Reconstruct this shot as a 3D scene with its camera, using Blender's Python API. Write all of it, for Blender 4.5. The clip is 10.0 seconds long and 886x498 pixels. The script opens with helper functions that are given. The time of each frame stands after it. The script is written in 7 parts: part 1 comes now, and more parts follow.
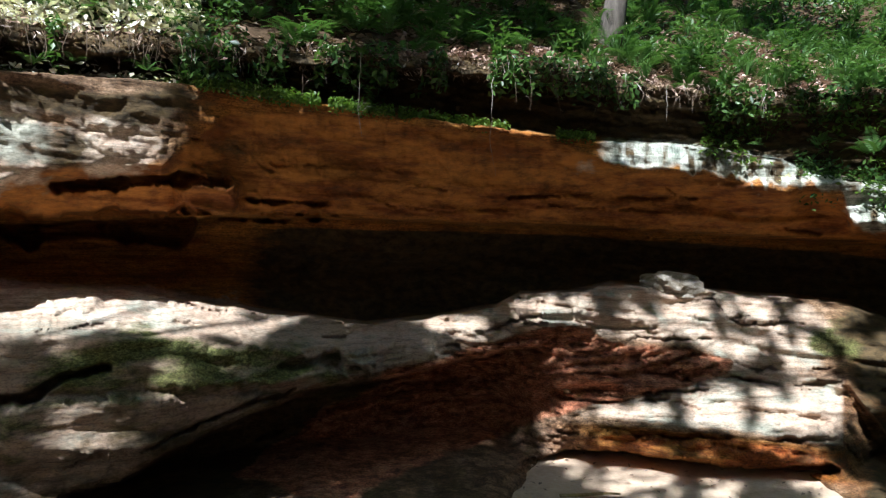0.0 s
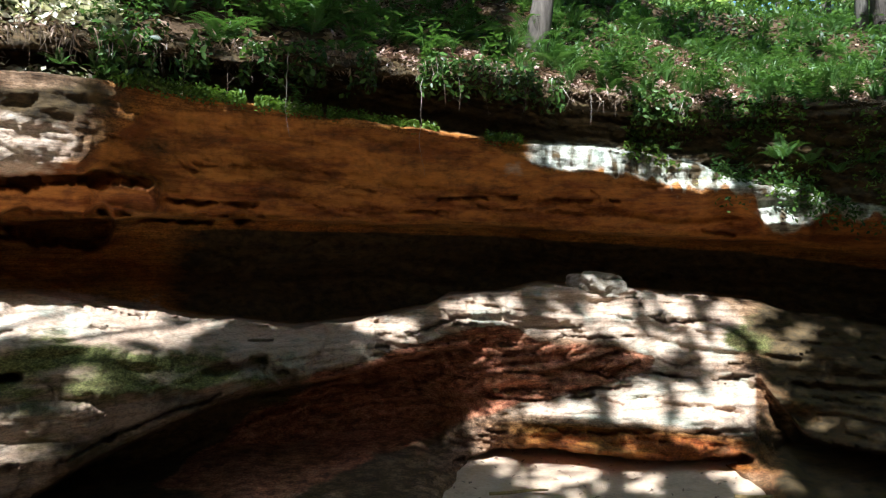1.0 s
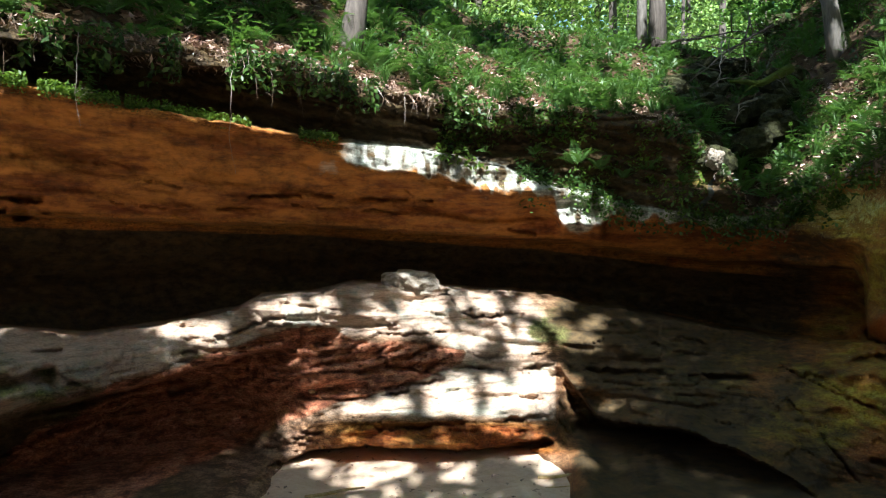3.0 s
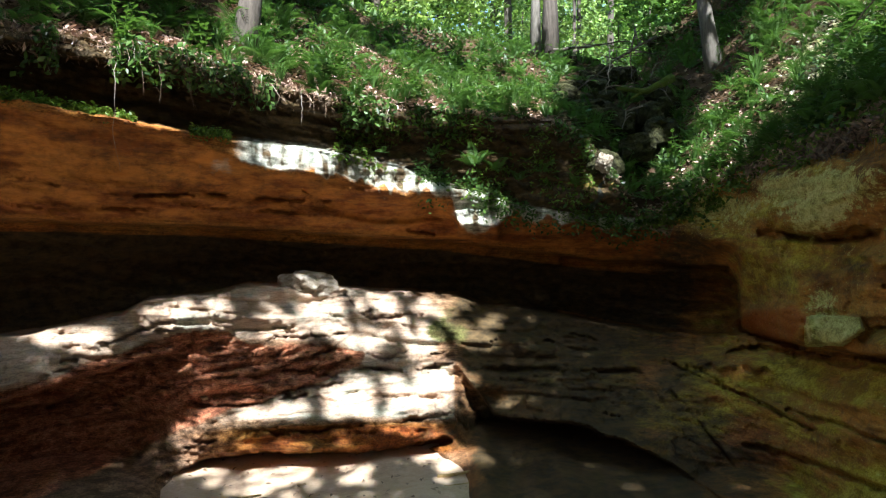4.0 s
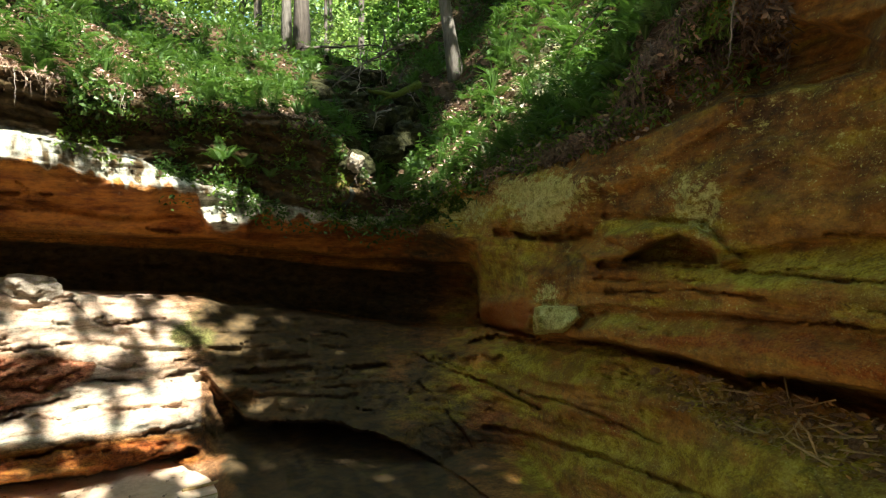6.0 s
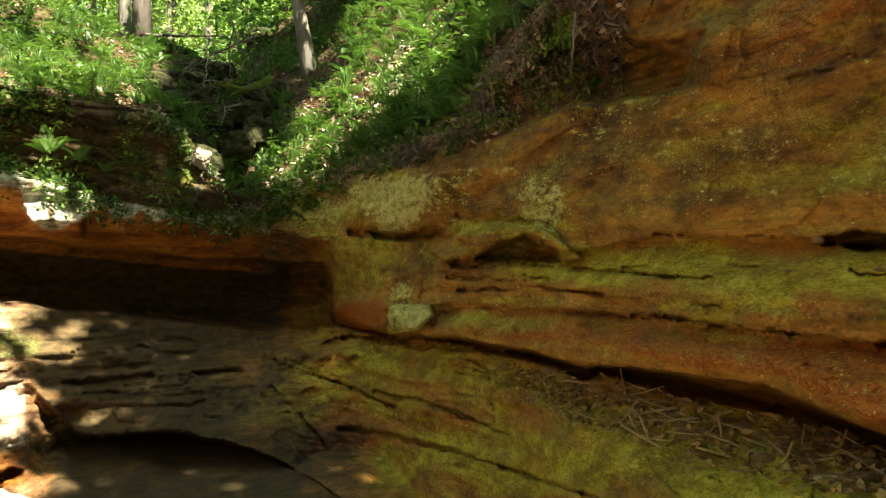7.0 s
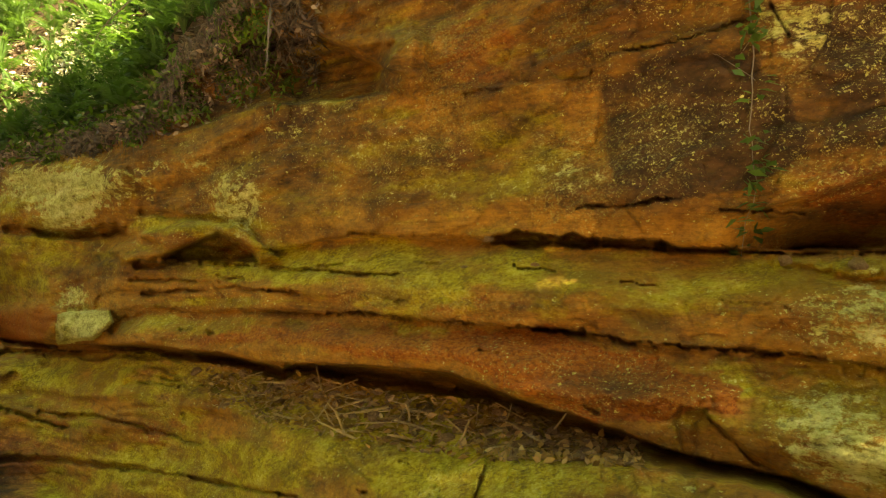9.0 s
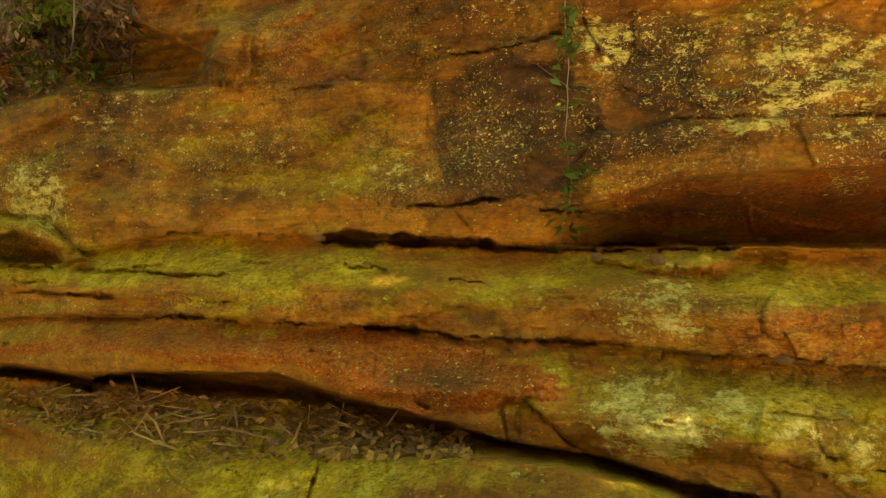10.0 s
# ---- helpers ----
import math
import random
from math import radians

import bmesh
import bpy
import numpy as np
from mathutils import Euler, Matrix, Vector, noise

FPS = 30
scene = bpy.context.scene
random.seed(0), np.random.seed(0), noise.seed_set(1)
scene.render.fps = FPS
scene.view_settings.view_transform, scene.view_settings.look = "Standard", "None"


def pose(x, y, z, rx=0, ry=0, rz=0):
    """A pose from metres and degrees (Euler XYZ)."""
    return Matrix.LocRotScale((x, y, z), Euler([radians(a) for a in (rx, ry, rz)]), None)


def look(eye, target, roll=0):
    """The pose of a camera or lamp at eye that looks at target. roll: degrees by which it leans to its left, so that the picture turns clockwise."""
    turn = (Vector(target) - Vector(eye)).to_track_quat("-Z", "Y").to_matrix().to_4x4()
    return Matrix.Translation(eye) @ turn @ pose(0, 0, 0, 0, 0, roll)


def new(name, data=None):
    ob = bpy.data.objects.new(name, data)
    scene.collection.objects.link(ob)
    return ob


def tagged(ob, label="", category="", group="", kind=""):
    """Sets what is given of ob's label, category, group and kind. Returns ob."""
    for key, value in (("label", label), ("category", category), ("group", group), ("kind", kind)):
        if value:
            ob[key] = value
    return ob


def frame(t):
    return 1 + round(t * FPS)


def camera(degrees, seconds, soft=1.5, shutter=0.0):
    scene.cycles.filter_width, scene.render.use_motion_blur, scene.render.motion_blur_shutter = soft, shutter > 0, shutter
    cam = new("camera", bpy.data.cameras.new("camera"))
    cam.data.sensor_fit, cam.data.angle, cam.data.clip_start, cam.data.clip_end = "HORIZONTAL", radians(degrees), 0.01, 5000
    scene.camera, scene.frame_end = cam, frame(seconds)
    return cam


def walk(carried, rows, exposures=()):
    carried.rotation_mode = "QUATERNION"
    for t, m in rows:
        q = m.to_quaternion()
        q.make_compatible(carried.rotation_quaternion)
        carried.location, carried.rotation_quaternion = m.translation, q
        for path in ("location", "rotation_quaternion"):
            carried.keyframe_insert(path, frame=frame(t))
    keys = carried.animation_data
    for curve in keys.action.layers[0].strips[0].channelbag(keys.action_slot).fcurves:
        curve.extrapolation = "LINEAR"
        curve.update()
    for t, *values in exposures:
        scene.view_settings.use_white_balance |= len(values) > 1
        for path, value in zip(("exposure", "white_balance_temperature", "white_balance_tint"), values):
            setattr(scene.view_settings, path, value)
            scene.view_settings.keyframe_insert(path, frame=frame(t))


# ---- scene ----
# ---- the camera and its walk: a slow turn on one spot ----
EYE = 2.4
cam = camera(64.04, 10.0, soft=1.2)
TURN = [(0, 0, -0.05, -0.8), (0.5, -2.58, 0.04, -0.74), (1, -5.68, 0.12, -0.6), (1.5, -9, 0.13, -0.56),
        (2, -12.57, 0.14, -0.48), (2.5, -16.56, 0.14, -0.42), (4, -28.68, 0.23, -0.06), (4.5, -33.27, 0.29, -0.02),
        (5, -38.16, 0.28, 0.02), (5.5, -43.11, 0.18, 0.15), (7, -60.22, 0, 0.35), (7.5, -66.14, -0.04, 0.42),
        (8, -72, -0.06, 0.42), (8.5, -78.16, -0.16, 0.46), (9, -84.43, -0.28, 0.53), (9.5, -90.9, -0.42, 0.59),
        (10, -97.99, -0.53, 0.74)]
walk(cam, [(t, pose(0, 0, EYE, 90 + p, r, y)) for t, y, p, r in TURN],
     exposures=[(0.0, 1.38, 5300, 6), (1.5, 1.82, 5450, 6), (4.0, 2.02, 5600, 6), (5.5, 2.06, 6100, 5), (7.0, 2.82, 7500, 1), (8.5, 3.43, 9600, 2), (10.0, 3.48, 12200, 4)])

# ---- daylight ----
SUN_BEARING, SUN_HEIGHT = 205.0, 46.0
sun_dir = Vector((math.sin(radians(SUN_BEARING)) * math.cos(radians(SUN_HEIGHT)),
                  math.cos(radians(SUN_BEARING)) * math.cos(radians(SUN_HEIGHT)), math.sin(radians(SUN_HEIGHT))))
world = bpy.data.worlds.new("sky")
scene.world = world
world.use_nodes = True
wn = world.node_tree
sky = wn.nodes.new("ShaderNodeTexSky")
sky.sky_type = "NISHITA"
sky.sun_disc = False
sky.sun_elevation = radians(SUN_HEIGHT)
sky.sun_rotation = radians(SUN_BEARING)
wn.nodes["Background"].inputs["Strength"].default_value = 0.10
wn.links.new(sky.outputs[0], wn.nodes["Background"].inputs["Color"])
sun = new("sun", bpy.data.lights.new("sun", "SUN"))
sun.data.energy, sun.data.angle, sun.data.color = 5.0, radians(0.53), (1.0, 0.94, 0.84)
sun.matrix_world = look(tuple(sun_dir * 60), (0, 0, 0))


# ---- numeric helpers ----
def hash3(ix, iy, iz, seed):
    n = (ix.astype(np.int64) * 374761393 + iy.astype(np.int64) * 668265263 + iz.astype(np.int64) * 2147483647 + seed * 144269504) & 0xFFFFFFFF
    n = ((n ^ (n >> 13)) * 1274126177) & 0xFFFFFFFF
    n = ((n ^ (n >> 16)) * 2246822519) & 0xFFFFFFFF
    return ((n ^ (n >> 15)) & 0xFFFF) / 32767.5 - 1.0


def vnoise(x, y, z, seed=0):
    """Smooth value noise in -1..1 on arrays."""
    fx, fy, fz = np.floor(x), np.floor(y), np.floor(z)
    u, v, w = x - fx, y - fy, z - fz
    u, v, w = u * u * (3 - 2 * u), v * v * (3 - 2 * v), w * w * (3 - 2 * w)
    out = 0
    for dx in (0, 1):
        for dy in (0, 1):
            for dz in (0, 1):
                out = out + hash3(fx + dx, fy + dy, fz + dz, seed) * (u if dx else 1 - u) * (v if dy else 1 - v) * (w if dz else 1 - w)
    return out


def fbm(x, y, z, octaves=4, seed=0, gain=0.5):
    total, amp = 0, 1.0
    for k in range(octaves):
        total = total + amp * vnoise(x * 2 ** k + 17.3 * k, y * 2 ** k - 9.1 * k, z * 2 ** k + 4.7 * k, seed + k)
        amp *= gain
    return total


def bed(*points):
    """A bed line of the rock: rise per metre of distance from the lookout, by bearing."""
    a = np.array(points)
    return lambda az: np.interp(az, a[:, 0], a[:, 1])


def smooth(a, b, x):
    t = np.clip((x - a) / (b - a), 0, 1)
    return t * t * (3 - 2 * t)


def blob(az, te, a0, t0, wa, wt):
    """1 inside an oval of the rock face, fading to 0 at its edge."""
    d = np.sqrt(((az - a0) / wa) ** 2 + ((te - t0) / wt) ** 2)
    return 1 - smooth(0.7, 1.15, d)


# ---- the beds of the rock ----
RIM = bed((-38.29, 0.261), (-32.19, 0.263), (-28.79, 0.259), (-24.68, 0.268), (-17.81, 0.265), (-9.99, 0.271), (-0.21, 0.265), (9.57, 0.256), (17.45, 0.217), (26.63, 0.199), (30.85, 0.191), (34.86, 0.186), (38.45, 0.174), (40.22, 0.153), (42.18, 0.106), (44.11, 0.053), (46.59, 0.061), (48.41, 0.075), (52.91, 0.114), (57.28, 0.141), (61.01, 0.16), (61.5, 0.166), (62.85, 0.208), (64.23, 0.255), (67.88, 0.324), (70.57, 0.368), (77.2, 0.368), (130.12, 0.323), (139.72, 0.282))
CAP = bed((-38.28, 0.248), (-32.18, 0.246), (-28.78, 0.234), (-24.66, 0.242), (-17.8, 0.25), (-9.97, 0.253), (-0.2, 0.251), (9.59, 0.23), (17.46, 0.198), (24.36, 0.169), (30.32, 0.174), (34.87, 0.16), (38.45, 0.143), (40.66, 0.114), (44.11, 0.049), (48.41, 0.067), (52.9, 0.104), (57.28, 0.131), (61, 0.152), (61.5, 0.154), (63.77, 0.219), (65.59, 0.231), (70.09, 0.287), (74.47, 0.293), (78.66, 0.264), (80.29, 0.246), (83.28, 0.241), (98.92, 0.266), (107.95, 0.295), (112.32, 0.312), (130.11, 0.296), (139.72, 0.264))
LIP = bed((-38.25, 0.198), (-32.16, 0.205), (-24.64, 0.212), (-17.77, 0.212), (-9.93, 0.198), (-0.14, 0.179), (9.65, 0.157), (17.5, 0.145), (24.4, 0.122), (29.09, 0.093), (31.69, 0.081), (34.91, 0.062), (38.45, 0.052), (40.79, 0.045), (44.11, 0.042), (46.59, 0.048), (48.41, 0.055), (52.9, 0.09), (57.28, 0.115), (61.49, 0.139), (65.51, 0.161), (70.06, 0.194), (72.7, 0.198), (79.47, 0.213), (81.08, 0.215), (83.26, 0.218), (97.07, 0.231), (98.91, 0.258), (107.95, 0.286), (112.31, 0.301), (130.11, 0.282), (139.71, 0.252))
BROW = bed((-38.14, 0.019), (-32.04, 0.023), (-28.64, 0.027), (-24.51, 0.03), (-17.65, 0.041), (-9.81, 0.041), (-0.03, 0.039), (9.75, 0.036), (17.59, 0.029), (24.47, 0.022), (29.09, 0.017), (34.92, 0.005), (40.79, -0.009), (46.62, -0.016), (50.66, -0.019), (51.32, -0.036), (51.53, -0.101), (52.87, -0.107), (55.5, -0.115), (57.23, -0.119), (61.44, -0.124), (65.45, -0.136), (69.24, -0.151), (71.53, -0.166), (72.81, -0.159), (81.1, -0.171), (84.73, -0.176), (90.05, -0.213), (96.42, -0.245), (103.86, -0.284), (109.79, -0.295), (116.17, -0.324), (122.13, -0.334), (129.89, -0.347), (139.59, -0.344))
CREST = bed((-38.1, -0.05), (-31.99, -0.053), (-24.45, -0.059), (-21.06, -0.066), (-17.55, -0.08), (-13.99, -0.092), (-9.7, -0.101), (-6.02, -0.109), (-2.84, -0.103), (0.08, -0.096), (3.08, -0.085), (4.44, -0.081), (6.24, -0.064), (9.82, -0.061), (13.32, -0.047), (17.65, -0.051), (21.63, -0.054), (26.21, -0.058), (29.78, -0.062), (31.7, -0.075), (34.92, -0.078), (38.46, -0.089), (42.83, -0.103), (46.62, -0.109), (50.66, -0.106), (51.82, -0.107), (52.86, -0.116), (55.5, -0.123), (57.23, -0.127), (61.44, -0.137), (65.45, -0.152), (69.24, -0.169), (71.52, -0.185), (72.8, -0.171), (78.8, -0.202), (83.35, -0.209), (87.84, -0.224), (92.21, -0.244), (96.42, -0.262), (103.86, -0.289), (109.78, -0.302), (116.17, -0.331), (122.13, -0.343), (129.89, -0.357), (139.59, -0.35))
SHELF = bed((-38.07, -0.109), (-31.95, -0.116), (-24.4, -0.122), (-17.52, -0.13), (-9.67, -0.138), (-3.72, -0.14), (0.1, -0.128), (4.48, -0.126), (6.28, -0.11), (9.87, -0.112), (13.38, -0.113), (17.71, -0.117), (21.68, -0.121), (26.25, -0.112), (29.1, -0.127), (34.92, -0.134), (40.79, -0.151), (46.62, -0.158), (52.86, -0.154), (57.22, -0.173), (61.43, -0.194), (65.44, -0.215), (69.23, -0.23), (69.69, -0.245), (78.76, -0.289), (87.8, -0.31), (96.4, -0.308), (103.85, -0.311), (109.77, -0.328), (116.16, -0.35), (122.12, -0.36), (129.88, -0.368), (139.59, -0.368))
UNDER = bed((-37.91, -0.361), (-31.81, -0.323), (-24.27, -0.304), (-20.91, -0.273), (-17.43, -0.248), (-12.6, -0.213), (-9.62, -0.195), (-5.96, -0.184), (0.13, -0.164), (4.49, -0.144), (9.88, -0.127), (13.39, -0.13), (17.72, -0.136), (21.71, -0.154), (26.29, -0.158), (29.85, -0.159), (32.95, -0.23), (36.53, -0.235), (39.24, -0.239), (42.89, -0.253), (46.53, -0.28), (50.15, -0.321), (52.82, -0.358), (61.39, -0.368), (69.06, -0.344), (93.83, -0.423), (129.86, -0.429), (139.58, -0.405))
STEP = bed((-37.9, -0.393), (-31.79, -0.36), (-20.86, -0.348), (-12.51, -0.338), (0.22, -0.279), (5.47, -0.233), (9.93, -0.198), (13.44, -0.191), (17.75, -0.18), (21.72, -0.169), (26.29, -0.169), (29.86, -0.17), (32.95, -0.27), (39.24, -0.282), (42.88, -0.299), (46.53, -0.33), (50.14, -0.36), (52.82, -0.389), (61.39, -0.39), (69.02, -0.394), (69.19, -0.398), (93.78, -0.487), (129.84, -0.477), (139.57, -0.447))
FOOT = bed((-37.88, -0.418), (-31.77, -0.394), (-20.83, -0.393), (-12.47, -0.385), (0.28, -0.355), (4.64, -0.329), (7.33, -0.299), (10, -0.277), (13.5, -0.272), (17.83, -0.281), (22.59, -0.283), (26.37, -0.273), (29.23, -0.261), (31.71, -0.329), (36.51, -0.344), (42.87, -0.355), (46.52, -0.378), (52.81, -0.421), (61.38, -0.443), (68.92, -0.499), (69.18, -0.455), (93.66, -0.64), (129.8, -0.601), (139.55, -0.55))
TURNIN = bed((-38.17, 0.06), (-32.07, 0.075), (-28.68, 0.095), (-25.05, 0.104), (-21.59, 0.107), (-19.61, 0.138), (-17.17, 0.179), (-9.92, 0.188), (-0.14, 0.171), (9.66, 0.148), (12.32, 0.128), (14.06, 0.112), (18.27, 0.109), (22.3, 0.094), (26.11, 0.079), (27.92, 0.084), (29.41, 0.069), (30.09, 0.038), (33.06, 0.038), (33.51, 0.049), (40.79, 0.036), (47.04, 0.028), (52.88, -0.004), (57.25, -0.02), (76.88, 0.004), (139.66, -0.015))
SLOT = bed((46.58, 0.036), (52.89, 0.031), (56.4, 0.016), (60.23, 0.024), (63.5, 0.003), (68.91, 0.002), (71.16, -0.002), (76.89, 0.017), (83.51, 0.013), (88.75, 0.008), (101.46, -0.003), (110.4, -0.011), (120.36, -0.011), (130, -0.014), (139.66, -0.018))
JOINT = bed((46.56, -0.092), (52.87, -0.075), (56.81, -0.078), (61.45, -0.077), (67.39, -0.085), (69.3, -0.08), (75.22, -0.091), (83.41, -0.105), (89.55, -0.114), (94.97, -0.123), (100.91, -0.137), (109.88, -0.141), (116.27, -0.152), (124.09, -0.154), (129.95, -0.16), (139.63, -0.164))
ROOF = bed((102.38, 0.018), (106.01, 0.039), (112.17, 0.062), (116.39, 0.085), (120.4, 0.087), (130.04, 0.087), (139.68, 0.083))
FACE = bed((-46, 6.0), (-32, 6.2), (-20, 6.3), (-10, 6.6), (0, 7.1), (10, 7.7), (20, 8.6), (30, 9.7), (38, 10.5), (44, 10.8), (50, 10.2),
           (54, 9.0), (60, 7.2), (70, 5.5), (80, 4.6), (90, 4.0), (100, 3.65), (110, 3.45), (122, 3.4), (140, 3.6), (150, 3.9))
CAVE = bed((-46, 2.2), (-20, 2.6), (0, 2.8), (20, 2.5), (35, 2.3), (46, 2.6), (52, 3.2), (53, 2.0), (56, 0.9), (64, 0.85), (90, 0.75), (105, 0.3), (150, 0.2))
NICHE = bed((-46, 0.3), (-30, 0.6), (-18, 0.9), (10, 0.85), (20, 0.5), (32, 0.28), (40, 0.12), (46, 0.05), (62, 0.05), (66, 0.3), (70, 0.6), (79, 0.55), (82, 0.05), (150, 0.0))
CREST_IN = bed((-46, 0.7), (-20, 0.8), (-5, 0.75), (6, 0.65), (20, 0.55), (32, 0.6), (46, 0.6), (53, 0.6), (56, 0.35), (70, 0.3), (90, 0.25), (110, 0.1), (150, 0.1))
SHELF_IN = bed((-46, -0.5), (-20, -0.4), (-5, 0.1), (6, 0.45), (20, 0.35), (30, 0.1), (37, -0.7), (44, -1.2), (50, -0.9), (56, -0.2), (70, -0.3), (90, -0.5), (150, -0.4))
UNDER_IN = bed((-46, -0.6), (-20, -0.4), (0, 0.2), (8, 0.45), (20, 0.3), (28, -0.2), (33, -1.4), (38, -2.7), (44, -3.2), (50, -2.7), (55, -1.5), (61, -0.8), (70, -0.8), (90, -1.15), (150, -0.9))
STEP_IN = bed((-46, 1.2), (-20, 1.8), (0, 2.0), (5, 1.5), (10, 0.4), (20, 0.1), (28, -0.5), (34, -0.3), (46, -0.4), (51, -0.7), (54, -1.5), (60, -1.0), (70, -1.1), (90, -1.4), (150, -1.1))
FOOT_IN = bed((-46, 1.0), (-20, 1.5), (0, 1.7), (5, 1.1), (10, 0.2), (20, -0.6), (28, -1.6), (34, -0.9), (46, -1.0), (51, -1.4), (54, -2.5), (62, -1.4), (70, -1.6), (90, -1.9), (150, -1.5))


def wobble(az, seed, amp):
    """A little raggedness for a bed line."""
    return amp * fbm(az * 0.55, az * 0 + 3.3, az * 0, 4, seed)


def place(az, te, r):
    a = np.radians(az)
    return r * np.sin(a), r * np.cos(a), EYE + r * te


# open joints: half width, depth, then bearing and rise along each
CRACKS = [
    (0.0072, 0.35, (52.36, -0.125), (62.36, -0.141), (73.97, -0.17), (81.43, -0.193), (92.17, -0.229)),
    (0.0032, 0.15, (76.89, 0.018), (83.51, 0.014), (88.31, 0.01)),
    (0.012, 0.9, (88.75, 0.008), (94.16, 0.005), (101.46, -0.003)),
    (0.0072, 0.4, (101.45, -0.008), (107.76, -0.011), (120.36, -0.011)),
    (0.0032, 0.2, (95.11, 0.051), (98.3, 0.052), (102.41, 0.062)),
    (0.0024, 0.12, (105.79, 0.042), (112.16, 0.037), (116.37, 0.036)),
    (0.004, 0.25, (75.22, -0.091), (80.04, -0.097), (83.41, -0.105), (89.55, -0.113), (94.97, -0.122), (100.91, -0.137), (109.88, -0.141)),
    (0.0024, 0.14, (109.88, -0.141), (116.27, -0.152), (124.09, -0.154), (129.95, -0.16), (135.56, -0.162)),
    (0.0064, 0.3, (91.8, -0.117), (95.66, -0.124))]
CRACKS += [
    (0.0032, 0.15, (65.96, -0.011), (68.31, -0.018), (71.13, -0.03), (76.84, -0.039), (80.92, -0.041)),
    (0.0032, 0.12, (65.93, -0.039), (68.63, -0.043)),
    (0.0024, 0.06, (89.82, 0.228), (97.07, 0.232)),
    (0.0024, 0.06, (84.53, 0.208), (89.82, 0.222)),
    (0.0032, 0.12, (98.91, 0.262), (103.46, 0.272), (107.51, 0.288)),
    (0.0024, 0.12, (109.28, 0.305), (110.56, 0.261)),
    (0.0024, 0.06, (116.02, 0.162), (123.48, 0.155), (130.06, 0.145)),
    (0.0032, 0.1, (102.67, -0.226), (104.48, -0.224), (107.59, -0.279), (109.79, -0.297)),
    (0.0024, 0.1, (86.67, -0.367), (87.69, -0.315))]
CRACKS += [
    (0.0024, 0.12, (48.28, -0.154), (51.81, -0.188), (56.31, -0.222)),
    (0.0056, 0.22, (51.78, -0.251), (56.29, -0.263), (60.85, -0.286), (65.4, -0.31), (69.88, -0.334), (72.52, -0.347)),
    (0.008, 0.35, (52.89, 0.025), (56.4, 0.015), (60.23, 0.024)),
    (0.0032, 0.15, (60.63, -0.041), (63.49, -0.042), (67.02, -0.046)),
    (0.0056, 0.14, (61.48, 0.045), (63.91, 0.042), (68.92, 0.037)),
    (0.0032, 0.1, (68.92, 0.035), (70.73, -0.006)),
    (0.0024, 0.08, (56.81, -0.078), (61.45, -0.077), (67.39, -0.085), (75.11, -0.094)),
    (0.0072, 0.2, (60.29, -0.088), (59.36, -0.106))]
CRACKS += [
    (0.0032, 0.12, (34.75, -0.071), (42.92, -0.08)),
    (0.004, 0.15, (32.08, -0.164), (39.25, -0.165), (44.73, -0.162)),
    (0.012, 0.7, (-28.67, 0.07), (-25.04, 0.079), (-19.97, 0.087), (-17.09, 0.083)),
    (0.0024, 0.1, (-19.38, 0.108), (-17.1, 0.095), (-16.25, 0.08)),
    (0.0287, 1.1, (-31.04, 0.015), (-26.84, 0.024), (-20.73, 0.026)),
    (0.004, 0.15, (-16.87, 0.063), (-12.81, 0.059), (-8.4, 0.065)),
    (0.0064, 0.4, (-19.94, 0.046), (-16.22, 0.038), (-10.17, 0.045)),
    (0.0024, 0.1, (-13.72, 0.113), (-8.44, 0.112), (-3.92, 0.11), (-2.08, 0.087)),
    (0.0032, 0.14, (5.23, 0.074), (11.48, 0.077))]
CRACKS += [
    (0.0032, 0.14, (13.23, 0.073), (19.53, 0.072)),
    (0.0024, 0.1, (17.47, 0.084), (19.33, 0.069)),
    (0.0024, 0.1, (-2.08, 0.089), (0.21, 0.085)),
    (0.004, 0.12, (25.78, 0.031), (27.96, 0.026)),
    (0.0024, 0.08, (-19.61, 0.142), (-16.29, 0.134), (-13.71, 0.101)),
    (0.0032, 0.2, (20.84, -0.062), (21.85, -0.084), (23.22, -0.093), (26.97, -0.088)),
    (0.0024, 0.14, (14.67, -0.12), (18.45, -0.118), (20.88, -0.113)),
    (0.0032, 0.15, (24.03, -0.153), (26.27, -0.137)),
    (0.0024, 0.1, (21.7, -0.143), (26.28, -0.155), (29.14, -0.14))]
CRACKS += [
    (0.0024, 0.08, (5.37, -0.102), (9.86, -0.104)),
    (0.0096, 0.5, (-32.55, -0.191), (-29.88, -0.188), (-28.15, -0.167), (-25.62, -0.159)),
    (0.010, 0.22, (-12.64, -0.167), (-8.67, -0.157), (-6.41, -0.182)),
    (0.004, 0.15, (10.82, -0.193), (14.3, -0.198), (20.53, -0.182)),
    (0.004, 0.15, (12.62, -0.252), (18.55, -0.249), (29.21, -0.231)),
    (0.004, 0.25, (61.05, -0.024), (63.9, -0.02), (70, -0.026))]
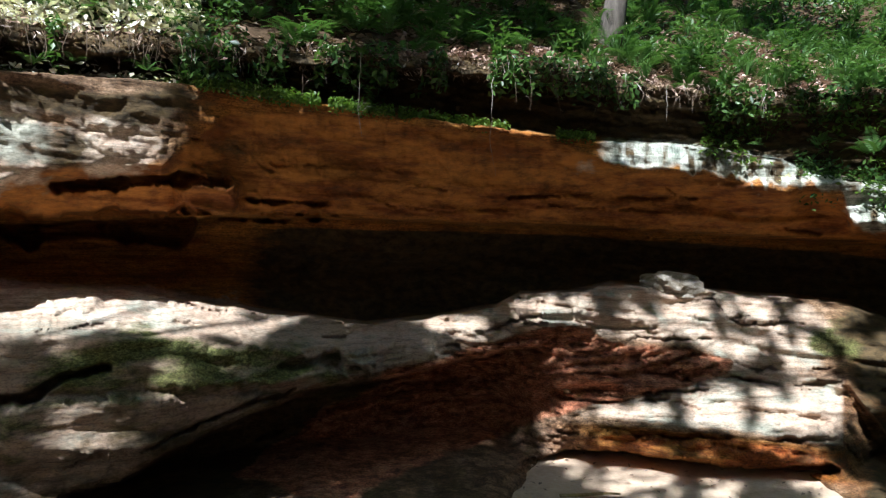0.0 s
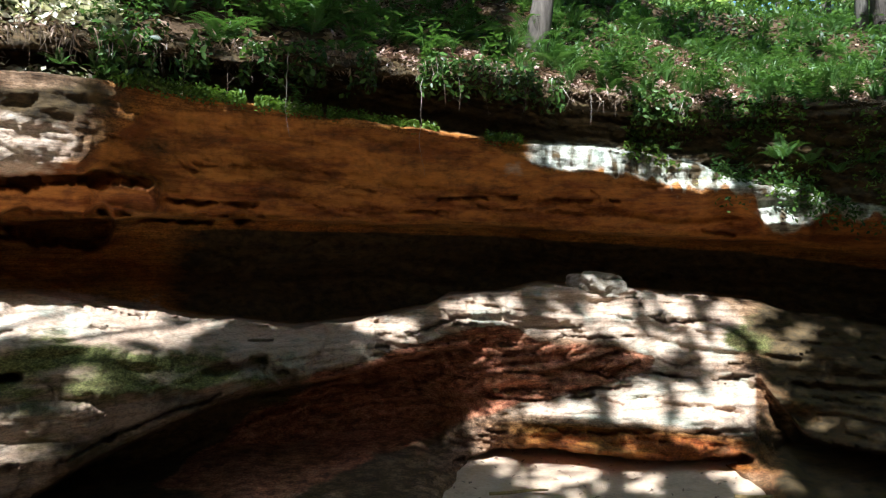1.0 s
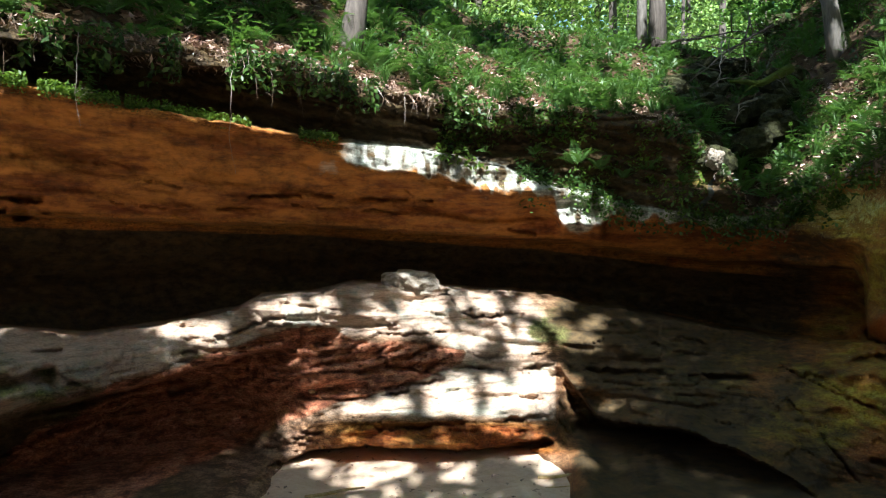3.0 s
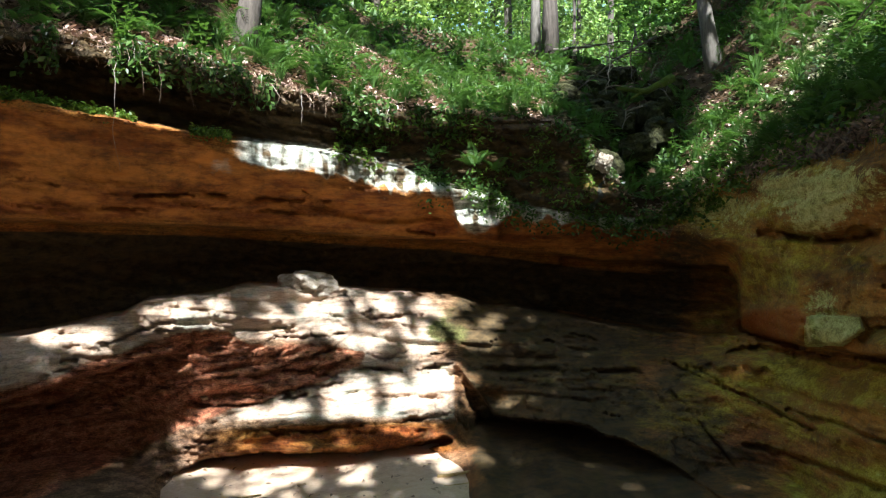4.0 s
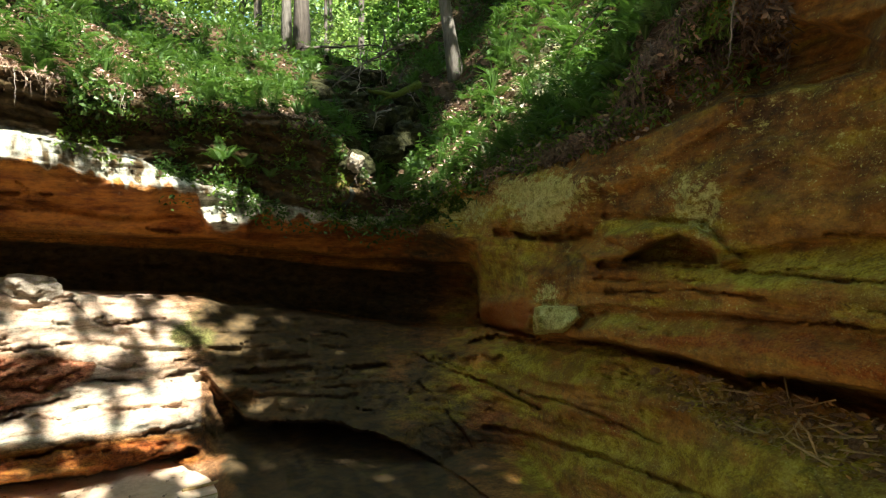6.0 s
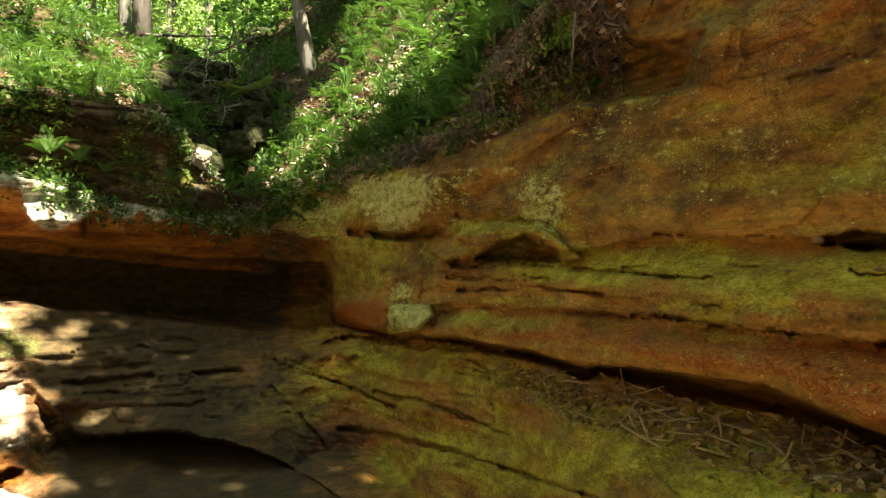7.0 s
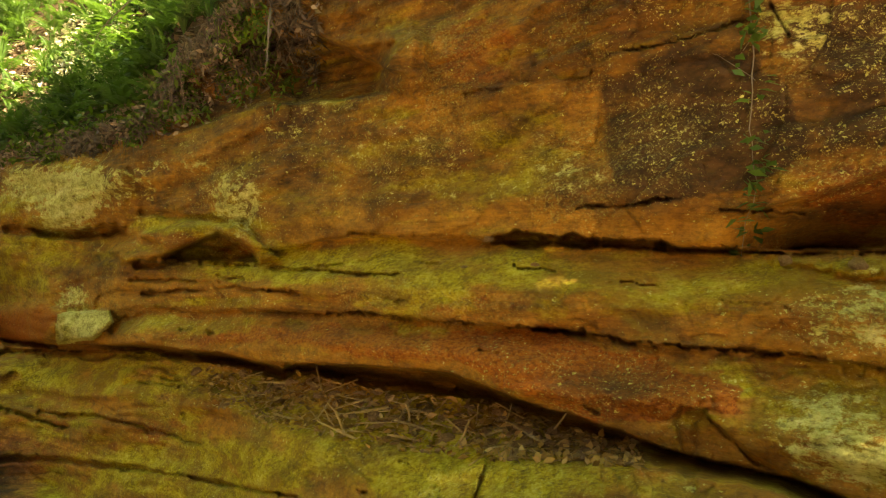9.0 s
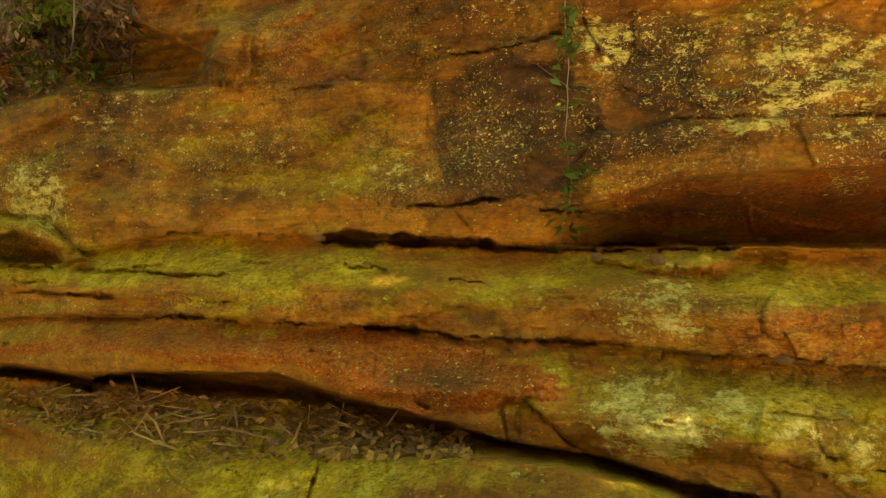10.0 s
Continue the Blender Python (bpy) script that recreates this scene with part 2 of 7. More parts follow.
CRACKS += [
    (0.0032, 0.2, (61.46, -0.059), (67.4, -0.054), (72.83, -0.064)),
    (0.0048, 0.25, (57.23, -0.128), (52.86, -0.122), (49.73, -0.133)),
    (0.0024, 0.12, (45.64, -0.143), (49.27, -0.171), (52.85, -0.193), (56.35, -0.222)),
    (0.0024, 0.12, (46.55, -0.187), (48.36, -0.219), (51.05, -0.281), (53.27, -0.318)),
    (0.004, 0.2, (54.61, -0.2), (59.34, -0.219), (65.43, -0.263)),
    (0.0032, 0.15, (61.44, -0.148), (65.44, -0.182), (68.49, -0.199)),
    (0.0064, 0.45, (6.88, -0.301), (10, -0.281), (13.5, -0.276), (17.83, -0.283), (22.59, -0.286), (29.23, -0.265)),
    (0.004, 0.2, (8.15, -0.203), (12.58, -0.209), (17.69, -0.198)),
    (0.004, 0.25, (22.11, -0.163), (26.29, -0.168), (29.5, -0.157))]
CRACKS += [
    (0.0056, 0.3, (-22.88, -0.27), (-16.86, -0.226), (-11.74, -0.198)),
    (0.0048, 0.2, (-20.88, -0.318), (-14.72, -0.266), (-6.38, -0.217), (2.24, -0.179))]
CRACKS += [
    (0.0036, 0.20, (-19.5, 0.093), (-17.48, 0.083), (-16.43, 0.065), (-14.29, 0.062), (-8.97, 0.058)),
    (0.006, 0.35, (-17.46, 0.037), (-14.27, 0.035), (-8.56, 0.045)),
    (0.0022, 0.10, (-4.5, 0.060), (0.5, 0.052), (6.0, 0.056)),
    (0.0022, 0.10, (8.5, 0.062), (14.0, 0.058), (19.0, 0.052))]
# swellings: bearing, rise, half widths, metres proud
BULGES = [
    (56.84, 0.073, 4.64, 0.0465, 0.25),
    (49.73, -0.131, 5.34, 0.0237, 0.2),
    (-27.86, -0.077, 2.19, 0.0099, 0.1),
    (-18.32, 0.064, 2.5, 0.0303, 0.5),
    (-26.3, -0.235, 6.98, 0.043, 0.3),
    (-16.07, -0.165, 6.96, 0.0306, 0.2),
    (8.96, -0.088, 3.96, 0.022, 0.15),
    (2.18, -0.103, 2.74, 0.0191, 0.15),
    (16.48, -0.264, 6.09, 0.0153, 0.2),
    (22.58, -0.267, 5.94, 0.0118, 0.15)]
BULGES += [
    (86.01, -0.099, 13.55, 0.0156, 0.05),
    (97.68, -0.176, 11.74, 0.048, 0.12),
    (120.25, -0.235, 9.42, 0.0593, 0.1),
    (81.49, 0.259, 1.96, 0.052, 0.25),
    (116.33, -0.031, 3.62, 0.0106, 0.12),
    (-6.42, -0.164, 1.81, 0.0238, 0.3),
    (19.71, -0.157, 2.39, 0.0136, 0.12)]


# sharp-edged slabs and hollows: metres deep (or proud, below nought), width of the edge, then the outline
PIECES = [
    (0.95, 0.0035, (62.98, -0.014), (65.05, 0.007), (66.88, 0.018), (68.61, 0.006), (69.97, -0.018), (66.86, -0.018)),
    (-0.36, 0.004, (59.2, -0.004), (61.86, 0.023), (65.52, 0.035), (68.03, 0.03), (69.71, 0.012), (71.28, -0.016), (69.96, -0.02), (68.61, 0.008), (66.88, 0.02), (64.96, 0.009), (62.85, -0.011), (60.03, -0.02)),
    (0.40, 0.003, (54.04, 0.027), (56.02, 0.023), (59.83, 0.031), (60.27, 0.018), (57.79, 0.011), (54.69, 0.014)),
    (-0.45, 0.010, (50.7, -0.092), (52.05, -0.070), (54.66, -0.067), (55.89, -0.081), (55.74, -0.115), (54.2, -0.117), (52.47, -0.1)),
    (-0.38, 0.003, (55.8, -0.082), (59.19, -0.079), (59.37, -0.094), (58.19, -0.113), (55.96, -0.114)),
    (0.22, 0.004, (59.6, -0.086), (61.4, -0.084), (61.1, -0.098), (59.2, -0.112))]
PIECES += [
    (0.32, 0.006, (71.9, 0.213), (73.2, 0.207), (79.3, 0.23), (79.73, 0.249), (80.58, 0.284), (72.13, 0.263)),
    (-0.14, 0.005, (79.29, 0.219), (80.58, 0.284), (82.48, 0.302), (82.22, 0.248), (81.15, 0.217)),
    (-0.10, 0.004, (106.01, 0.039), (111.3, 0.042), (116.39, 0.071), (122.7, 0.08), (121.93, 0.06), (116.37, 0.039), (111.29, 0.031)),
    (-0.12, 0.004, (109.52, -0.024), (112.13, -0.019), (118.37, -0.016), (120.74, -0.028), (119.55, -0.044), (115.5, -0.041), (111.69, -0.031)),
    (0.13, 0.004, (103.13, -0.217), (104.48, -0.226), (107.59, -0.271), (111.96, -0.302), (110.66, -0.304), (106.68, -0.295), (103.08, -0.28), (102.43, -0.233)),
    (-0.12, 0.004, (1.5, 0.176), (4.5, 0.190), (7.0, 0.192), (9.2, 0.163), (8.4, 0.150), (4.5, 0.160))]
# the broken red bed under the pale shelf, and the flaking pale beds beside it
RED_BED = [(-16, -0.31), (-9, -0.225), (-4, -0.175), (1.28, -0.150), (3.29, -0.140), (5.74, -0.124), (8.31, -0.108), (11.38, -0.109), (13.38, -0.128), (16.25, -0.127), (19.22, -0.133), (22.2, -0.144),
           (21.6, -0.162), (17.94, -0.187), (12.19, -0.214), (6, -0.25), (-2, -0.31), (-8, -0.36)]
FLAKES = [(11.4, -0.213), (16.26, -0.185), (21.39, -0.150), (23.15, -0.152), (29.9, -0.150), (29.9, -0.241), (22.27, -0.237), (16.27, -0.238)]


def outline_depth(A, T, poly):
    """How far inside an outline each point of the face lies (below nought: outside)."""
    a, t = np.radians(A), T
    dist, cross = np.full(A.shape, 9.0), np.zeros(A.shape, int)
    for (a0, t0), (a1, t1) in zip(poly, poly[1:] + poly[:1]):
        a0, a1 = math.radians(a0), math.radians(a1)
        k = np.clip(((a - a0) * (a1 - a0) + (t - t0) * (t1 - t0)) / ((a1 - a0) ** 2 + (t1 - t0) ** 2), 0, 1)
        dist = np.minimum(dist, np.hypot(a - a0 - k * (a1 - a0), t - t0 - k * (t1 - t0)))
        if t0 != t1:
            cross += ((t0 > t) != (t1 > t)) & (a < a0 + (t - t0) / (t1 - t0) * (a1 - a0))
    return np.where(cross % 2 == 1, dist, -dist)


def facets(u, v, seed):
    """Broken rock: flat tilted facets, one to a cell, with steps between them; also how near the edge is."""
    iu, iv = np.floor(u), np.floor(v)
    best, second, out = np.full(u.shape, 9.0), np.full(u.shape, 9.0), np.zeros(u.shape)
    for du in (-1, 0, 1):
        for dv in (-1, 0, 1):
            cu_, cv_ = iu + du, iv + dv
            x = u - cu_ - 0.5 - 0.42 * hash3(cu_, cv_, cu_ * 0 + 1, seed)
            y = v - cv_ - 0.5 - 0.42 * hash3(cu_, cv_, cu_ * 0 + 2, seed)
            d = np.hypot(x, y)
            h = 0.55 * hash3(cu_, cv_, cu_ * 0 + 3, seed) + 0.5 * hash3(cu_, cv_, cu_ * 0 + 4, seed) * x + 0.7 * hash3(cu_, cv_, cu_ * 0 + 5, seed) * y
            near_ = d < best
            second = np.where(near_, best, np.minimum(second, d))
            out = np.where(near_, h, out)
            best = np.where(near_, d, best)
    return out, second - best


def more_cracks():
    """Short hairline joints that run along the bedding, between two bed lines."""
    g = random.Random(5)
    out = []
    side_pairs = [(SLOT, JOINT), (JOINT, BROW), (CREST, SHELF), (SHELF, UNDER)]
    back_pairs = [(CREST, SHELF), (SHELF, UNDER), (UNDER, FOOT), (UNDER, FOOT), (RIM, LIP), (BROW, CREST)]
    for k in range(115):
        east = k < 32
        up, dn = g.choice(side_pairs if east else back_pairs)
        a0, ln, f = g.uniform(56, 128) if east else g.uniform(-32, 50), g.choice((1.5, 2.5, 4.0, 6.0)) * g.uniform(0.6, 1.3), g.uniform(0.1, 0.9)
        tilt = g.uniform(-0.12, 0.12)
        az_ = np.linspace(a0, a0 + ln, 4)
        te_ = up(az_) * (1 - f) + dn(az_) * f + np.linspace(-0.5, 0.5, 4) * tilt * math.radians(ln)
        out.append((g.uniform(0.0012, 0.0032), g.uniform(0.04, 0.16), *zip(az_, te_)))
    return out


def carve(A, T):
    """Open joints and hollows of the rock, as depth to add."""
    out = np.zeros_like(A)
    jit = 0.0022 * fbm(A * 1.6, T * 60, A * 0, 4, 301, 0.65)
    jag = 0.72 + 0.65 * fbm(A * 0.6, T * 14, A * 0, 3, 302)
    for w, d, *pts in CRACKS + more_cracks():
        az_all = [p[0] for p in pts]
        te_all = [p[1] for p in pts]
        pad = w * 3 + 0.01
        sel = (A > min(az_all) - math.degrees(pad)) & (A < max(az_all) + math.degrees(pad)) & (T > min(te_all) - pad) & (T < max(te_all) + pad)
        a, t = np.radians(A[sel]), T[sel] + jit[sel]
        dist = np.full(a.shape, 9.0)
        for (a0, t0), (a1, t1) in zip(pts, pts[1:]):
            a0, a1 = math.radians(a0), math.radians(a1)
            k = np.clip(((a - a0) * (a1 - a0) + (t - t0) * (t1 - t0)) / ((a1 - a0) ** 2 + (t1 - t0) ** 2), 0, 1)
            dd = np.hypot(a - a0 - k * (a1 - a0), (t - t0 - k * (t1 - t0)) * 1.25)
            dist = np.minimum(dist, dd)
        ww = w * np.clip(jag[sel], 0.7 if w > 0.006 else 0.22, 1.3)
        out[sel] += d * np.clip(jag[sel] * 1.3, 0.8 if w > 0.006 else 0.15, 1.1) * (1 - smooth(0.7, 1.15, dist / ww))
    for d, w, *poly in PIECES:
        az_all, te_all = [p[0] for p in poly], [p[1] for p in poly]
        sel = (A > min(az_all) - 2) & (A < max(az_all) + 2) & (T > min(te_all) - 0.03) & (T < max(te_all) + 0.03)
        out[sel] += d * smooth(-w, w, outline_depth(A[sel] + 60 * jit[sel], T[sel] + 0.8 * jit[sel], poly))
    for a0, t0, wa, wt, h in BULGES:
        dd = (((A + 60 * jit - a0) / wa) ** 4 + ((T + jit * 2 - t0) / wt) ** 4) ** 0.25
        out -= h * (1 - smooth(0.7, 1.08, dd))
    return out


def rock(az, te):
    """Distance of the rock face along each bearing (columns az) at each rise (rows te)."""
    n, m = len(az), len(te)
    f = FACE(az)
    back = 1 - smooth(52, 56, az)
    cap, lip = CAP(az) + wobble(az, 5, 0.004), LIP(az) + wobble(az, 6, 0.003)
    brow, crest = BROW(az) + wobble(az, 7, 0.002), CREST(az) + wobble(az, 8, 0.003)
    shelf, under = SHELF(az) + wobble(az, 9, 0.004), UNDER(az) + wobble(az, 10, 0.004)
    step, foot = STEP(az) + wobble(az, 11, 0.003), FOOT(az) + wobble(az, 12, 0.003)
    g = 0.0035
    sandy = smooth(4, 8, az) * (1 - smooth(27, 30, az))
    turn = np.minimum(TURNIN(az), lip - 0.006) + wobble(az, 13, 0.006)
    tuck = FOOT_IN(az) * 0.75 + STEP_IN(az) * 0.25
    lean = (0.75 + 0.2 * smooth(-20, -5, az)) * back
    knots = [(RIM(az) + 0.08, f + 0.1), (cap, f + 0.05), (cap - g, f + NICHE(az)), (lip + g, f + NICHE(az) * 0.9), (lip, f),
             (turn, f + 0.04 * back), (turn * 0.55 + brow * 0.45, f + lean * 0.62), (brow, f + lean), (brow - g, f + np.maximum(CAVE(az) * 0.8, lean + 0.05)), (brow * 0.5 + crest * 0.5, f + CAVE(az)),
             (crest + g, f + np.maximum(CAVE(az) * 0.8, CREST_IN(az))), (crest, f + CREST_IN(az)), (shelf, f + SHELF_IN(az)), (under, f + UNDER_IN(az)),
             (under - g, f + np.maximum(UNDER_IN(az), STEP_IN(az) - 0.1)), (under * 0.35 + step * 0.65, f + np.maximum(UNDER_IN(az), STEP_IN(az) - 0.1)),
             (step, f + STEP_IN(az)), (step * 0.42 + foot * 0.58, f + tuck - 0.05 * sandy), (foot, f + FOOT_IN(az) + 0.3 * sandy), (foot - g, f + FOOT_IN(az) + 0.9 * sandy), (foot - 0.3, f + FOOT_IN(az) - 0.7 + 1.5 * sandy)]
    r = np.empty((n, m))
    for i in range(n):
        kt = np.array([k[0][i] for k in knots])
        kr = np.array([k[1][i] for k in knots])
        kt = np.minimum.accumulate(kt - np.arange(len(kt)) * 1e-5)
        r[i] = np.interp(te, kt[::-1], kr[::-1])
    A, T = np.meshgrid(az, te, indexing="ij")
    x, y, z = place(A, T, r)
    # the east cliff's three beds, each stepping out below an open joint
    s1, s2, s3 = (SLOT(az) + wobble(az, 14, 0.002))[:, None], (JOINT(az) + wobble(az, 15, 0.002))[:, None], brow[:, None]
    bed_a = 0.16 * smooth(0.0, 0.004, s1 - T) - 0.46 * smooth(0.0, 1.0, (s1 - T) / np.maximum(s1 - s2, 0.02) * 1.5)
    bed_b = 0.15 * smooth(0.0, 0.004, s2 - T) - 0.34 * smooth(0.0, 1.0, (s2 - T) / np.maximum(s2 - s3, 0.02) * 1.4)
    under_ = smooth(0.0, 0.004, s3 - T)
    r = r + (bed_a + bed_b) * smooth(54.5, 60, A) * (1 - 0.6 * under_)
    x, y, z = place(A, T, r)
    dip = 0.06 * x + 0.03 * y
    warp = 0.10 * fbm(x * 0.6, y * 0.6, z * 0.6, 3, 21)
    b = z + dip + warp
    amount = 0.55 + 0.45 * smooth(-0.3, 0.4, fbm(x * 0.5, y * 0.5, z * 0.9, 2, 31))
    # bedding: ledges a hand high, thin laminae, lumps and grain
    bump = (0.16 + 0.06 * (1 - back[:, None])) * fbm(x * 0.7, y * 0.7, b * 1.6, 3, 40)
    led = vnoise(x * 0.25, y * 0.25, b * 5.5, 50)
    bump = bump + 0.05 * amount * np.tanh(led * 4)
    bump = bump + 0.022 * amount * np.tanh(vnoise(x * 0.5, y * 0.5, b * 16.0, 51) * 3)
    bump = bump + 0.040 * fbm(x * 2.5, y * 2.5, b * 5.0, 3, 60)
    bump = bump + 0.016 * fbm(x * 9.0, y * 9.0, b * 16.0, 3, 70)
    # fractured slabs: bed by bed, block by block
    along = np.radians(A) * 7.5 + 0.25 * vnoise(x * 1.2, y * 1.2, b * 3, 80)
    low = smooth(0.0, 0.01, crest[:, None] - T)
    mid_ = smooth(0.0, 0.01, brow[:, None] - T) * (1 - low)
    top_ = smooth(0.0, 0.01, T - lip[:, None])
    b_ = back[:, None]
    broken = b_ * (0.25 + 0.75 * low * smooth(-14, 4, A) + 0.9 * mid_ + 0.9 * top_) + (1 - b_) * (0.45 + 0.25 * top_)
    broken = np.clip(broken, 0, 1) * (0.35 + 0.65 * smooth(-0.25, 0.35, fbm(x * 0.55, y * 0.55, b * 0.8, 2, 81)))
    # angular facets over the whole face, and slanting broken layers in the red and the flaking beds
    fl_0 = smooth(-0.004, 0.006, outline_depth(A, T, FLAKES))
    broken = broken * (1 - 0.7 * fl_0)
    bt = b + 0.05 * vnoise(x * 1.5, y * 1.5, z * 3, 88)
    for h, ln, amp, sd in ((0.16, 0.75, 0.085, 82), (0.055, 0.30, 0.038, 83), (0.022, 0.12, 0.014, 84)):
        lay = b / h + 0.35 * vnoise(along * 0.8 / ln, b * 0, b / h * 0.2, sd)
        k = np.floor(lay)
        pos = along / ln + 7.3 * hash3(k, k * 0, k * 0, sd)
        cell = hash3(k, np.floor(pos), k * 0 + 5, sd)
        edge = smooth(0.0, 0.22, lay - k) * smooth(0.0, 0.10, 1 - (lay - k))
        bump = bump + broken * amp * (cell * edge - 0.5 * (1 - edge))
    fa1, ed1 = facets(along / 0.55, bt / 0.20, 85)
    fa2, ed2 = facets(along / 0.17, bt / 0.07, 86)
    rough_ = b_ * (0.35 + 0.40 * low * (1 - fl_0) + 0.4 * mid_ + 0.6 * top_ - 0.25 * smooth(-14, -24, A) * low) + (1 - b_) * 0.55
    bump = bump + rough_ * (0.075 * fa1 - 0.03 * (1 - smooth(0.0, 0.10, ed1)) + 0.030 * fa2 - 0.012 * (1 - smooth(0.0, 0.12, ed2)))
    red_ = smooth(-0.004, 0.004, outline_depth(A + 6 * vnoise(x * 3, y * 3, z * 6, 89) * 0.12, T + 0.006 * vnoise(x * 4, y * 4, z * 7, 90), RED_BED))
    slant = b - 0.30 * along + 0.04 * vnoise(x * 2, y * 2, z * 4, 91)
    fr1, er1 = facets(along / 0.60, slant / 0.085, 92)
    fr2, er2 = facets(along / 0.22, slant / 0.030, 93)
    upper_red = smooth(-0.215, -0.15, T - 0.004 * (A - 10) * (A < 10))
    bump = bump + red_ * (-0.02 + (0.5 + 0.8 * upper_red) * (0.13 * fr1 - 0.05 * (1 - smooth(0.0, 0.15, er1)) + 0.032 * fr2))
    fl_ = smooth(-0.004, 0.006, outline_depth(A, T + 0.004 * vnoise(x * 4, y * 4, z * 7, 94), FLAKES))
    ff1, ef1 = facets(along / 0.45, (b - 0.12 * along) / 0.045, 95)
    ff2, ef2 = facets(along / 0.14, (b - 0.12 * along) / 0.016, 96)
    bump = bump + fl_ * (0.050 * ff1 + 0.022 * ff2)
    # the roofed hollow at the far end of the east cliff
    hollow = smooth(0.0, 0.006, ROOF(az)[:, None] - T) * smooth(0.0, 0.004, T - s1) * smooth(105, 113, A)
    deep = (ROOF(az)[:, None] - T) / np.maximum(ROOF(az)[:, None] - s1, 0.01)
    bump = bump - hollow * (0.20 + 1.5 * np.clip(deep, 0, 1))
    scale = np.clip(r / 8.0, 0.7, 1.0)
    r = r - bump * scale
    r = r + carve(A, T) * scale
    # the apron of the alcove runs out on the floor
    apron = np.maximum(smooth(28, 32, A) * (1 - smooth(60, 66, A)), 1 - smooth(4, 13, A))
    limit = (EYE - 0.13 - 0.04 * fbm(x * 1.5, y * 1.5, x * 0, 3, 99)) / np.maximum(-T, 0.05)
    return np.where(T < -0.15, r * (1 - apron) + np.minimum(r, limit) * apron, r)


def mesh_object(name, verts, quads, material, parent=None):
    me = bpy.data.meshes.new(name)
    verts, quads = np.asarray(verts, np.float32), np.asarray(quads, np.int32)
    me.vertices.add(len(verts))
    me.vertices.foreach_set("co", verts.ravel())
    k = quads.shape[1]
    me.loops.add(quads.size)
    me.loops.foreach_set("vertex_index", quads.ravel())
    me.polygons.add(len(quads))
    me.polygons.foreach_set("loop_start", np.arange(0, quads.size, k, dtype=np.int32))
    me.polygons.foreach_set("use_smooth", np.ones(len(quads), dtype=bool))
    me.update(calc_edges=True)
    if material:
        me.materials.append(material)
    ob = new(name, me)
    if parent:
        ob.parent = parent
    return ob


def part(name, bm, material, parent, label=""):
    """One bmesh as one mesh object under a thing."""
    me = bpy.data.meshes.new(name)
    bm.to_mesh(me)
    bm.free()
    for p in me.polygons:
        p.use_smooth = True
    me.materials.append(material)
    ob = new(name, me)
    ob.parent = parent
    return tagged(ob, label) if label else ob


# ---- materials ----
def material(name):
    m = bpy.data.materials.new(name)
    m.use_nodes = True
    return m, m.node_tree.nodes, m.node_tree.links, m.node_tree.nodes["Principled BSDF"]


def tex(nodes, links, scale, detail=6, rough=0.6, stretch=(1, 1, 1), shift=0.0):
    co = nodes.new("ShaderNodeTexCoord")
    mp = nodes.new("ShaderNodeMapping")
    mp.inputs["Scale"].default_value = stretch
    mp.inputs["Location"].default_value = (shift, shift * 0.7, shift * 1.3)
    nt = nodes.new("ShaderNodeTexNoise")
    nt.inputs["Scale"].default_value, nt.inputs["Detail"].default_value, nt.inputs["Roughness"].default_value = scale, detail, rough
    links.new(co.outputs["Object"], mp.inputs[0])
    links.new(mp.outputs[0], nt.inputs["Vector"])
    return nt.outputs["Fac"]


def ramp(nodes, links, src, stops):
    rp = nodes.new("ShaderNodeValToRGB")
    els = rp.color_ramp.elements
    while len(els) < len(stops):
        els.new(0.5)
    for e, (p, c) in zip(els, stops):
        e.position, e.color = p, (*c, 1) if len(c) == 3 else c
    links.new(src, rp.inputs[0])
    return rp.outputs[0]


def grey(v):
    return (v, v, v)


def mix(nodes, links, fac, a, b, mode="MIX"):
    mx = nodes.new("ShaderNodeMix")
    mx.data_type, mx.blend_type = "RGBA", mode
    if isinstance(fac, float):
        mx.inputs[0].default_value = fac
    else:
        links.new(fac, mx.inputs[0])
    for sock, v in ((mx.inputs[6], a), (mx.inputs[7], b)):
        if isinstance(v, tuple):
            sock.default_value = (*v, 1)
        else:
            links.new(v, sock)
    return mx.outputs[2]


def maths(nodes, links, op, a, b):
    n = nodes.new("ShaderNodeMath")
    n.operation, n.use_clamp = op, op != "SUBTRACT"
    for sock, v in ((n.inputs[0], a), (n.inputs[1], b)):
        if isinstance(v, float):
            sock.default_value = v
        else:
            links.new(v, sock)
    return n.outputs[0]


def cover(nodes, links, mask, noise_fac, soft=0.12):
    """Patches with a ragged edge: the mask says how much is covered, the noise where."""
    d = maths(nodes, links, "SUBTRACT", mask, noise_fac)
    n = nodes.new("ShaderNodeMapRange")
    n.inputs[1].default_value, n.inputs[2].default_value = -soft, soft
    links.new(d, n.inputs[0])
    return n.outputs[0]


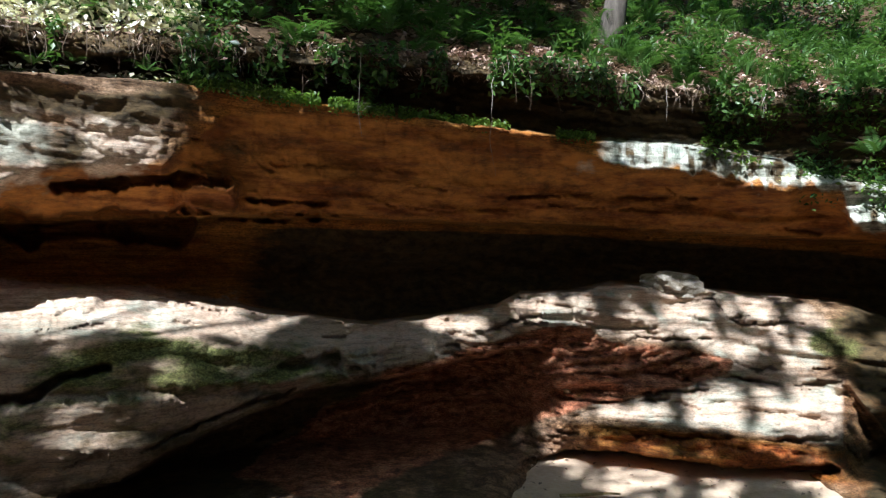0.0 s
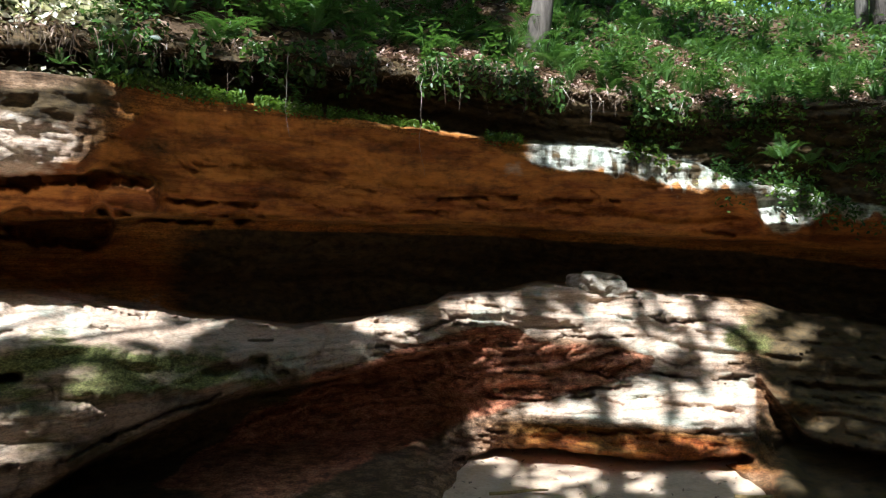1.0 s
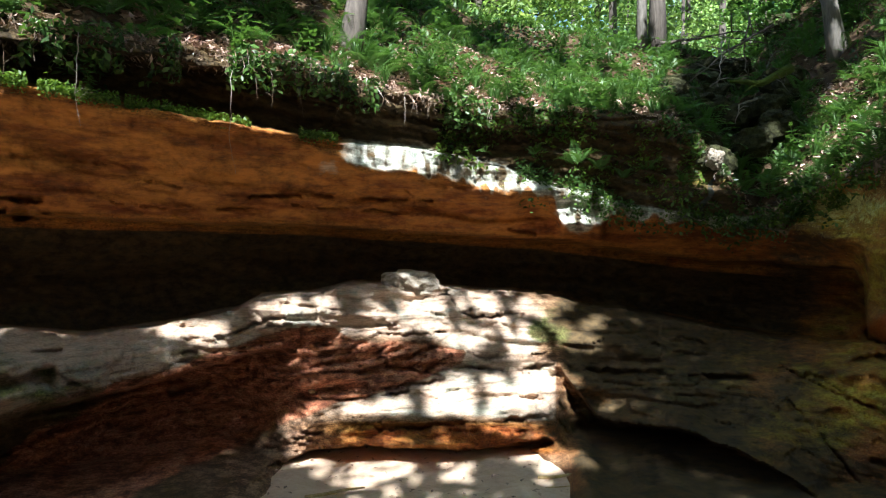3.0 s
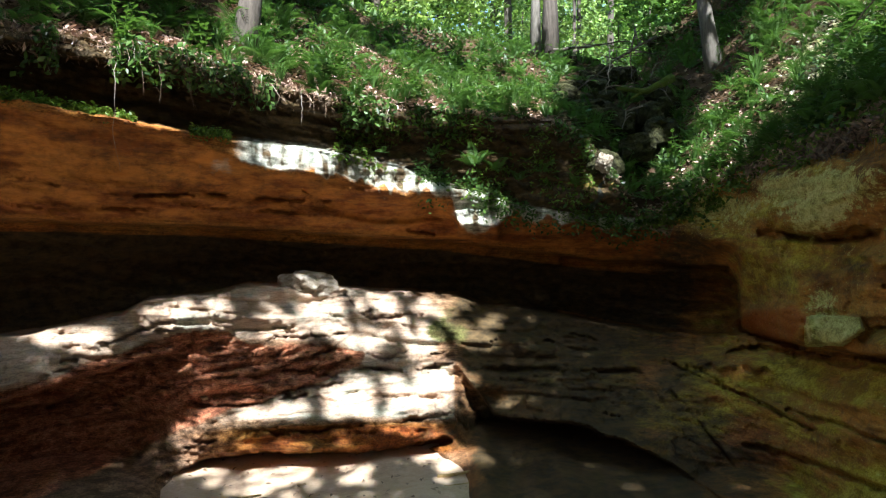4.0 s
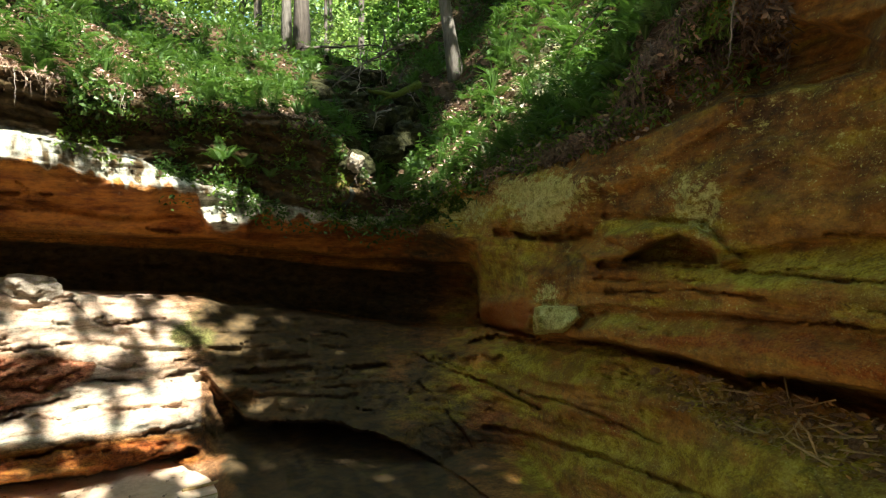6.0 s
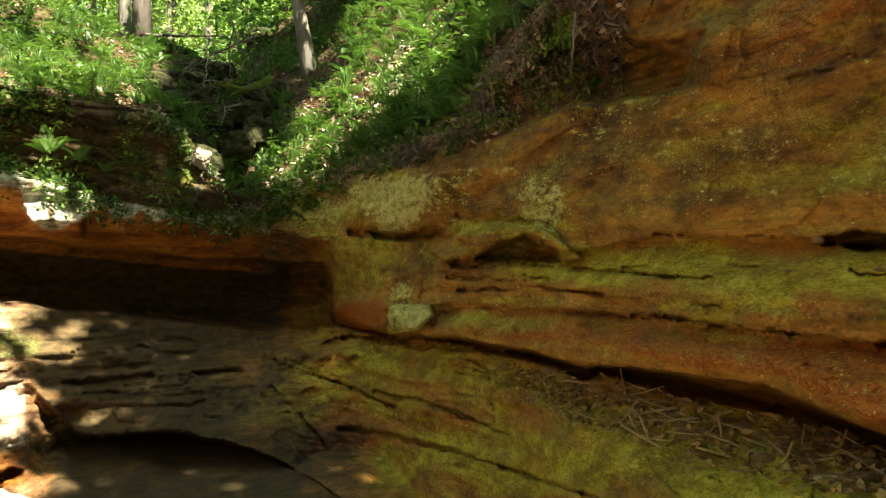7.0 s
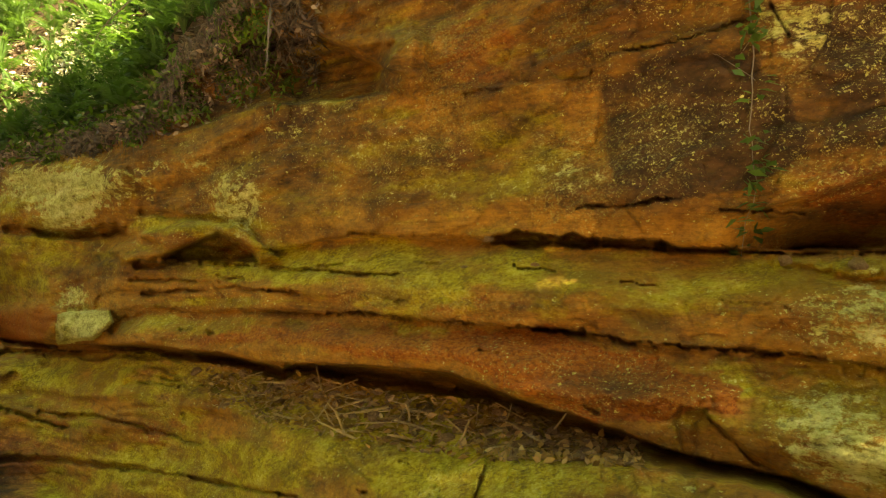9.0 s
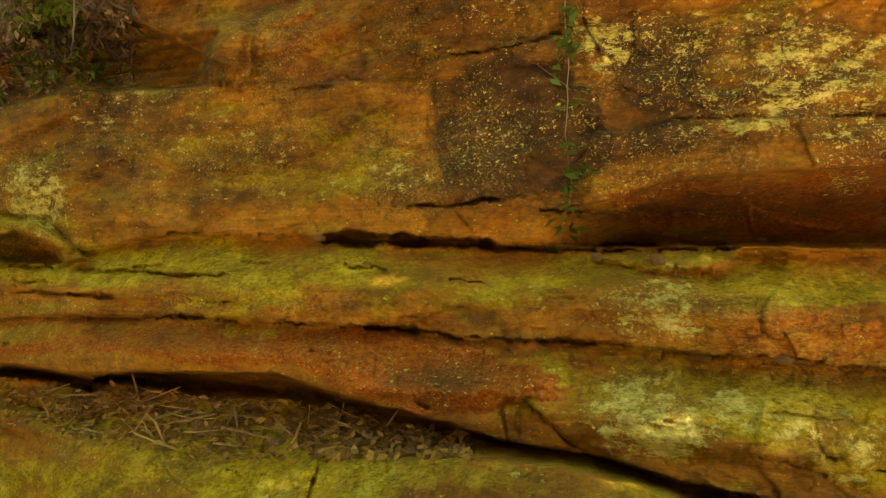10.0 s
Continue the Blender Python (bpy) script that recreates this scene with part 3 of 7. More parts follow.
def spots(nodes, links, mask, scale, shift):
    """Round crusts of lichen, more and larger where the mask is high."""
    co = nodes.new("ShaderNodeTexCoord")
    warp = nodes.new("ShaderNodeMix")
    warp.data_type, warp.blend_type = "RGBA", "ADD"
    warp.inputs[0].default_value = 0.035
    nz = nodes.new("ShaderNodeTexNoise")
    nz.inputs["Scale"].default_value = scale * 1.5
    links.new(co.outputs["Object"], nz.inputs["Vector"])
    links.new(co.outputs["Object"], warp.inputs[6])
    links.new(nz.outputs["Color"], warp.inputs[7])
    mp = nodes.new("ShaderNodeMapping")
    mp.inputs["Location"].default_value = (shift, shift, shift)
    mp.inputs["Scale"].default_value = (1, 1, 1.5)
    links.new(warp.outputs[2], mp.inputs[0])
    vo = nodes.new("ShaderNodeTexVoronoi")
    vo.inputs["Scale"].default_value = scale
    links.new(mp.outputs[0], vo.inputs["Vector"])
    sep = nodes.new("ShaderNodeSeparateColor")
    links.new(vo.outputs["Color"], sep.inputs[0])
    # keep a cell when its random number lies under the mask, with a radius of its own
    have = maths(nodes, links, "LESS_THAN", sep.outputs[0], maths(nodes, links, "MULTIPLY", mask, 1.0))
    rad = maths(nodes, links, "MULTIPLY", sep.outputs[1], 0.47)
    d = maths(nodes, links, "SUBTRACT", rad, vo.outputs["Distance"])
    n = nodes.new("ShaderNodeMapRange")
    n.inputs[1].default_value, n.inputs[2].default_value = -0.03, 0.08
    links.new(d, n.inputs[0])
    return maths(nodes, links, "MULTIPLY", n.outputs[0], have)


def sandstone():
    m, n, l, p = material("sandstone")
    at = n.new("ShaderNodeAttribute")
    at.attribute_name = "growth_light"
    sep = n.new("ShaderNodeSeparateColor")
    l.new(at.outputs["Color"], sep.inputs[0])
    lichen, algae, dark, pale = sep.outputs[0], sep.outputs[1], sep.outputs[2], at.outputs["Alpha"]
    tn = n.new("ShaderNodeAttribute")
    tn.attribute_name = "tone"
    tsep = n.new("ShaderNodeSeparateColor")
    l.new(tn.outputs["Color"], tsep.inputs[0])
    fa_ = n.new("ShaderNodeAttribute")
    fa_.attribute_name = "finish"
    fsep = n.new("ShaderNodeSeparateColor")
    l.new(fa_.outputs["Color"], fsep.inputs[0])
    worn, bleach_sun, grey_bed, red_bed = fsep.outputs[0], fsep.outputs[1], fsep.outputs[2], fa_.outputs["Alpha"]
    mossy, iron, speck = tsep.outputs[0], tsep.outputs[1], tsep.outputs[2]
    beds = tex(n, l, 1.0, 9, 0.7, (0.8, 0.8, 9.0))
    big = tex(n, l, 0.9, 5, 0.6, (1, 1, 2.0), 5.0)
    fine = tex(n, l, 34.0, 7, 0.75, (1, 1, 1.8), 2.0)
    mid = tex(n, l, 6.0, 9, 0.75, (1, 1, 1.8), 9.0)
    lam = tex(n, l, 3.0, 8, 0.75, (0.5, 0.5, 14.0), 12.0)
    base = ramp(n, l, beds, [(0.36, (0.15, 0.045, 0.010)), (0.46, (0.35, 0.12, 0.022)), (0.54, (0.50, 0.20, 0.036)), (0.64, (0.29, 0.09, 0.020))])
    base = mix(n, l, ramp(n, l, big, [(0.4, grey(0)), (0.65, grey(0.8))]), base, (0.46, 0.22, 0.045), "MIX")
    base = mix(n, l, cover(n, l, iron, mid, 0.2), base, (0.30, 0.075, 0.018))
    base = mix(n, l, maths(n, l, "MULTIPLY", grey_bed, 0.85), base, ramp(n, l, mid, [(0.38, (0.075, 0.05, 0.035)), (0.5, (0.17, 0.115, 0.075)), (0.62, (0.28, 0.20, 0.14))]))
    base = mix(n, l, maths(n, l, "MULTIPLY", red_bed, 0.85), base, ramp(n, l, mid, [(0.36, (0.28, 0.095, 0.048)), (0.5, (0.55, 0.20, 0.10)), (0.62, (0.68, 0.33, 0.19))]))
    buff = ramp(n, l, mid, [(0.34, (0.32, 0.22, 0.15)), (0.5, (0.66, 0.51, 0.385)), (0.62, (0.88, 0.77, 0.64))])
    east = tn.outputs["Alpha"]
    base = mix(n, l, maths(n, l, "MULTIPLY", east, 0.55), base, (0.40, 0.225, 0.048))
    base = mix(n, l, maths(n, l, "SUBTRACT", 0.7, maths(n, l, "ADD", maths(n, l, "MULTIPLY", worn, 0.52), maths(n, l, "MULTIPLY", east, 0.38))), base, ramp(n, l, fine, [(0.40, grey(0.30)), (0.5, grey(0.95)), (0.60, grey(1.35))]), "MULTIPLY")
    base = mix(n, l, maths(n, l, "SUBTRACT", 0.46, maths(n, l, "ADD", maths(n, l, "MULTIPLY", east, 0.24), maths(n, l, "MULTIPLY", worn, 0.30))), base, ramp(n, l, lam, [(0.41, grey(0.30)), (0.5, grey(1.0)), (0.59, grey(1.2))]), "MULTIPLY")
    base = mix(n, l, worn, base, mix(n, l, ramp(n, l, tex(n, l, 1.7, 9, 0.68, (0.6, 0.6, 3.0), 71.0), [(0.42, grey(0)), (0.57, grey(1))]), mix(n, l, 0.75, base, (0.16, 0.048, 0.013)), mix(n, l, 0.7, base, (0.56, 0.235, 0.048))))
    base = mix(n, l, 0.55, base, ramp(n, l, mid, [(0.41, grey(0.38)), (0.52, grey(1.0)), (0.6, grey(1.15))]), "MULTIPLY")
    patch = tex(n, l, 1.1, 6, 0.6, (1, 1, 1.6), 83.0)
    base = mix(n, l, maths(n, l, "MULTIPLY", east, 0.75), base, mix(n, l, 1.0, base, ramp(n, l, patch, [(0.38, (0.50, 0.40, 0.34)), (0.47, (0.95, 0.92, 0.9)), (0.54, (1.1, 1.08, 1.0)), (0.64, (0.72, 0.60, 0.52))]), "MULTIPLY"))
    base = mix(n, l, maths(n, l, "MULTIPLY", cover(n, l, iron, mid, 0.14), maths(n, l, "MULTIPLY", east, 0.85)), base, ramp(n, l, fine, [(0.40, (0.20, 0.050, 0.010)), (0.5, (0.36, 0.105, 0.018)), (0.62, (0.46, 0.16, 0.03))]))
    buff = mix(n, l, ramp(n, l, tex(n, l, 2.3, 7, 0.65, (1, 1, 2.5), 61.0), [(0.43, grey(0)), (0.60, grey(0.55))]), buff, (0.48, 0.31, 0.22))
    teal = ramp(n, l, tex(n, l, 1.7, 6, 0.6, (1, 1, 1.6), 97.0), [(0.52, grey(0)), (0.62, grey(0.55))])
    buff = mix(n, l, teal, buff, (0.30, 0.38, 0.32))
    # pale lip stone with its sunlight and teal-grey shade put into the colour
    buff = mix(n, l, bleach_sun, buff, mix(n, l, 0.8, buff, ramp(n, l, tex(n, l, 3.0, 8, 0.7, (2.2, 2.2, 0.6), 52.0), [(0.40, (0.16, 0.20, 0.16)), (0.50, (0.42, 0.46, 0.39)), (0.60, (0.72, 0.73, 0.66))])))
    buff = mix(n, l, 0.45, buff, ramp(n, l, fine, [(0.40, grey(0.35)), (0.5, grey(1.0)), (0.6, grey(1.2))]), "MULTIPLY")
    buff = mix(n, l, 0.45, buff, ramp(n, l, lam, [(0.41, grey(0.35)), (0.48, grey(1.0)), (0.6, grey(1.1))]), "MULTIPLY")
    # bleached stone, which also carries sunlight painted on shelf and lip
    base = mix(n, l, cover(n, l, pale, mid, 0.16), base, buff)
    yellow = ramp(n, l, mix(n, l, 0.5, fine, mid), [(0.42, (0.19, 0.135, 0.010)), (0.5, (0.40, 0.305, 0.026)), (0.58, (0.54, 0.46, 0.085))])
    moss = ramp(n, l, fine, [(0.4, (0.040, 0.042, 0.012)), (0.52, (0.105, 0.108, 0.030)), (0.63, (0.22, 0.22, 0.08))])
    yellow = mix(n, l, ramp(n, l, tex(n, l, 2.4, 8, 0.68, (1, 1, 2.0), 27.0), [(0.46, grey(0)), (0.60, grey(0.75))]), yellow, (0.23, 0.115, 0.022))
    green = mix(n, l, mossy, yellow, moss)
    base = mix(n, l, cover(n, l, algae, tex(n, l, 1.5, 8, 0.62, (1, 1, 4.0), 21.0), 0.09), base, green)
    # dark film, which also carries the shade painted into recesses
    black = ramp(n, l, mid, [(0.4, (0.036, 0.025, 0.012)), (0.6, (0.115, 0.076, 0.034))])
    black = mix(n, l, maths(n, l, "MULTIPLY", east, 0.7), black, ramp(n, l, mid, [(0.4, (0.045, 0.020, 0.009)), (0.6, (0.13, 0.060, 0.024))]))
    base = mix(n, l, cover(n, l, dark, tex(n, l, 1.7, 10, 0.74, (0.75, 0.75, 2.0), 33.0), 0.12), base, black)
    crust = ramp(n, l, mix(n, l, 0.5, fine, mid), [(0.42, (0.26, 0.23, 0.07)), (0.5, (0.52, 0.49, 0.16)), (0.58, (0.70, 0.67, 0.30))])
    base = mix(n, l, cover(n, l, lichen, tex(n, l, 9.0, 10, 0.8, (1, 1, 1.8), 41.0), 0.03), base, crust)
    where = ramp(n, l, tex(n, l, 1.3, 6, 0.65, (1, 1, 1.4), 113.0), [(0.40, grey(0.27)), (0.60, grey(0.45))])
    pit = cover(n, l, maths(n, l, "MULTIPLY", where, 0.94), tex(n, l, 26.0, 8, 0.7, (1, 1, 1.5), 117.0), 0.05)
    base = mix(n, l, maths(n, l, "MULTIPLY", pit, maths(n, l, "MULTIPLY", east, 0.60)), base, (0.085, 0.045, 0.016))
    fleck = cover(n, l, where, tex(n, l, 62.0, 5, 0.65, (1, 1, 1.6), 121.0), 0.04)
    base = mix(n, l, maths(n, l, "MULTIPLY", fleck, maths(n, l, "MULTIPLY", east, 0.30)), base, crust)
    base = mix(n, l, spots(n, l, speck, 46.0, 3.0), base, crust)
    base = mix(n, l, spots(n, l, speck, 90.0, 8.0), base, crust)
    l.new(base, p.inputs["Base Color"])
    p.inputs["Specular IOR Level"].default_value = 0.22
    rg = ramp(n, l, mid, [(0.3, grey(0.6)), (0.7, grey(0.95))])
    l.new(rg, p.inputs["Roughness"])
    bp = n.new("ShaderNodeBump")
    bp.inputs["Strength"].default_value, bp.inputs["Distance"].default_value = 1.0, 0.045
    hsum = mix(n, l, 0.45, mid, fine)
    hsum = mix(n, l, 0.45, hsum, lam)
    l.new(hsum, bp.inputs["Height"])
    l.new(maths(n, l, "SUBTRACT", 1.0, maths(n, l, "ADD", maths(n, l, "MULTIPLY", worn, 0.45), maths(n, l, "MULTIPLY", east, 0.25))), bp.inputs["Strength"])
    l.new(bp.outputs[0], p.inputs["Normal"])
    return m


def ground_material(name, stops, scale=3.0, bump=0.03):
    m, n, l, p = material(name)
    a = tex(n, l, scale, 8, 0.65)
    b = tex(n, l, scale * 9, 6, 0.7, shift=3.0)
    base = ramp(n, l, mix(n, l, 0.4, a, b), stops)
    l.new(base, p.inputs["Base Color"])
    p.inputs["Roughness"].default_value = 0.95
    p.inputs["Specular IOR Level"].default_value = 0.15
    bp = n.new("ShaderNodeBump")
    bp.inputs["Strength"].default_value, bp.inputs["Distance"].default_value = 0.9, bump
    l.new(b, bp.inputs["Height"])
    l.new(bp.outputs[0], p.inputs["Normal"])
    return m


def leaf_material(name, dark, light, through_light=0.45):
    m, n, l, p = material(name)
    at = n.new("ShaderNodeNewGeometry")
    c = ramp(n, l, at.outputs["Random Per Island"], [(0.0, dark), (0.7, light), (1.0, tuple(min(1, v * 1.25) for v in light))])
    l.new(c, p.inputs["Base Color"])
    p.inputs["Roughness"].default_value = 0.42
    p.inputs["Specular IOR Level"].default_value = 0.5
    tr = n.new("ShaderNodeBsdfTranslucent")
    l.new(mix(n, l, 1.0, c, (0.94, 1.0, 0.52), "MULTIPLY"), tr.inputs["Color"])
    ms = n.new("ShaderNodeMixShader")
    ms.inputs[0].default_value = through_light
    l.new(p.outputs[0], ms.inputs[1])
    l.new(tr.outputs[0], ms.inputs[2])
    l.new(ms.outputs[0], n["Material Output"].inputs[0])
    return m


def bark_material(name, dark, light):
    m, n, l, p = material(name)
    a = tex(n, l, 6.0, 8, 0.7, (3, 3, 0.5))
    l.new(ramp(n, l, a, [(0.3, dark), (0.7, light)]), p.inputs["Base Color"])
    p.inputs["Roughness"].default_value = 0.9
    bp = n.new("ShaderNodeBump")
    bp.inputs["Strength"].default_value, bp.inputs["Distance"].default_value = 0.8, 0.03
    l.new(a, bp.inputs["Height"])
    l.new(bp.outputs[0], p.inputs["Normal"])
    return m


STONE = sandstone()
SAND = ground_material("sand", [(0.3, (0.40, 0.29, 0.21)), (0.5, (0.62, 0.46, 0.33)), (0.7, (0.74, 0.60, 0.46))], 2.0)
SOIL = ground_material("soil", [(0.3, (0.035, 0.024, 0.015)), (0.5, (0.07, 0.045, 0.025)), (0.7, (0.13, 0.08, 0.05))], 4.0)
LEAF = leaf_material("leaf", (0.022, 0.055, 0.014), (0.10, 0.18, 0.040))
FERN = leaf_material("fern_green", (0.030, 0.075, 0.018), (0.10, 0.19, 0.045))
MOSS = leaf_material("moss_green", (0.05, 0.10, 0.012), (0.14, 0.22, 0.03))
# pale dry leaf, whitened further to stand for strong sun on it
SUNLIT_PALE = leaf_material("sunlit_pale_leaf", (0.42, 0.37, 0.29), (0.80, 0.76, 0.66), 0.3)
PINK = leaf_material("fallen_leaf", (0.16, 0.09, 0.07), (0.50, 0.35, 0.29), 0.1)
ROOT = leaf_material("rootlet", (0.05, 0.035, 0.022), (0.17, 0.12, 0.085), 0.05)
CANOPY = leaf_material("canopy_leaf", (0.09, 0.17, 0.040), (0.40, 0.52, 0.20), 0.5)
DEEP = leaf_material("shaded_leaf", (0.04, 0.10, 0.022), (0.17, 0.30, 0.07), 0.4)
LITTER = leaf_material("leaf_litter", (0.09, 0.05, 0.03), (0.36, 0.25, 0.18), 0.1)
BARK = bark_material("bark", (0.04, 0.032, 0.026), (0.15, 0.125, 0.105))
PALE_BARK = bark_material("pale_bark", (0.06, 0.05, 0.042), (0.21, 0.19, 0.165))
WOOD = bark_material("dead_wood", (0.13, 0.10, 0.08), (0.36, 0.31, 0.27))

# ---- the rock walls ----
def column(lo, hi, step):
    return np.arange(lo, hi + step * 0.5, step)


AZ = np.concatenate([column(-48, -34.2, 0.4), column(-34, 132.5, 0.11), column(132.9, 148, 0.4)])
TE = np.concatenate([column(0.52, 0.39, -0.01), column(0.385, -0.385, -0.0024), column(-0.39, -0.75, -0.008)])
DIST = rock(AZ, TE)
GA, GT = np.meshgrid(AZ, TE, indexing="ij")
GX, GY, GZ = place(GA, GT, DIST)


def at_rock(az, te):
    """A point of the rock face by bearing and rise."""
    i = int(np.argmin(abs(AZ - az)))
    j = int(np.argmin(abs(TE - te)))
    return Vector((GX[i, j], GY[i, j], GZ[i, j]))


# growth on the stone: bearing, rise, half widths, kind (lichen, algae, black film, bleached) and how much; film and
# bleaching also hold painted shade and sun
GROWTH_LIGHT = [
    (57.7, 0.088, 5.82, 0.0579, 0, 0.59),
    (50.66, 0.063, 4, 0.0316, 0, 0.54),
    (68.73, 0.053, 1.33, 0.0331, 0, 0.525),
    (57.45, -0.095, 1.87, 0.02, 0, 0.725),
    (56.82, -0.059, 1.28, 0.0186, 0, 0.55),
    (121.63, 0.235, 9.81, 0.0799, 0, 0.455),
    (121.21, 0.144, 4.46, 0.0146, 0, 0.525),
    (110.56, 0.253, 2.58, 0.0619, 0, 0.5),
    (103.4, 0.181, 5.36, 0.1028, 0, 0.36),
    (115.47, -0.088, 4.06, 0.0533, 0, 0.5),
    (127.1, 0.188, 5.27, 0.0624, 0, 0.475),
    (68.05, 0.075, 2.46, 0.0345, 0, 0.51),
    (95.15, 0.104, 2.73, 0.0477, 0, 0.485),
    (77.01, 0.153, 10.54, 0.0743, 0, 0.41),
    (25.73, 0.098, 2.18, 0.0187, 0, 0.5),
    (100.03, -0.089, 7.23, 0.0271, 1, 0.665),
    (81.74, -0.073, 4.73, 0.0337, 1, 0.688),
    (104.49, -0.208, 3.59, 0.0557, 1, 0.65)]
GROWTH_LIGHT += [
    (72.98, -0.031, 7.12, 0.0217, 1, 0.62),
    (72.76, -0.284, 17.52, 0.0434, 1, 0.688),
    (87.15, -0.328, 7.2, 0.0394, 1, 0.688),
    (123.32, -0.215, 7.66, 0.0507, 1, 0.575),
    (125.94, -0.073, 2.44, 0.017, 1, 0.725),
    (78.07, -0.011, 10.22, 0.0254, 1, 0.56),
    (91.4, -0.047, 6.37, 0.0238, 1, 0.47),
    (114.25, -0.031, 6.49, 0.0123, 1, 0.635),
    (61.42, -0.216, 11.38, 0.0756, 1, 0.48),
    (53.3, -0.161, 3.93, 0.0393, 1, 0.53),
    (66.27, 0.032, 5.18, 0.0132, 1, 0.688),
    (67.39, -0.074, 7.13, 0.0073, 1, 0.613),
    (52.88, -0.012, 2.64, 0.0472, 1, 0.575),
    (50.66, 0.051, 4.87, 0.0475, 1, 0.56),
    (47, -0.219, 3.17, 0.0795, 1, 0.49),
    (93.25, 0.001, 3.64, 0.0159, 1, 0.5),
    (115.43, -0.172, 4.85, 0.061, 1, 0.545),
    (81.69, -0.127, 5.18, 0.0153, 1, 0.5)]
GROWTH_LIGHT += [
    (30.16, -0.11, 2.65, 0.0344, 1, 0.62),
    (-21, -0.154, 12.78, 0.0447, 1, 0.59),
    (-26.69, -0.206, 7.75, 0.057, 1, 0.515),
    (-8.22, -0.168, 5.43, 0.0395, 1, 0.538),
    (103.84, 0.165, 6.0, 0.11, 2, 0.60),
    # recess under the east rim: its shade painted dark
    (68.22, 0.268, 5.42, 0.0414, 2, 0.77),
    (124.19, 0.065, 7.51, 0.0357, 2, 0.518),
    (118.43, 0.092, 6.13, 0.0298, 2, 0.5),
    (116.05, 0.207, 5.57, 0.083, 2, 0.716),
    (124.98, 0.214, 6.13, 0.0776, 2, 0.59),
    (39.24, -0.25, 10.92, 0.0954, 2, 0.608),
    (48.38, -0.123, 4.93, 0.0477, 2, 0.545),
    (36.54, -0.138, 7.28, 0.0475, 2, 0.572),
    (46.12, -0.012, 5.87, 0.0478, 2, 0.59),
    (83.19, 0.141, 4.79, 0.0692, 2, 0.464),
    (95.83, -0.192, 6.86, 0.0319, 2, 0.446),
    (-17.13, 0.129, 1.69, 0.0168, 2, 0.59),
    (12.1, -0.153, 9.6, 0.0203, 2, 0.608)]
GROWTH_LIGHT += [
    # undercut below the shelf, then the niche under the rim: shade as dark colour
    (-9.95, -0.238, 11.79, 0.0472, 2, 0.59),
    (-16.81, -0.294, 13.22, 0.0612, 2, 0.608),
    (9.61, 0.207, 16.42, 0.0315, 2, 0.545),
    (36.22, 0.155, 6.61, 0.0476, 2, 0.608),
    (-21.25, 0.188, 2.42, 0.0372, 2, 0.545),
    # dark hole between two sun patches: a branch shadow painted in
    (-27.99, 0.12, 1.44, 0.0239, 2, 0.68),
    (-25.85, 0.18, 8.67, 0.0186, 2, 0.725),
    (-20.42, 0.152, 1.21, 0.0448, 2, 0.59),
    (-12, 0.145, 1.31, 0.0155, 2, 0.455),
    # bleached stone fitted to the sun patches: their light is in the colour
    (-25.67, -0.078, 11.24, 0.0359, 3, 0.75),
    (-8.26, -0.117, 10, 0.0237, 3, 0.6),
    (9.84, -0.084, 6.92, 0.0315, 3, 0.58),
    (24.37, -0.089, 5.77, 0.0436, 3, 0.62),
    (24.07, -0.202, 5.11, 0.0291, 3, 0.6),
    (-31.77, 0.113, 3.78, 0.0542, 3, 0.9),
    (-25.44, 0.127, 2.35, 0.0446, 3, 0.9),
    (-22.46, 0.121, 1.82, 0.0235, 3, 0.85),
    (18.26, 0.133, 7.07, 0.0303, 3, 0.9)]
GROWTH_LIGHT += [
    (-27.75, -0.233, 7.62, 0.0424, 3, 0.46),
    (115.0, -0.235, 6.5, 0.07, 0, 0.54),
    (124.0, -0.27, 8.0, 0.06, 0, 0.47),
    (53.6, -0.02, 2.8, 0.04, 1, 0.62),
    (58.5, -0.03, 4.5, 0.03, 2, 0.50),
    (78.0, 0.12, 9.0, 0.06, 1, 0.50),
    (92.0, 0.13, 5.0, 0.07, 1, 0.56),
    (62.5, 0.20, 7.0, 0.045, 2, 0.70),
    (72.0, 0.12, 4.0, 0.05, 2, 0.58),
    (124.5, -0.235, 9.5, 0.075, 1, 0.80),
    (42.0, -0.17, 8.0, 0.08, 1, 0.56),
    (33.0, -0.11, 4.0, 0.03, 3, 0.46),
    # pale block under the ledge fern, brightened in colour for its sun patch
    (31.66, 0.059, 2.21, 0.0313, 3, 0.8)]
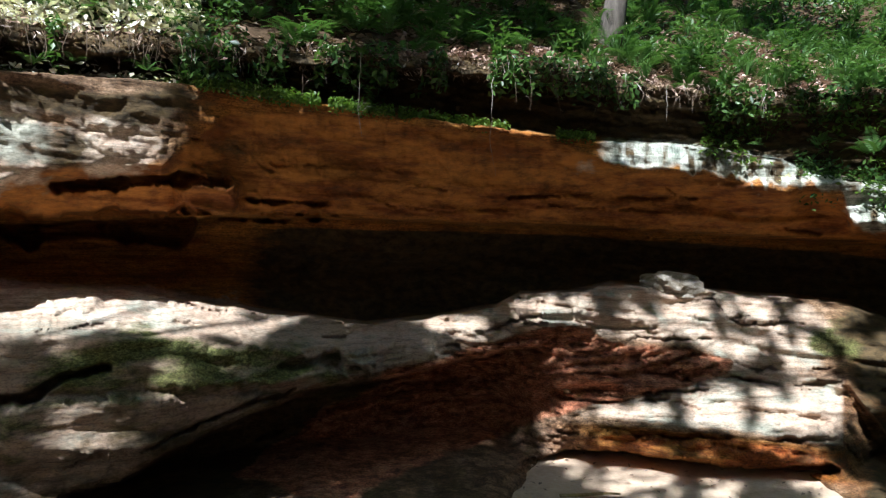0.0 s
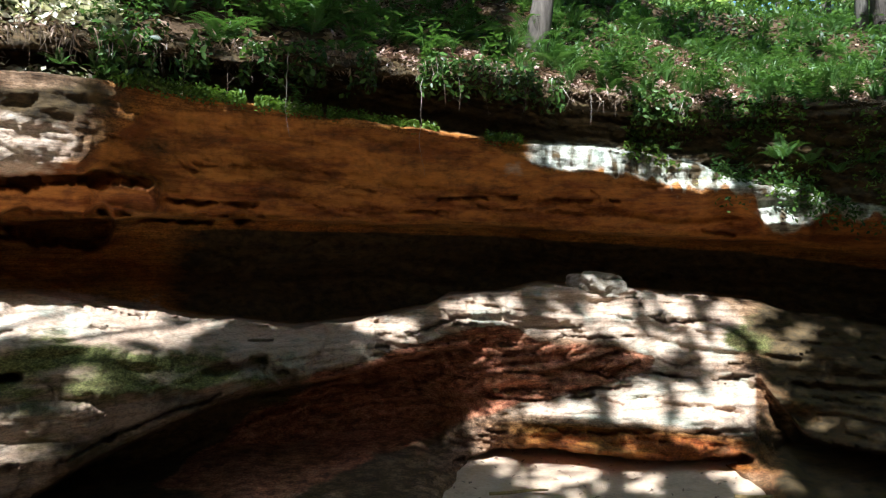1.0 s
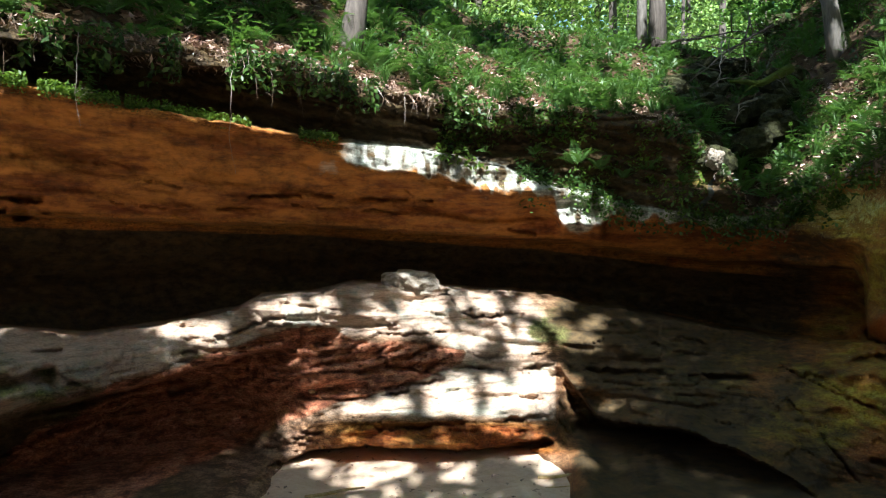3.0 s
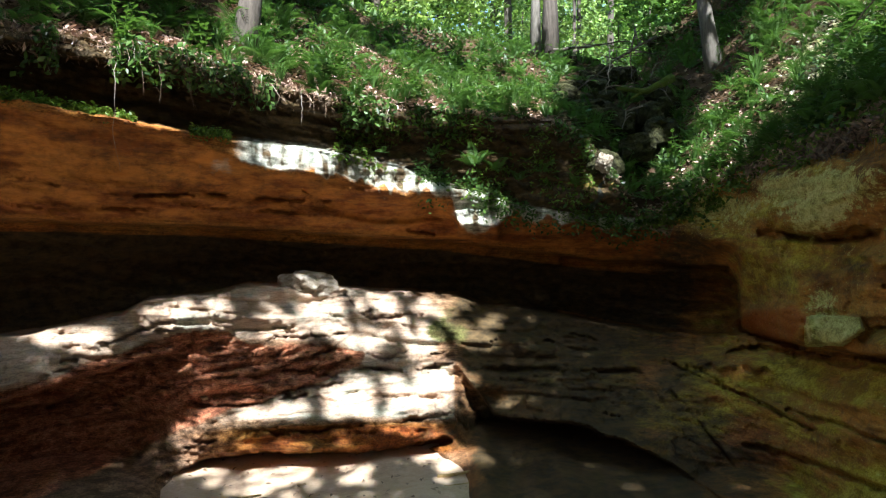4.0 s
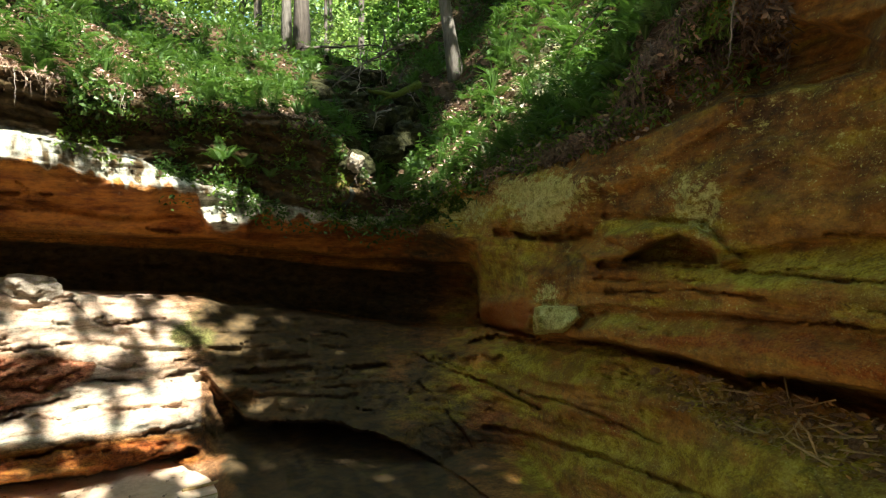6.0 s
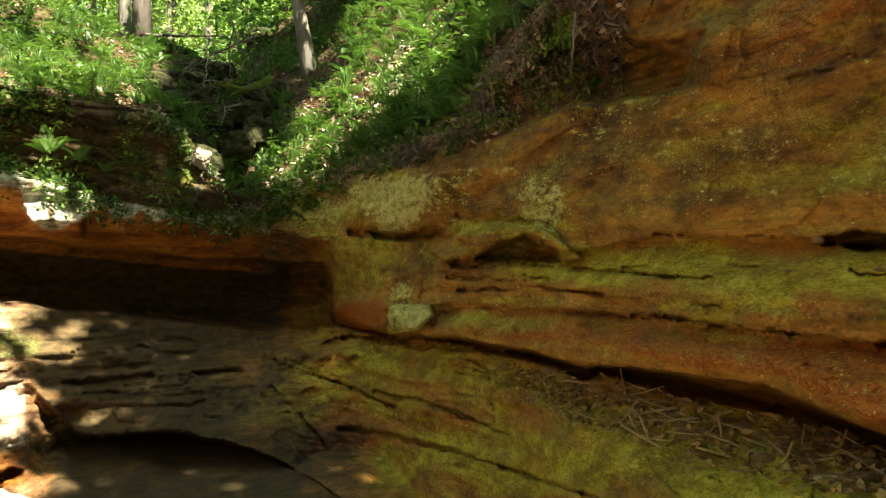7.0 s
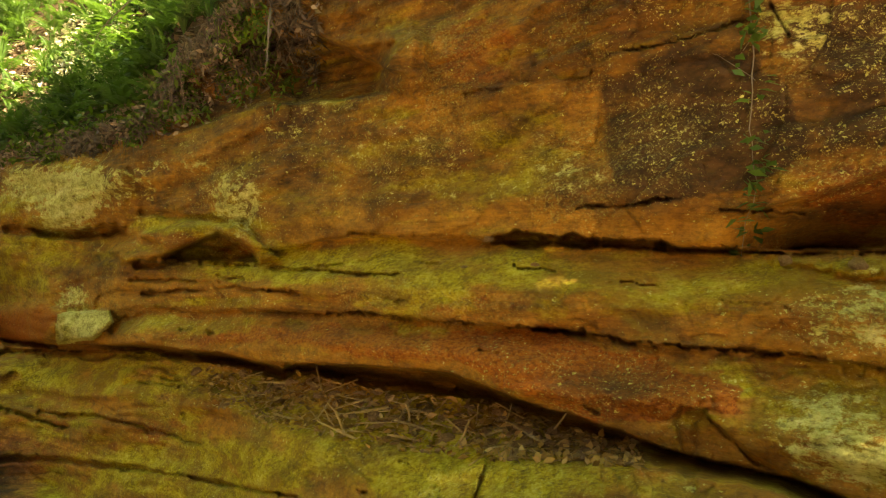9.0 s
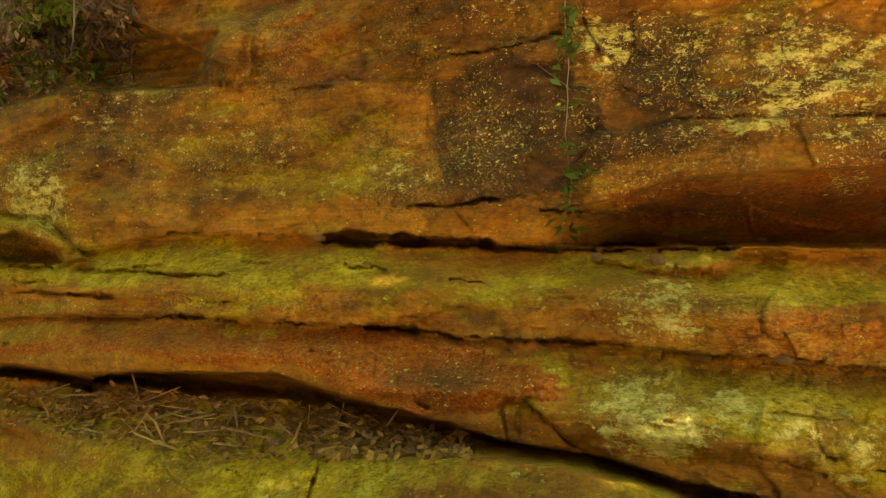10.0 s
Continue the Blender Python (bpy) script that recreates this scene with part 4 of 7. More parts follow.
# iron-red stone and specks of lichen: bearing, rise, half widths and how much
IRON = [
    (52.84, -0.256, 3.94, 0.0267, 0.58),
    (63.44, -0.289, 4.66, 0.0224, 0.56),
    (63.15, -0.238, 4.08, 0.0207, 0.56),
    (20.59, -0.257, 10.33, 0.0149, 0.6),
    (-21.16, 0.062, 9.22, 0.0372, 0.4),
    (98.59, -0.184, 9.06, 0.048, 0.62),
    (117.61, 0.063, 6.57, 0.0255, 0.7),
    (83, -0.082, 6.12, 0.02, 0.6),
    (126.98, -0.111, 4.03, 0.0279, 0.55),
    (10.8, -0.174, 10.91, 0.036, 0.8),
    (19.79, -0.262, 11.14, 0.0225, 0.5),
    (67.41, -0.012, 3.32, 0.0145, 0.6),
    (52.87, -0.087, 2.2, 0.0188, 0.55),
    (87.64, 0.268, 5.37, 0.0468, 0.5),
    (-23.12, 0.06, 7.3, 0.0293, 0.5),
    (51.07, -0.194, 3.98, 0.0315, 0.55),
    (69.25, -0.119, 5.59, 0.0172, 0.55),
    (16.48, -0.264, 10.96, 0.0168, 0.5)]
SPECKS = [
    (102.04, 0.173, 5.39, 0.1188, 0.5),
    (118.49, 0.219, 8.96, 0.0965, 0.65),
    (127.09, 0.167, 4.01, 0.0763, 0.7),
    (112.2, 0.112, 6.63, 0.0463, 0.4),
    (75.04, 0.137, 10.74, 0.088, 0.14),
    (97.68, -0.176, 10.86, 0.056, 0.22),
    (115.47, -0.096, 5.62, 0.0533, 0.4),
    (52.9, 0.059, 6.07, 0.0472, 0.4),
    (67.42, 0.046, 5.09, 0.0437, 0.4),
    (65.46, -0.086, 8.05, 0.0295, 0.25),
    (114.14, -0.227, 6.51, 0.0692, 0.3),
    (68.04, 0.068, 4.29, 0.0483, 0.35)]


# crusts and tints with a sharp edge: kind, how much, outline
PAINTED = [
    (4, 0.75, [(82.12, -0.116), (87.76, -0.120), (95.88, -0.129), (105.87, -0.168), (108.07, -0.215), (104.48, -0.220), (101.29, -0.245), (95.79, -0.248), (87.70, -0.195), (85.09, -0.161)]),
    # red slab and roofed hollow; the hollow's want of light is tinted in too
    (4, 0.80, [(111.30, 0.042), (116.39, 0.071), (122.70, 0.080), (130.04, 0.094), (130.01, 0.013), (121.91, 0.016), (112.15, 0.023)]),
    (4, 0.62, [(70.35, -0.097), (77.99, -0.109), (87.75, -0.132), (94.03, -0.167), (87.72, -0.171), (78.76, -0.155), (72.14, -0.135)]),
    (4, 0.52, [(119.53, -0.102), (129.98, -0.082), (129.96, -0.146), (124.09, -0.157), (119.90, -0.139)]),
    (4, 0.66, [(50.7, -0.092), (52.05, -0.070), (54.66, -0.067), (55.89, -0.081), (55.74, -0.115), (54.2, -0.117), (52.47, -0.1)]),
    (0, 0.95, [(55.8, -0.082), (59.19, -0.079), (59.37, -0.094), (58.19, -0.113), (55.96, -0.114)]),
    (2, 0.66, [(97.52, 0.23), (103.46, 0.268), (109.25, 0.247), (111.16, 0.175), (111.34, 0.105), (107.81, 0.076), (102.41, 0.062), (98.33, 0.087), (97.69, 0.151)]),
    (1, 0.15, [(50.7, -0.092), (52.05, -0.070), (54.66, -0.067), (55.89, -0.081), (55.74, -0.115), (54.2, -0.117), (52.47, -0.1)]),
    (2, 0.10, [(50.7, -0.092), (52.05, -0.070), (54.66, -0.067), (55.89, -0.081), (55.74, -0.115), (54.2, -0.117), (52.47, -0.1)])]


def growth_light_masks(a, t, x, y, z):
    """Where lichen, green algae, black film and bleached stone cover the rock, with shade and sun painted in."""
    out = np.zeros(a.shape + (4,))
    shift = 2.5 * fbm(a * 0.15, t * 12, a * 0, 4, 402) + 7.5 * smooth(0.12, 0.36, -t) * smooth(0.0, 0.02, -t)
    side_ = smooth(44, 53, a - shift)
    out[..., 0] = 0.10 + 0.26 * side_
    out[..., 1] = 0.25 + 0.10 * side_
    out[..., 2] = 0.33 + 0.02 * side_
    below = smooth(-0.012, -0.002, CREST(a) - t)
    # shelf stone is pale, most so on sunlit bands: light put into the colour
    out[..., 3] = (0.55 + 0.02 * smooth(8, 13, a)) * below * (1 - side_) * smooth(0, 0.01, t - UNDER(a) + 0.3 * smooth(2, 8, a))
    top_band = smooth(0.0, 0.012, t - SHELF(a) + 0.012)
    step_band = smooth(0.0, 0.01, STEP(a) + 0.004 - t) * smooth(0.0, 0.01, t - (0.45 * STEP(a) + 0.55 * FOOT(a))) * smooth(9, 14, a)
    low_ = np.where(a < 3, 0.49, 0.22 + 0.36 * np.maximum(step_band, smooth(18, 23, a) * smooth(0.0, 0.01, t - STEP(a))))
    out[..., 3] = np.where(out[..., 3] > 0.01, out[..., 3] * top_band + np.minimum(out[..., 3], low_) * (1 - top_band), 0)
    # past the sun's edge stone turns wet-dark, with the shade coloured in
    edge_ = a - 2.2 * fbm(a * 0.3, t * 25, a * 0, 3, 404)
    out[..., 3] *= 1 - smooth(25, 31, edge_)
    out[..., 2] = np.maximum(out[..., 2], 0.70 * below * smooth(27, 33, edge_) * (1 - 0.2 * smooth(38, 46, a)) * (1 - side_))
    # cap and niche: shade painted as dark film, with moss over it
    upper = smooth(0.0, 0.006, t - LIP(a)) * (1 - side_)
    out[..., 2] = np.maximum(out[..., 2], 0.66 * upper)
    out[..., 1] = np.maximum(out[..., 1], (0.46 + 0.04 * smooth(16, 26, a)) * upper)
    # pale lip down to the edge of the sun: sunlight painted on bleached stone
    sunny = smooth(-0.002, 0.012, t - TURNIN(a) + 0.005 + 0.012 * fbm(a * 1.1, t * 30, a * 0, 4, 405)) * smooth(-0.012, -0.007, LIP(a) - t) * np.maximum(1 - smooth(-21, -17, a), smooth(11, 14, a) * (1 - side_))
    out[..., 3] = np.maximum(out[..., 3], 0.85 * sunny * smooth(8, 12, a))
    # upright streaks on the lip: drip marks and painted leaf shadows
    drip_shade = 0.42 + 0.5 * fbm(a * 1.5, t * 22, a * 0, 4, 403)
    out[..., 2] = np.maximum(out[..., 2], np.clip(drip_shade, 0, 0.6) * sunny * smooth(11, 14, a))
    # inside of the deep cave: its shade painted as near-black colour
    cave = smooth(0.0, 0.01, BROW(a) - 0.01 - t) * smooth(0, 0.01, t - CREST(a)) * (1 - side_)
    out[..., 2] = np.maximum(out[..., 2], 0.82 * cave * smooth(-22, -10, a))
    # alcove foot: wet black rock, made darker still for the overhung shade
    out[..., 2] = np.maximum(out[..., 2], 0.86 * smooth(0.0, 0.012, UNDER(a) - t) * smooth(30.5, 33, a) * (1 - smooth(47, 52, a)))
    # hollow under the shelf: darkened in colour for the shade there
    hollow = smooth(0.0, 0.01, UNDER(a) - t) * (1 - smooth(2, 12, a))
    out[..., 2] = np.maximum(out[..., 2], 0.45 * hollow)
    out[..., 2] = np.maximum(out[..., 2], 0.48 * side_ * smooth(0.0, 0.05, t - SLOT(a)))
    wob = 0.55 * fbm(a * 0.25, t * 18, a * 0, 5, 401, 0.6)
    for a0, t0, wa, wt, kind_, v in GROWTH_LIGHT:
        if v > 0.95:
            d = (((a - a0) / wa) ** 4 + ((t - t0) / wt) ** 4) ** 0.25 + 0.3 * wob
            m = 1 - smooth(0.85, 1.0, d)
            v = 0.66
        else:
            d = np.sqrt(((a - a0) / wa) ** 2 + ((t - t0) / wt) ** 2) + wob
            m = 1 - smooth(0.1, 1.4, d)
        out[..., kind_] = np.maximum(out[..., kind_], out[..., kind_] * (1 - m) + v * m)
    red_paint = np.zeros_like(a)
    for kind_, v, poly in PAINTED:
        sel = (a > min(p[0] for p in poly) - 1) & (a < max(p[0] for p in poly) + 1) & (t > min(p[1] for p in poly) - 0.02) & (t < max(p[1] for p in poly) + 0.02)
        w_ = 0.0015 if kind_ == 0 else 0.007
        m = smooth(-w_, w_, outline_depth(a[sel] + 180 * w_ * wob[sel], t[sel] + 4 * w_ * wob[sel], poly))
        if kind_ == 4:
            red_paint[sel] = np.maximum(red_paint[sel], v * m)
            out[sel, 1] *= 1 - 0.75 * m
            out[sel, 0] *= 1 - 0.6 * m
            continue
        out[sel, kind_] = out[sel, kind_] * (1 - m) + v * m
    tone = np.zeros(a.shape + (4,))
    tone[..., 0] = 1 - smooth(28, 50, a)
    tone[..., 3] = side_
    red = red_paint.copy()
    speck = 0.03 * side_
    for a0, t0, wa, wt, v in IRON:
        red = np.maximum(red, v * (1 - smooth(0.5, 1.3, np.sqrt(((a - a0) / wa) ** 2 + ((t - t0) / wt) ** 2) + wob)))
    for a0, t0, wa, wt, v in SPECKS:
        speck = np.maximum(speck, v * (1 - smooth(0.5, 1.3, np.sqrt(((a - a0) / wa) ** 2 + ((t - t0) / wt) ** 2) + wob)))
    red = np.maximum(red, 0.62 * smooth(0.0, 0.01, t - BROW(a)) * (1 - smooth(0.02, 0.09, t - BROW(a))) * (1 - side_))
    tone[..., 1], tone[..., 2] = red, speck
    finish = np.zeros(a.shape + (4,))
    finish[..., 0] = smooth(0.0, 0.006, TURNIN(a) - t) * smooth(0.0, 0.01, t - BROW(a)) * (1 - side_)
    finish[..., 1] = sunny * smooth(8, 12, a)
    red_bed = smooth(-0.004, 0.004, outline_depth(a + 0.7 * vnoise(x * 3, y * 3, z * 6, 89), t + 0.006 * vnoise(x * 4, y * 4, z * 7, 90), RED_BED))
    flake = smooth(-0.004, 0.01, outline_depth(a, t + 0.004 * vnoise(x * 4, y * 4, z * 7, 94), FLAKES))
    bar = smooth(-0.290, -0.276, t) * (1 - smooth(-0.246, -0.236, t)) * smooth(8, 14, a) * (1 - smooth(29, 31, a))
    finish[..., 2] = below * (1 - side_) * (1 - bar) * (1 - 0.65 * smooth(28, 33, a))
    finish[..., 2] = np.maximum(finish[..., 2], np.maximum(upper, sunny * smooth(11, 14, a)))
    finish[..., 2] = np.maximum(finish[..., 2], (1 - smooth(-22, -18, a)) * smooth(-0.01, 0.01, t - TURNIN(a)))
    finish[..., 3] = red_bed
    out[..., 3] = np.where(red_bed > 0.3, 0.12 * (1 - red_bed), out[..., 3])
    out[..., 3] = np.maximum(out[..., 3], 0.60 * flake * (1 - red_bed))
    out[..., 2] = np.where(red_bed > 0.3, np.minimum(out[..., 2], 0.34), out[..., 2])
    out[..., 2] = np.where(flake > 0.3, np.minimum(out[..., 2], 0.36), out[..., 2])
    tone[..., 1] = np.maximum(tone[..., 1], 0.62 * red_bed)
    return out, tone, finish


rise = np.gradient(DIST, axis=1) / np.gradient(TE)[None, :] / DIST
flat_k = np.ones(9) / 9
rise = np.apply_along_axis(lambda c: np.convolve(c, flat_k, "same"), 1, np.clip(rise, -3, 3))
growth_light, tones, finish = growth_light_masks(GA, GT, GX, GY, GZ)
# algae thrive where the stone faces the sky
growth_light[..., 1] += 0.14 * smooth(0.25, 1.6, rise) * tones[..., 3] * (growth_light[..., 1] > 0.3)
RIMG = RIM(AZ)[:, None] + wobble(AZ, 77, 0.003)[:, None]
inside = (GT <= RIMG + 0.006) & (GZ > -0.25)
cell_ok = inside[:-1, :-1] & inside[1:, :-1] & inside[:-1, 1:] & inside[1:, 1:]
layer = (GT < LIP(AZ)[:, None]).astype(int) + (GT < BROW(AZ)[:, None]) + (GT < CREST(AZ)[:, None]) + (GT < UNDER(AZ)[:, None])
side = (GA > 54).astype(int)
LAYERS = ["cap_layer", "overhang_layer", "recess", "shelf_layer", "base_layer"]
walls = []
for s, (nm, lab) in enumerate((("wall_north", "layered orange sandstone cliff with a deep dark overhang"),
                               ("wall_east", "mossy orange and green sandstone cliff with cracks and lichen"))):
    w = new(nm)
    tagged(w, lab, "rock wall", kind="structure")
    walls.append(w)
    for k, ln in enumerate(LAYERS):
        sel = cell_ok & (layer[:-1, :-1] == k) & (side[:-1, :-1] == s)
        ii, jj = np.nonzero(sel)
        if not len(ii):
            continue
        m = len(TE)
        q = np.stack([ii * m + jj, ii * m + jj + 1, (ii + 1) * m + jj + 1, (ii + 1) * m + jj], 1)
        used, inv = np.unique(q, return_inverse=True)
        verts = np.stack([GX.ravel()[used], GY.ravel()[used], GZ.ravel()[used]], 1)
        ob = mesh_object(ln, verts, inv.reshape(-1, 4), STONE, w)
        ca = ob.data.color_attributes.new("growth_light", "FLOAT_COLOR", "POINT")
        ca.data.foreach_set("color", growth_light.reshape(-1, 4)[used].astype(np.float32).ravel())
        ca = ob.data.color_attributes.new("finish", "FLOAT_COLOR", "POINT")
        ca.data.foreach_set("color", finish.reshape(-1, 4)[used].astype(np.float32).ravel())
        ca = ob.data.color_attributes.new("tone", "FLOAT_COLOR", "POINT")
        ca.data.foreach_set("color", tones.reshape(-1, 4)[used].astype(np.float32).ravel())

# ---- the ground ----
SLOPE = bed((-60, 0.9), (-10, 0.9), (5, 0.75), (15, 0.6), (22, 0.5), (30, 0.46), (36, 0.45), (40, 0.44), (43, 0.52), (46, 0.72), (50, 0.80), (55, 0.76), (60, 0.8), (70, 0.85), (150, 0.9))
CROWN = bed((-60, 9.0), (5, 9.0), (15, 8.0), (25, 6.5), (44, 6.0), (50, 7.5), (60, 9.0), (150, 9.0))


def hill(az, d):
    """The wooded slope above the cliffs, d metres behind their rim."""
    rim = RIM(az)
    r0 = FACE(az) + 0.15 + NICHE(az) * 0.0
    r = r0 + d
    s = SLOPE(az)
    z = EYE + rim * r0 + s * np.minimum(d, CROWN(az)) + 0.22 * s * np.maximum(d - CROWN(az), 0)
    x, y, _ = place(az, az * 0, r)
    z = z + smooth(0.1, 1.5, d) * 0.22 * fbm(x * 0.5, y * 0.5, x * 0, 4, 90) + 0.05 * fbm(x * 2.5, y * 2.5, x * 0, 3, 91) - 0.02
    return x, y, z


ha = column(-60, 150, 0.5)
hd = np.concatenate([np.linspace(0, 3, 40), np.linspace(3.15, 12, 50), np.linspace(13, 90, 40)])
HA, HD = np.meshgrid(ha, hd, indexing="ij")
hx, hy, hz = hill(HA, HD)


def grid_quads(n, m):
    i, j = np.meshgrid(np.arange(n - 1), np.arange(m - 1), indexing="ij")
    i, j = i.ravel(), j.ravel()
    return np.stack([i * m + j, (i + 1) * m + j, (i + 1) * m + j + 1, i * m + j + 1], 1)


slope = mesh_object("ground_slope", np.stack([hx.ravel(), hy.ravel(), hz.ravel()], 1), grid_quads(len(ha), len(hd)), SOIL)
tagged(slope, "dark soil of the wooded slope above the cliffs", "ground", kind="structure")


def floor_height(x, y):
    r = np.hypot(x, y)
    return 0.05 * fbm(x * 0.8, y * 0.8, x * 0, 4, 95) + 0.012 * fbm(x * 5, y * 5, x * 0, 3, 96)


fa, fr = column(0, 360, 1.5), np.concatenate([np.linspace(0.0, 5, 16), np.linspace(5.1, 13, 90)])
FA, FR = np.meshgrid(fa, fr, indexing="ij")
fx, fy, _ = place(FA, FA * 0, FR)
back_rise = np.maximum(FR - 8.2, 0) * smooth(146, 160, FA) * (1 - smooth(305, 318, FA)) * 0.56
floor = mesh_object("floor", np.stack([fx.ravel(), fy.ravel(), (floor_height(fx, fy) + back_rise).ravel()], 1), grid_quads(len(fa), len(fr)), SAND)
tagged(floor, "pale sandy glen floor strewn with leaves", "ground", kind="structure")
# unseen bank added at the open end of the glen behind the lookout, to block low sky light
ba, br = column(150, 312, 2.0), np.linspace(12.5, 90, 40)
BA, BR = np.meshgrid(ba, br, indexing="ij")
bx, by, _ = place(BA, BA * 0, BR)
bz = 2.6 + np.minimum(BR - 12.5, 17) * 0.72 + 0.4 * fbm(bx * 0.2, by * 0.2, bx * 0, 3, 97)
glen = mesh_object("ground_blocker", np.stack([bx.ravel(), by.ravel(), bz.ravel()], 1), grid_quads(len(ba), len(br)), SOIL)
tagged(glen, "unseen bank at the open end of the glen, added to block low sky light", "ground", kind="structure")


# ---- leaves ----
def leaves(name, centres, size, material, up=0.5, seed=1, parent=None, lengthen=1.6):
    """One mesh of many small folded leaves at the given centres."""
    g = np.random.default_rng(seed)
    n = len(centres)
    nor = g.normal(size=(n, 3)) + np.array([0, 0, up * 2])
    nor /= np.linalg.norm(nor, axis=1)[:, None]
    ax = np.cross(nor, g.normal(size=(n, 3)))
    ax /= np.linalg.norm(ax, axis=1)[:, None]
    side_ = np.cross(nor, ax)
    s = (size * g.uniform(0.6, 1.4, n))[:, None]
    a, b = ax * s * lengthen * 0.5, side_ * s * 0.5
    fold = nor * s * 0.12
    v = np.stack([centres - a, centres - b * 0.8 + fold - a * 0.1, centres + a, centres + b * 0.8 + fold - a * 0.1], 1).reshape(-1, 3)
    k = np.arange(n)[:, None] * 4
    tri = np.concatenate([k + np.array([0, 1, 2]), k + np.array([0, 2, 3])], 1).reshape(-1, 3)
    ob = mesh_object(name, v, tri, material, parent)
    return ob


rg = np.random.default_rng(7)


def tube(bm, path, radii, sides=8):
    """A tapered round limb along a path."""
    rings = []
    u = None
    for i, (p, r) in enumerate(zip(path, radii)):
        d = (path[min(i + 1, len(path) - 1)] - path[max(i - 1, 0)]).normalized()
        u = d.orthogonal().normalized() if u is None else (u - d * u.dot(d)).normalized()
        w = d.cross(u)
        rings.append([bm.verts.new(p + (u * math.cos(k * 2 * math.pi / sides) + w * math.sin(k * 2 * math.pi / sides)) * r) for k in range(sides)])
    for ra, rb in zip(rings, rings[1:]):
        for k in range(sides):
            bm.faces.new((ra[k], ra[(k + 1) % sides], rb[(k + 1) % sides], rb[k]))
    bm.faces.new(rings[-1])
    bm.faces.new(rings[0][::-1])


def ahead(az, te, r):
    a = radians(az)
    return Vector((r * math.sin(a), r * math.cos(a), EYE + r * te))


def one_hill(az, d):
    x, y, z = hill(np.array([float(az)]), np.array([float(d)]))
    return Vector((x[0], y[0], z[0]))


def hill_at(az, te):
    """Where the line of sight at this bearing and rise meets the slope."""
    d = np.linspace(0.0, 45, 900)
    x, y, z = hill(np.full_like(d, az), d)
    under = z - (EYE + te * np.hypot(x, y))
    k = np.nonzero(under > 0)[0]
    k = k[0] if len(k) else len(d) - 1
    return Vector((x[k], y[k], z[k]))


# ---- trees ----
def tree(name, base, height, radius, bark, leaf, crown, leaf_n, leaf_size, lean=(0, 0), seed=1, label="", crown_low=0.4, group="forest trees"):
    rr = random.Random(seed)
    g = np.random.default_rng(seed)
    root = new(name)
    root.location = base
    tagged(root, label, "tree" if name == "tree" else "shrub", group)
    bm = bmesh.new()
    path = []
    for k in range(12):
        f = k / 11.0
        wv = radius * 0.5 * math.sin(seed * 1.7 + f * 7)
        path.append(Vector((lean[0] * f + wv, lean[1] * f + wv * 0.6, -0.4 + (height + 0.4) * f)))
    tube(bm, path, [radius * (1.6 if k == 0 else 1.15 if k == 1 else 1.0) * (1 - 0.75 * k / 11.0) for k in range(12)], 12)
    part("trunk", bm, bark, root)
    cs = []
    for i in range(9):
        h = rr.uniform(crown_low, 0.95)
        p0 = path[min(11, int(h * 11))]
        ang = rr.uniform(0, 6.28)
        ln = crown * rr.uniform(0.5, 1.0) * (1.15 - 0.6 * h)
        p1 = p0 + Vector((math.cos(ang) * ln, math.sin(ang) * ln, ln * 0.35))
        bm = bmesh.new()
        mid = p0.lerp(p1, 0.5) + Vector((0, 0, 0.12 * ln))
        tube(bm, [p0, mid, p1], [radius * 0.3, radius * 0.18, radius * 0.06], 6)
        part("limb", bm, bark, root)
        cs += [(mid, 0.5 * ln), (p1, 0.55 * ln), (p0.lerp(p1, 0.8), 0.5 * ln)]
    cs.append((path[-1], crown * 0.5))
    # leaves sit in flat sprays along the limbs
    sprays = []
    for c, s in cs:
        for k in range(10):
            sprays.append(np.array(c) + g.normal(size=3) * np.array((s, s, s * 0.55)) * 0.6)
    sprays = np.array(sprays)
    pick = sprays[g.integers(len(sprays), size=leaf_n)]
    pts = pick + g.normal(size=(leaf_n, 3)) * np.array((0.32, 0.32, 0.07)) * (crown / 3.0)
    tagged(leaves("crown", pts, np.full(leaf_n, leaf_size), leaf, 0.8, seed, root), kind="stuff")
    return root


FRONT_TREES = [(13.0, 0.281, 10, 0.125, BARK, 0.35, -0.1), (36.05, 0.274, 17, 0.085, PALE_BARK, 0, 0), (37.23, 0.273, 18, 0.14, BARK, 0, 0), (38.54, 0.278, 15, 0.11, BARK, 0.2, 0),
               (41.69, 0.29, 14, 0.12, PALE_BARK, 0.2, 0.2), (49.79, 0.248, 12, 0.12, PALE_BARK, -0.6, 0.3)]
for i, (az, te, h, rad, bk, lx, ly) in enumerate(FRONT_TREES):
    lab = "pale grey tree trunk leaning on the slope above the cliff" if i in (0, 5) else "tall straight forest tree with a bare lower trunk"
    tree("tree", hill_at(az, te), h, rad, bk, CANOPY, 3.0, 2500, 0.15, (lx * 3, ly * 3), seed=i + 3, label=lab, crown_low=0.62)
for i in range(44):
    az, d = rg.uniform(4, 56), rg.uniform(9, 30)
    if 34 < az < 39:
        d = rg.uniform(18, 30)
    tree("tree", one_hill(az, d), rg.uniform(6, 13), rg.uniform(0.05, 0.13), BARK, (CANOPY, CANOPY, DEEP)[i % 3], rg.uniform(2.4, 3.6), 3700, 0.12, seed=i + 20,
         label="leafy yellow-green forest tree in sunlight above the glen", crown_low=0.08)

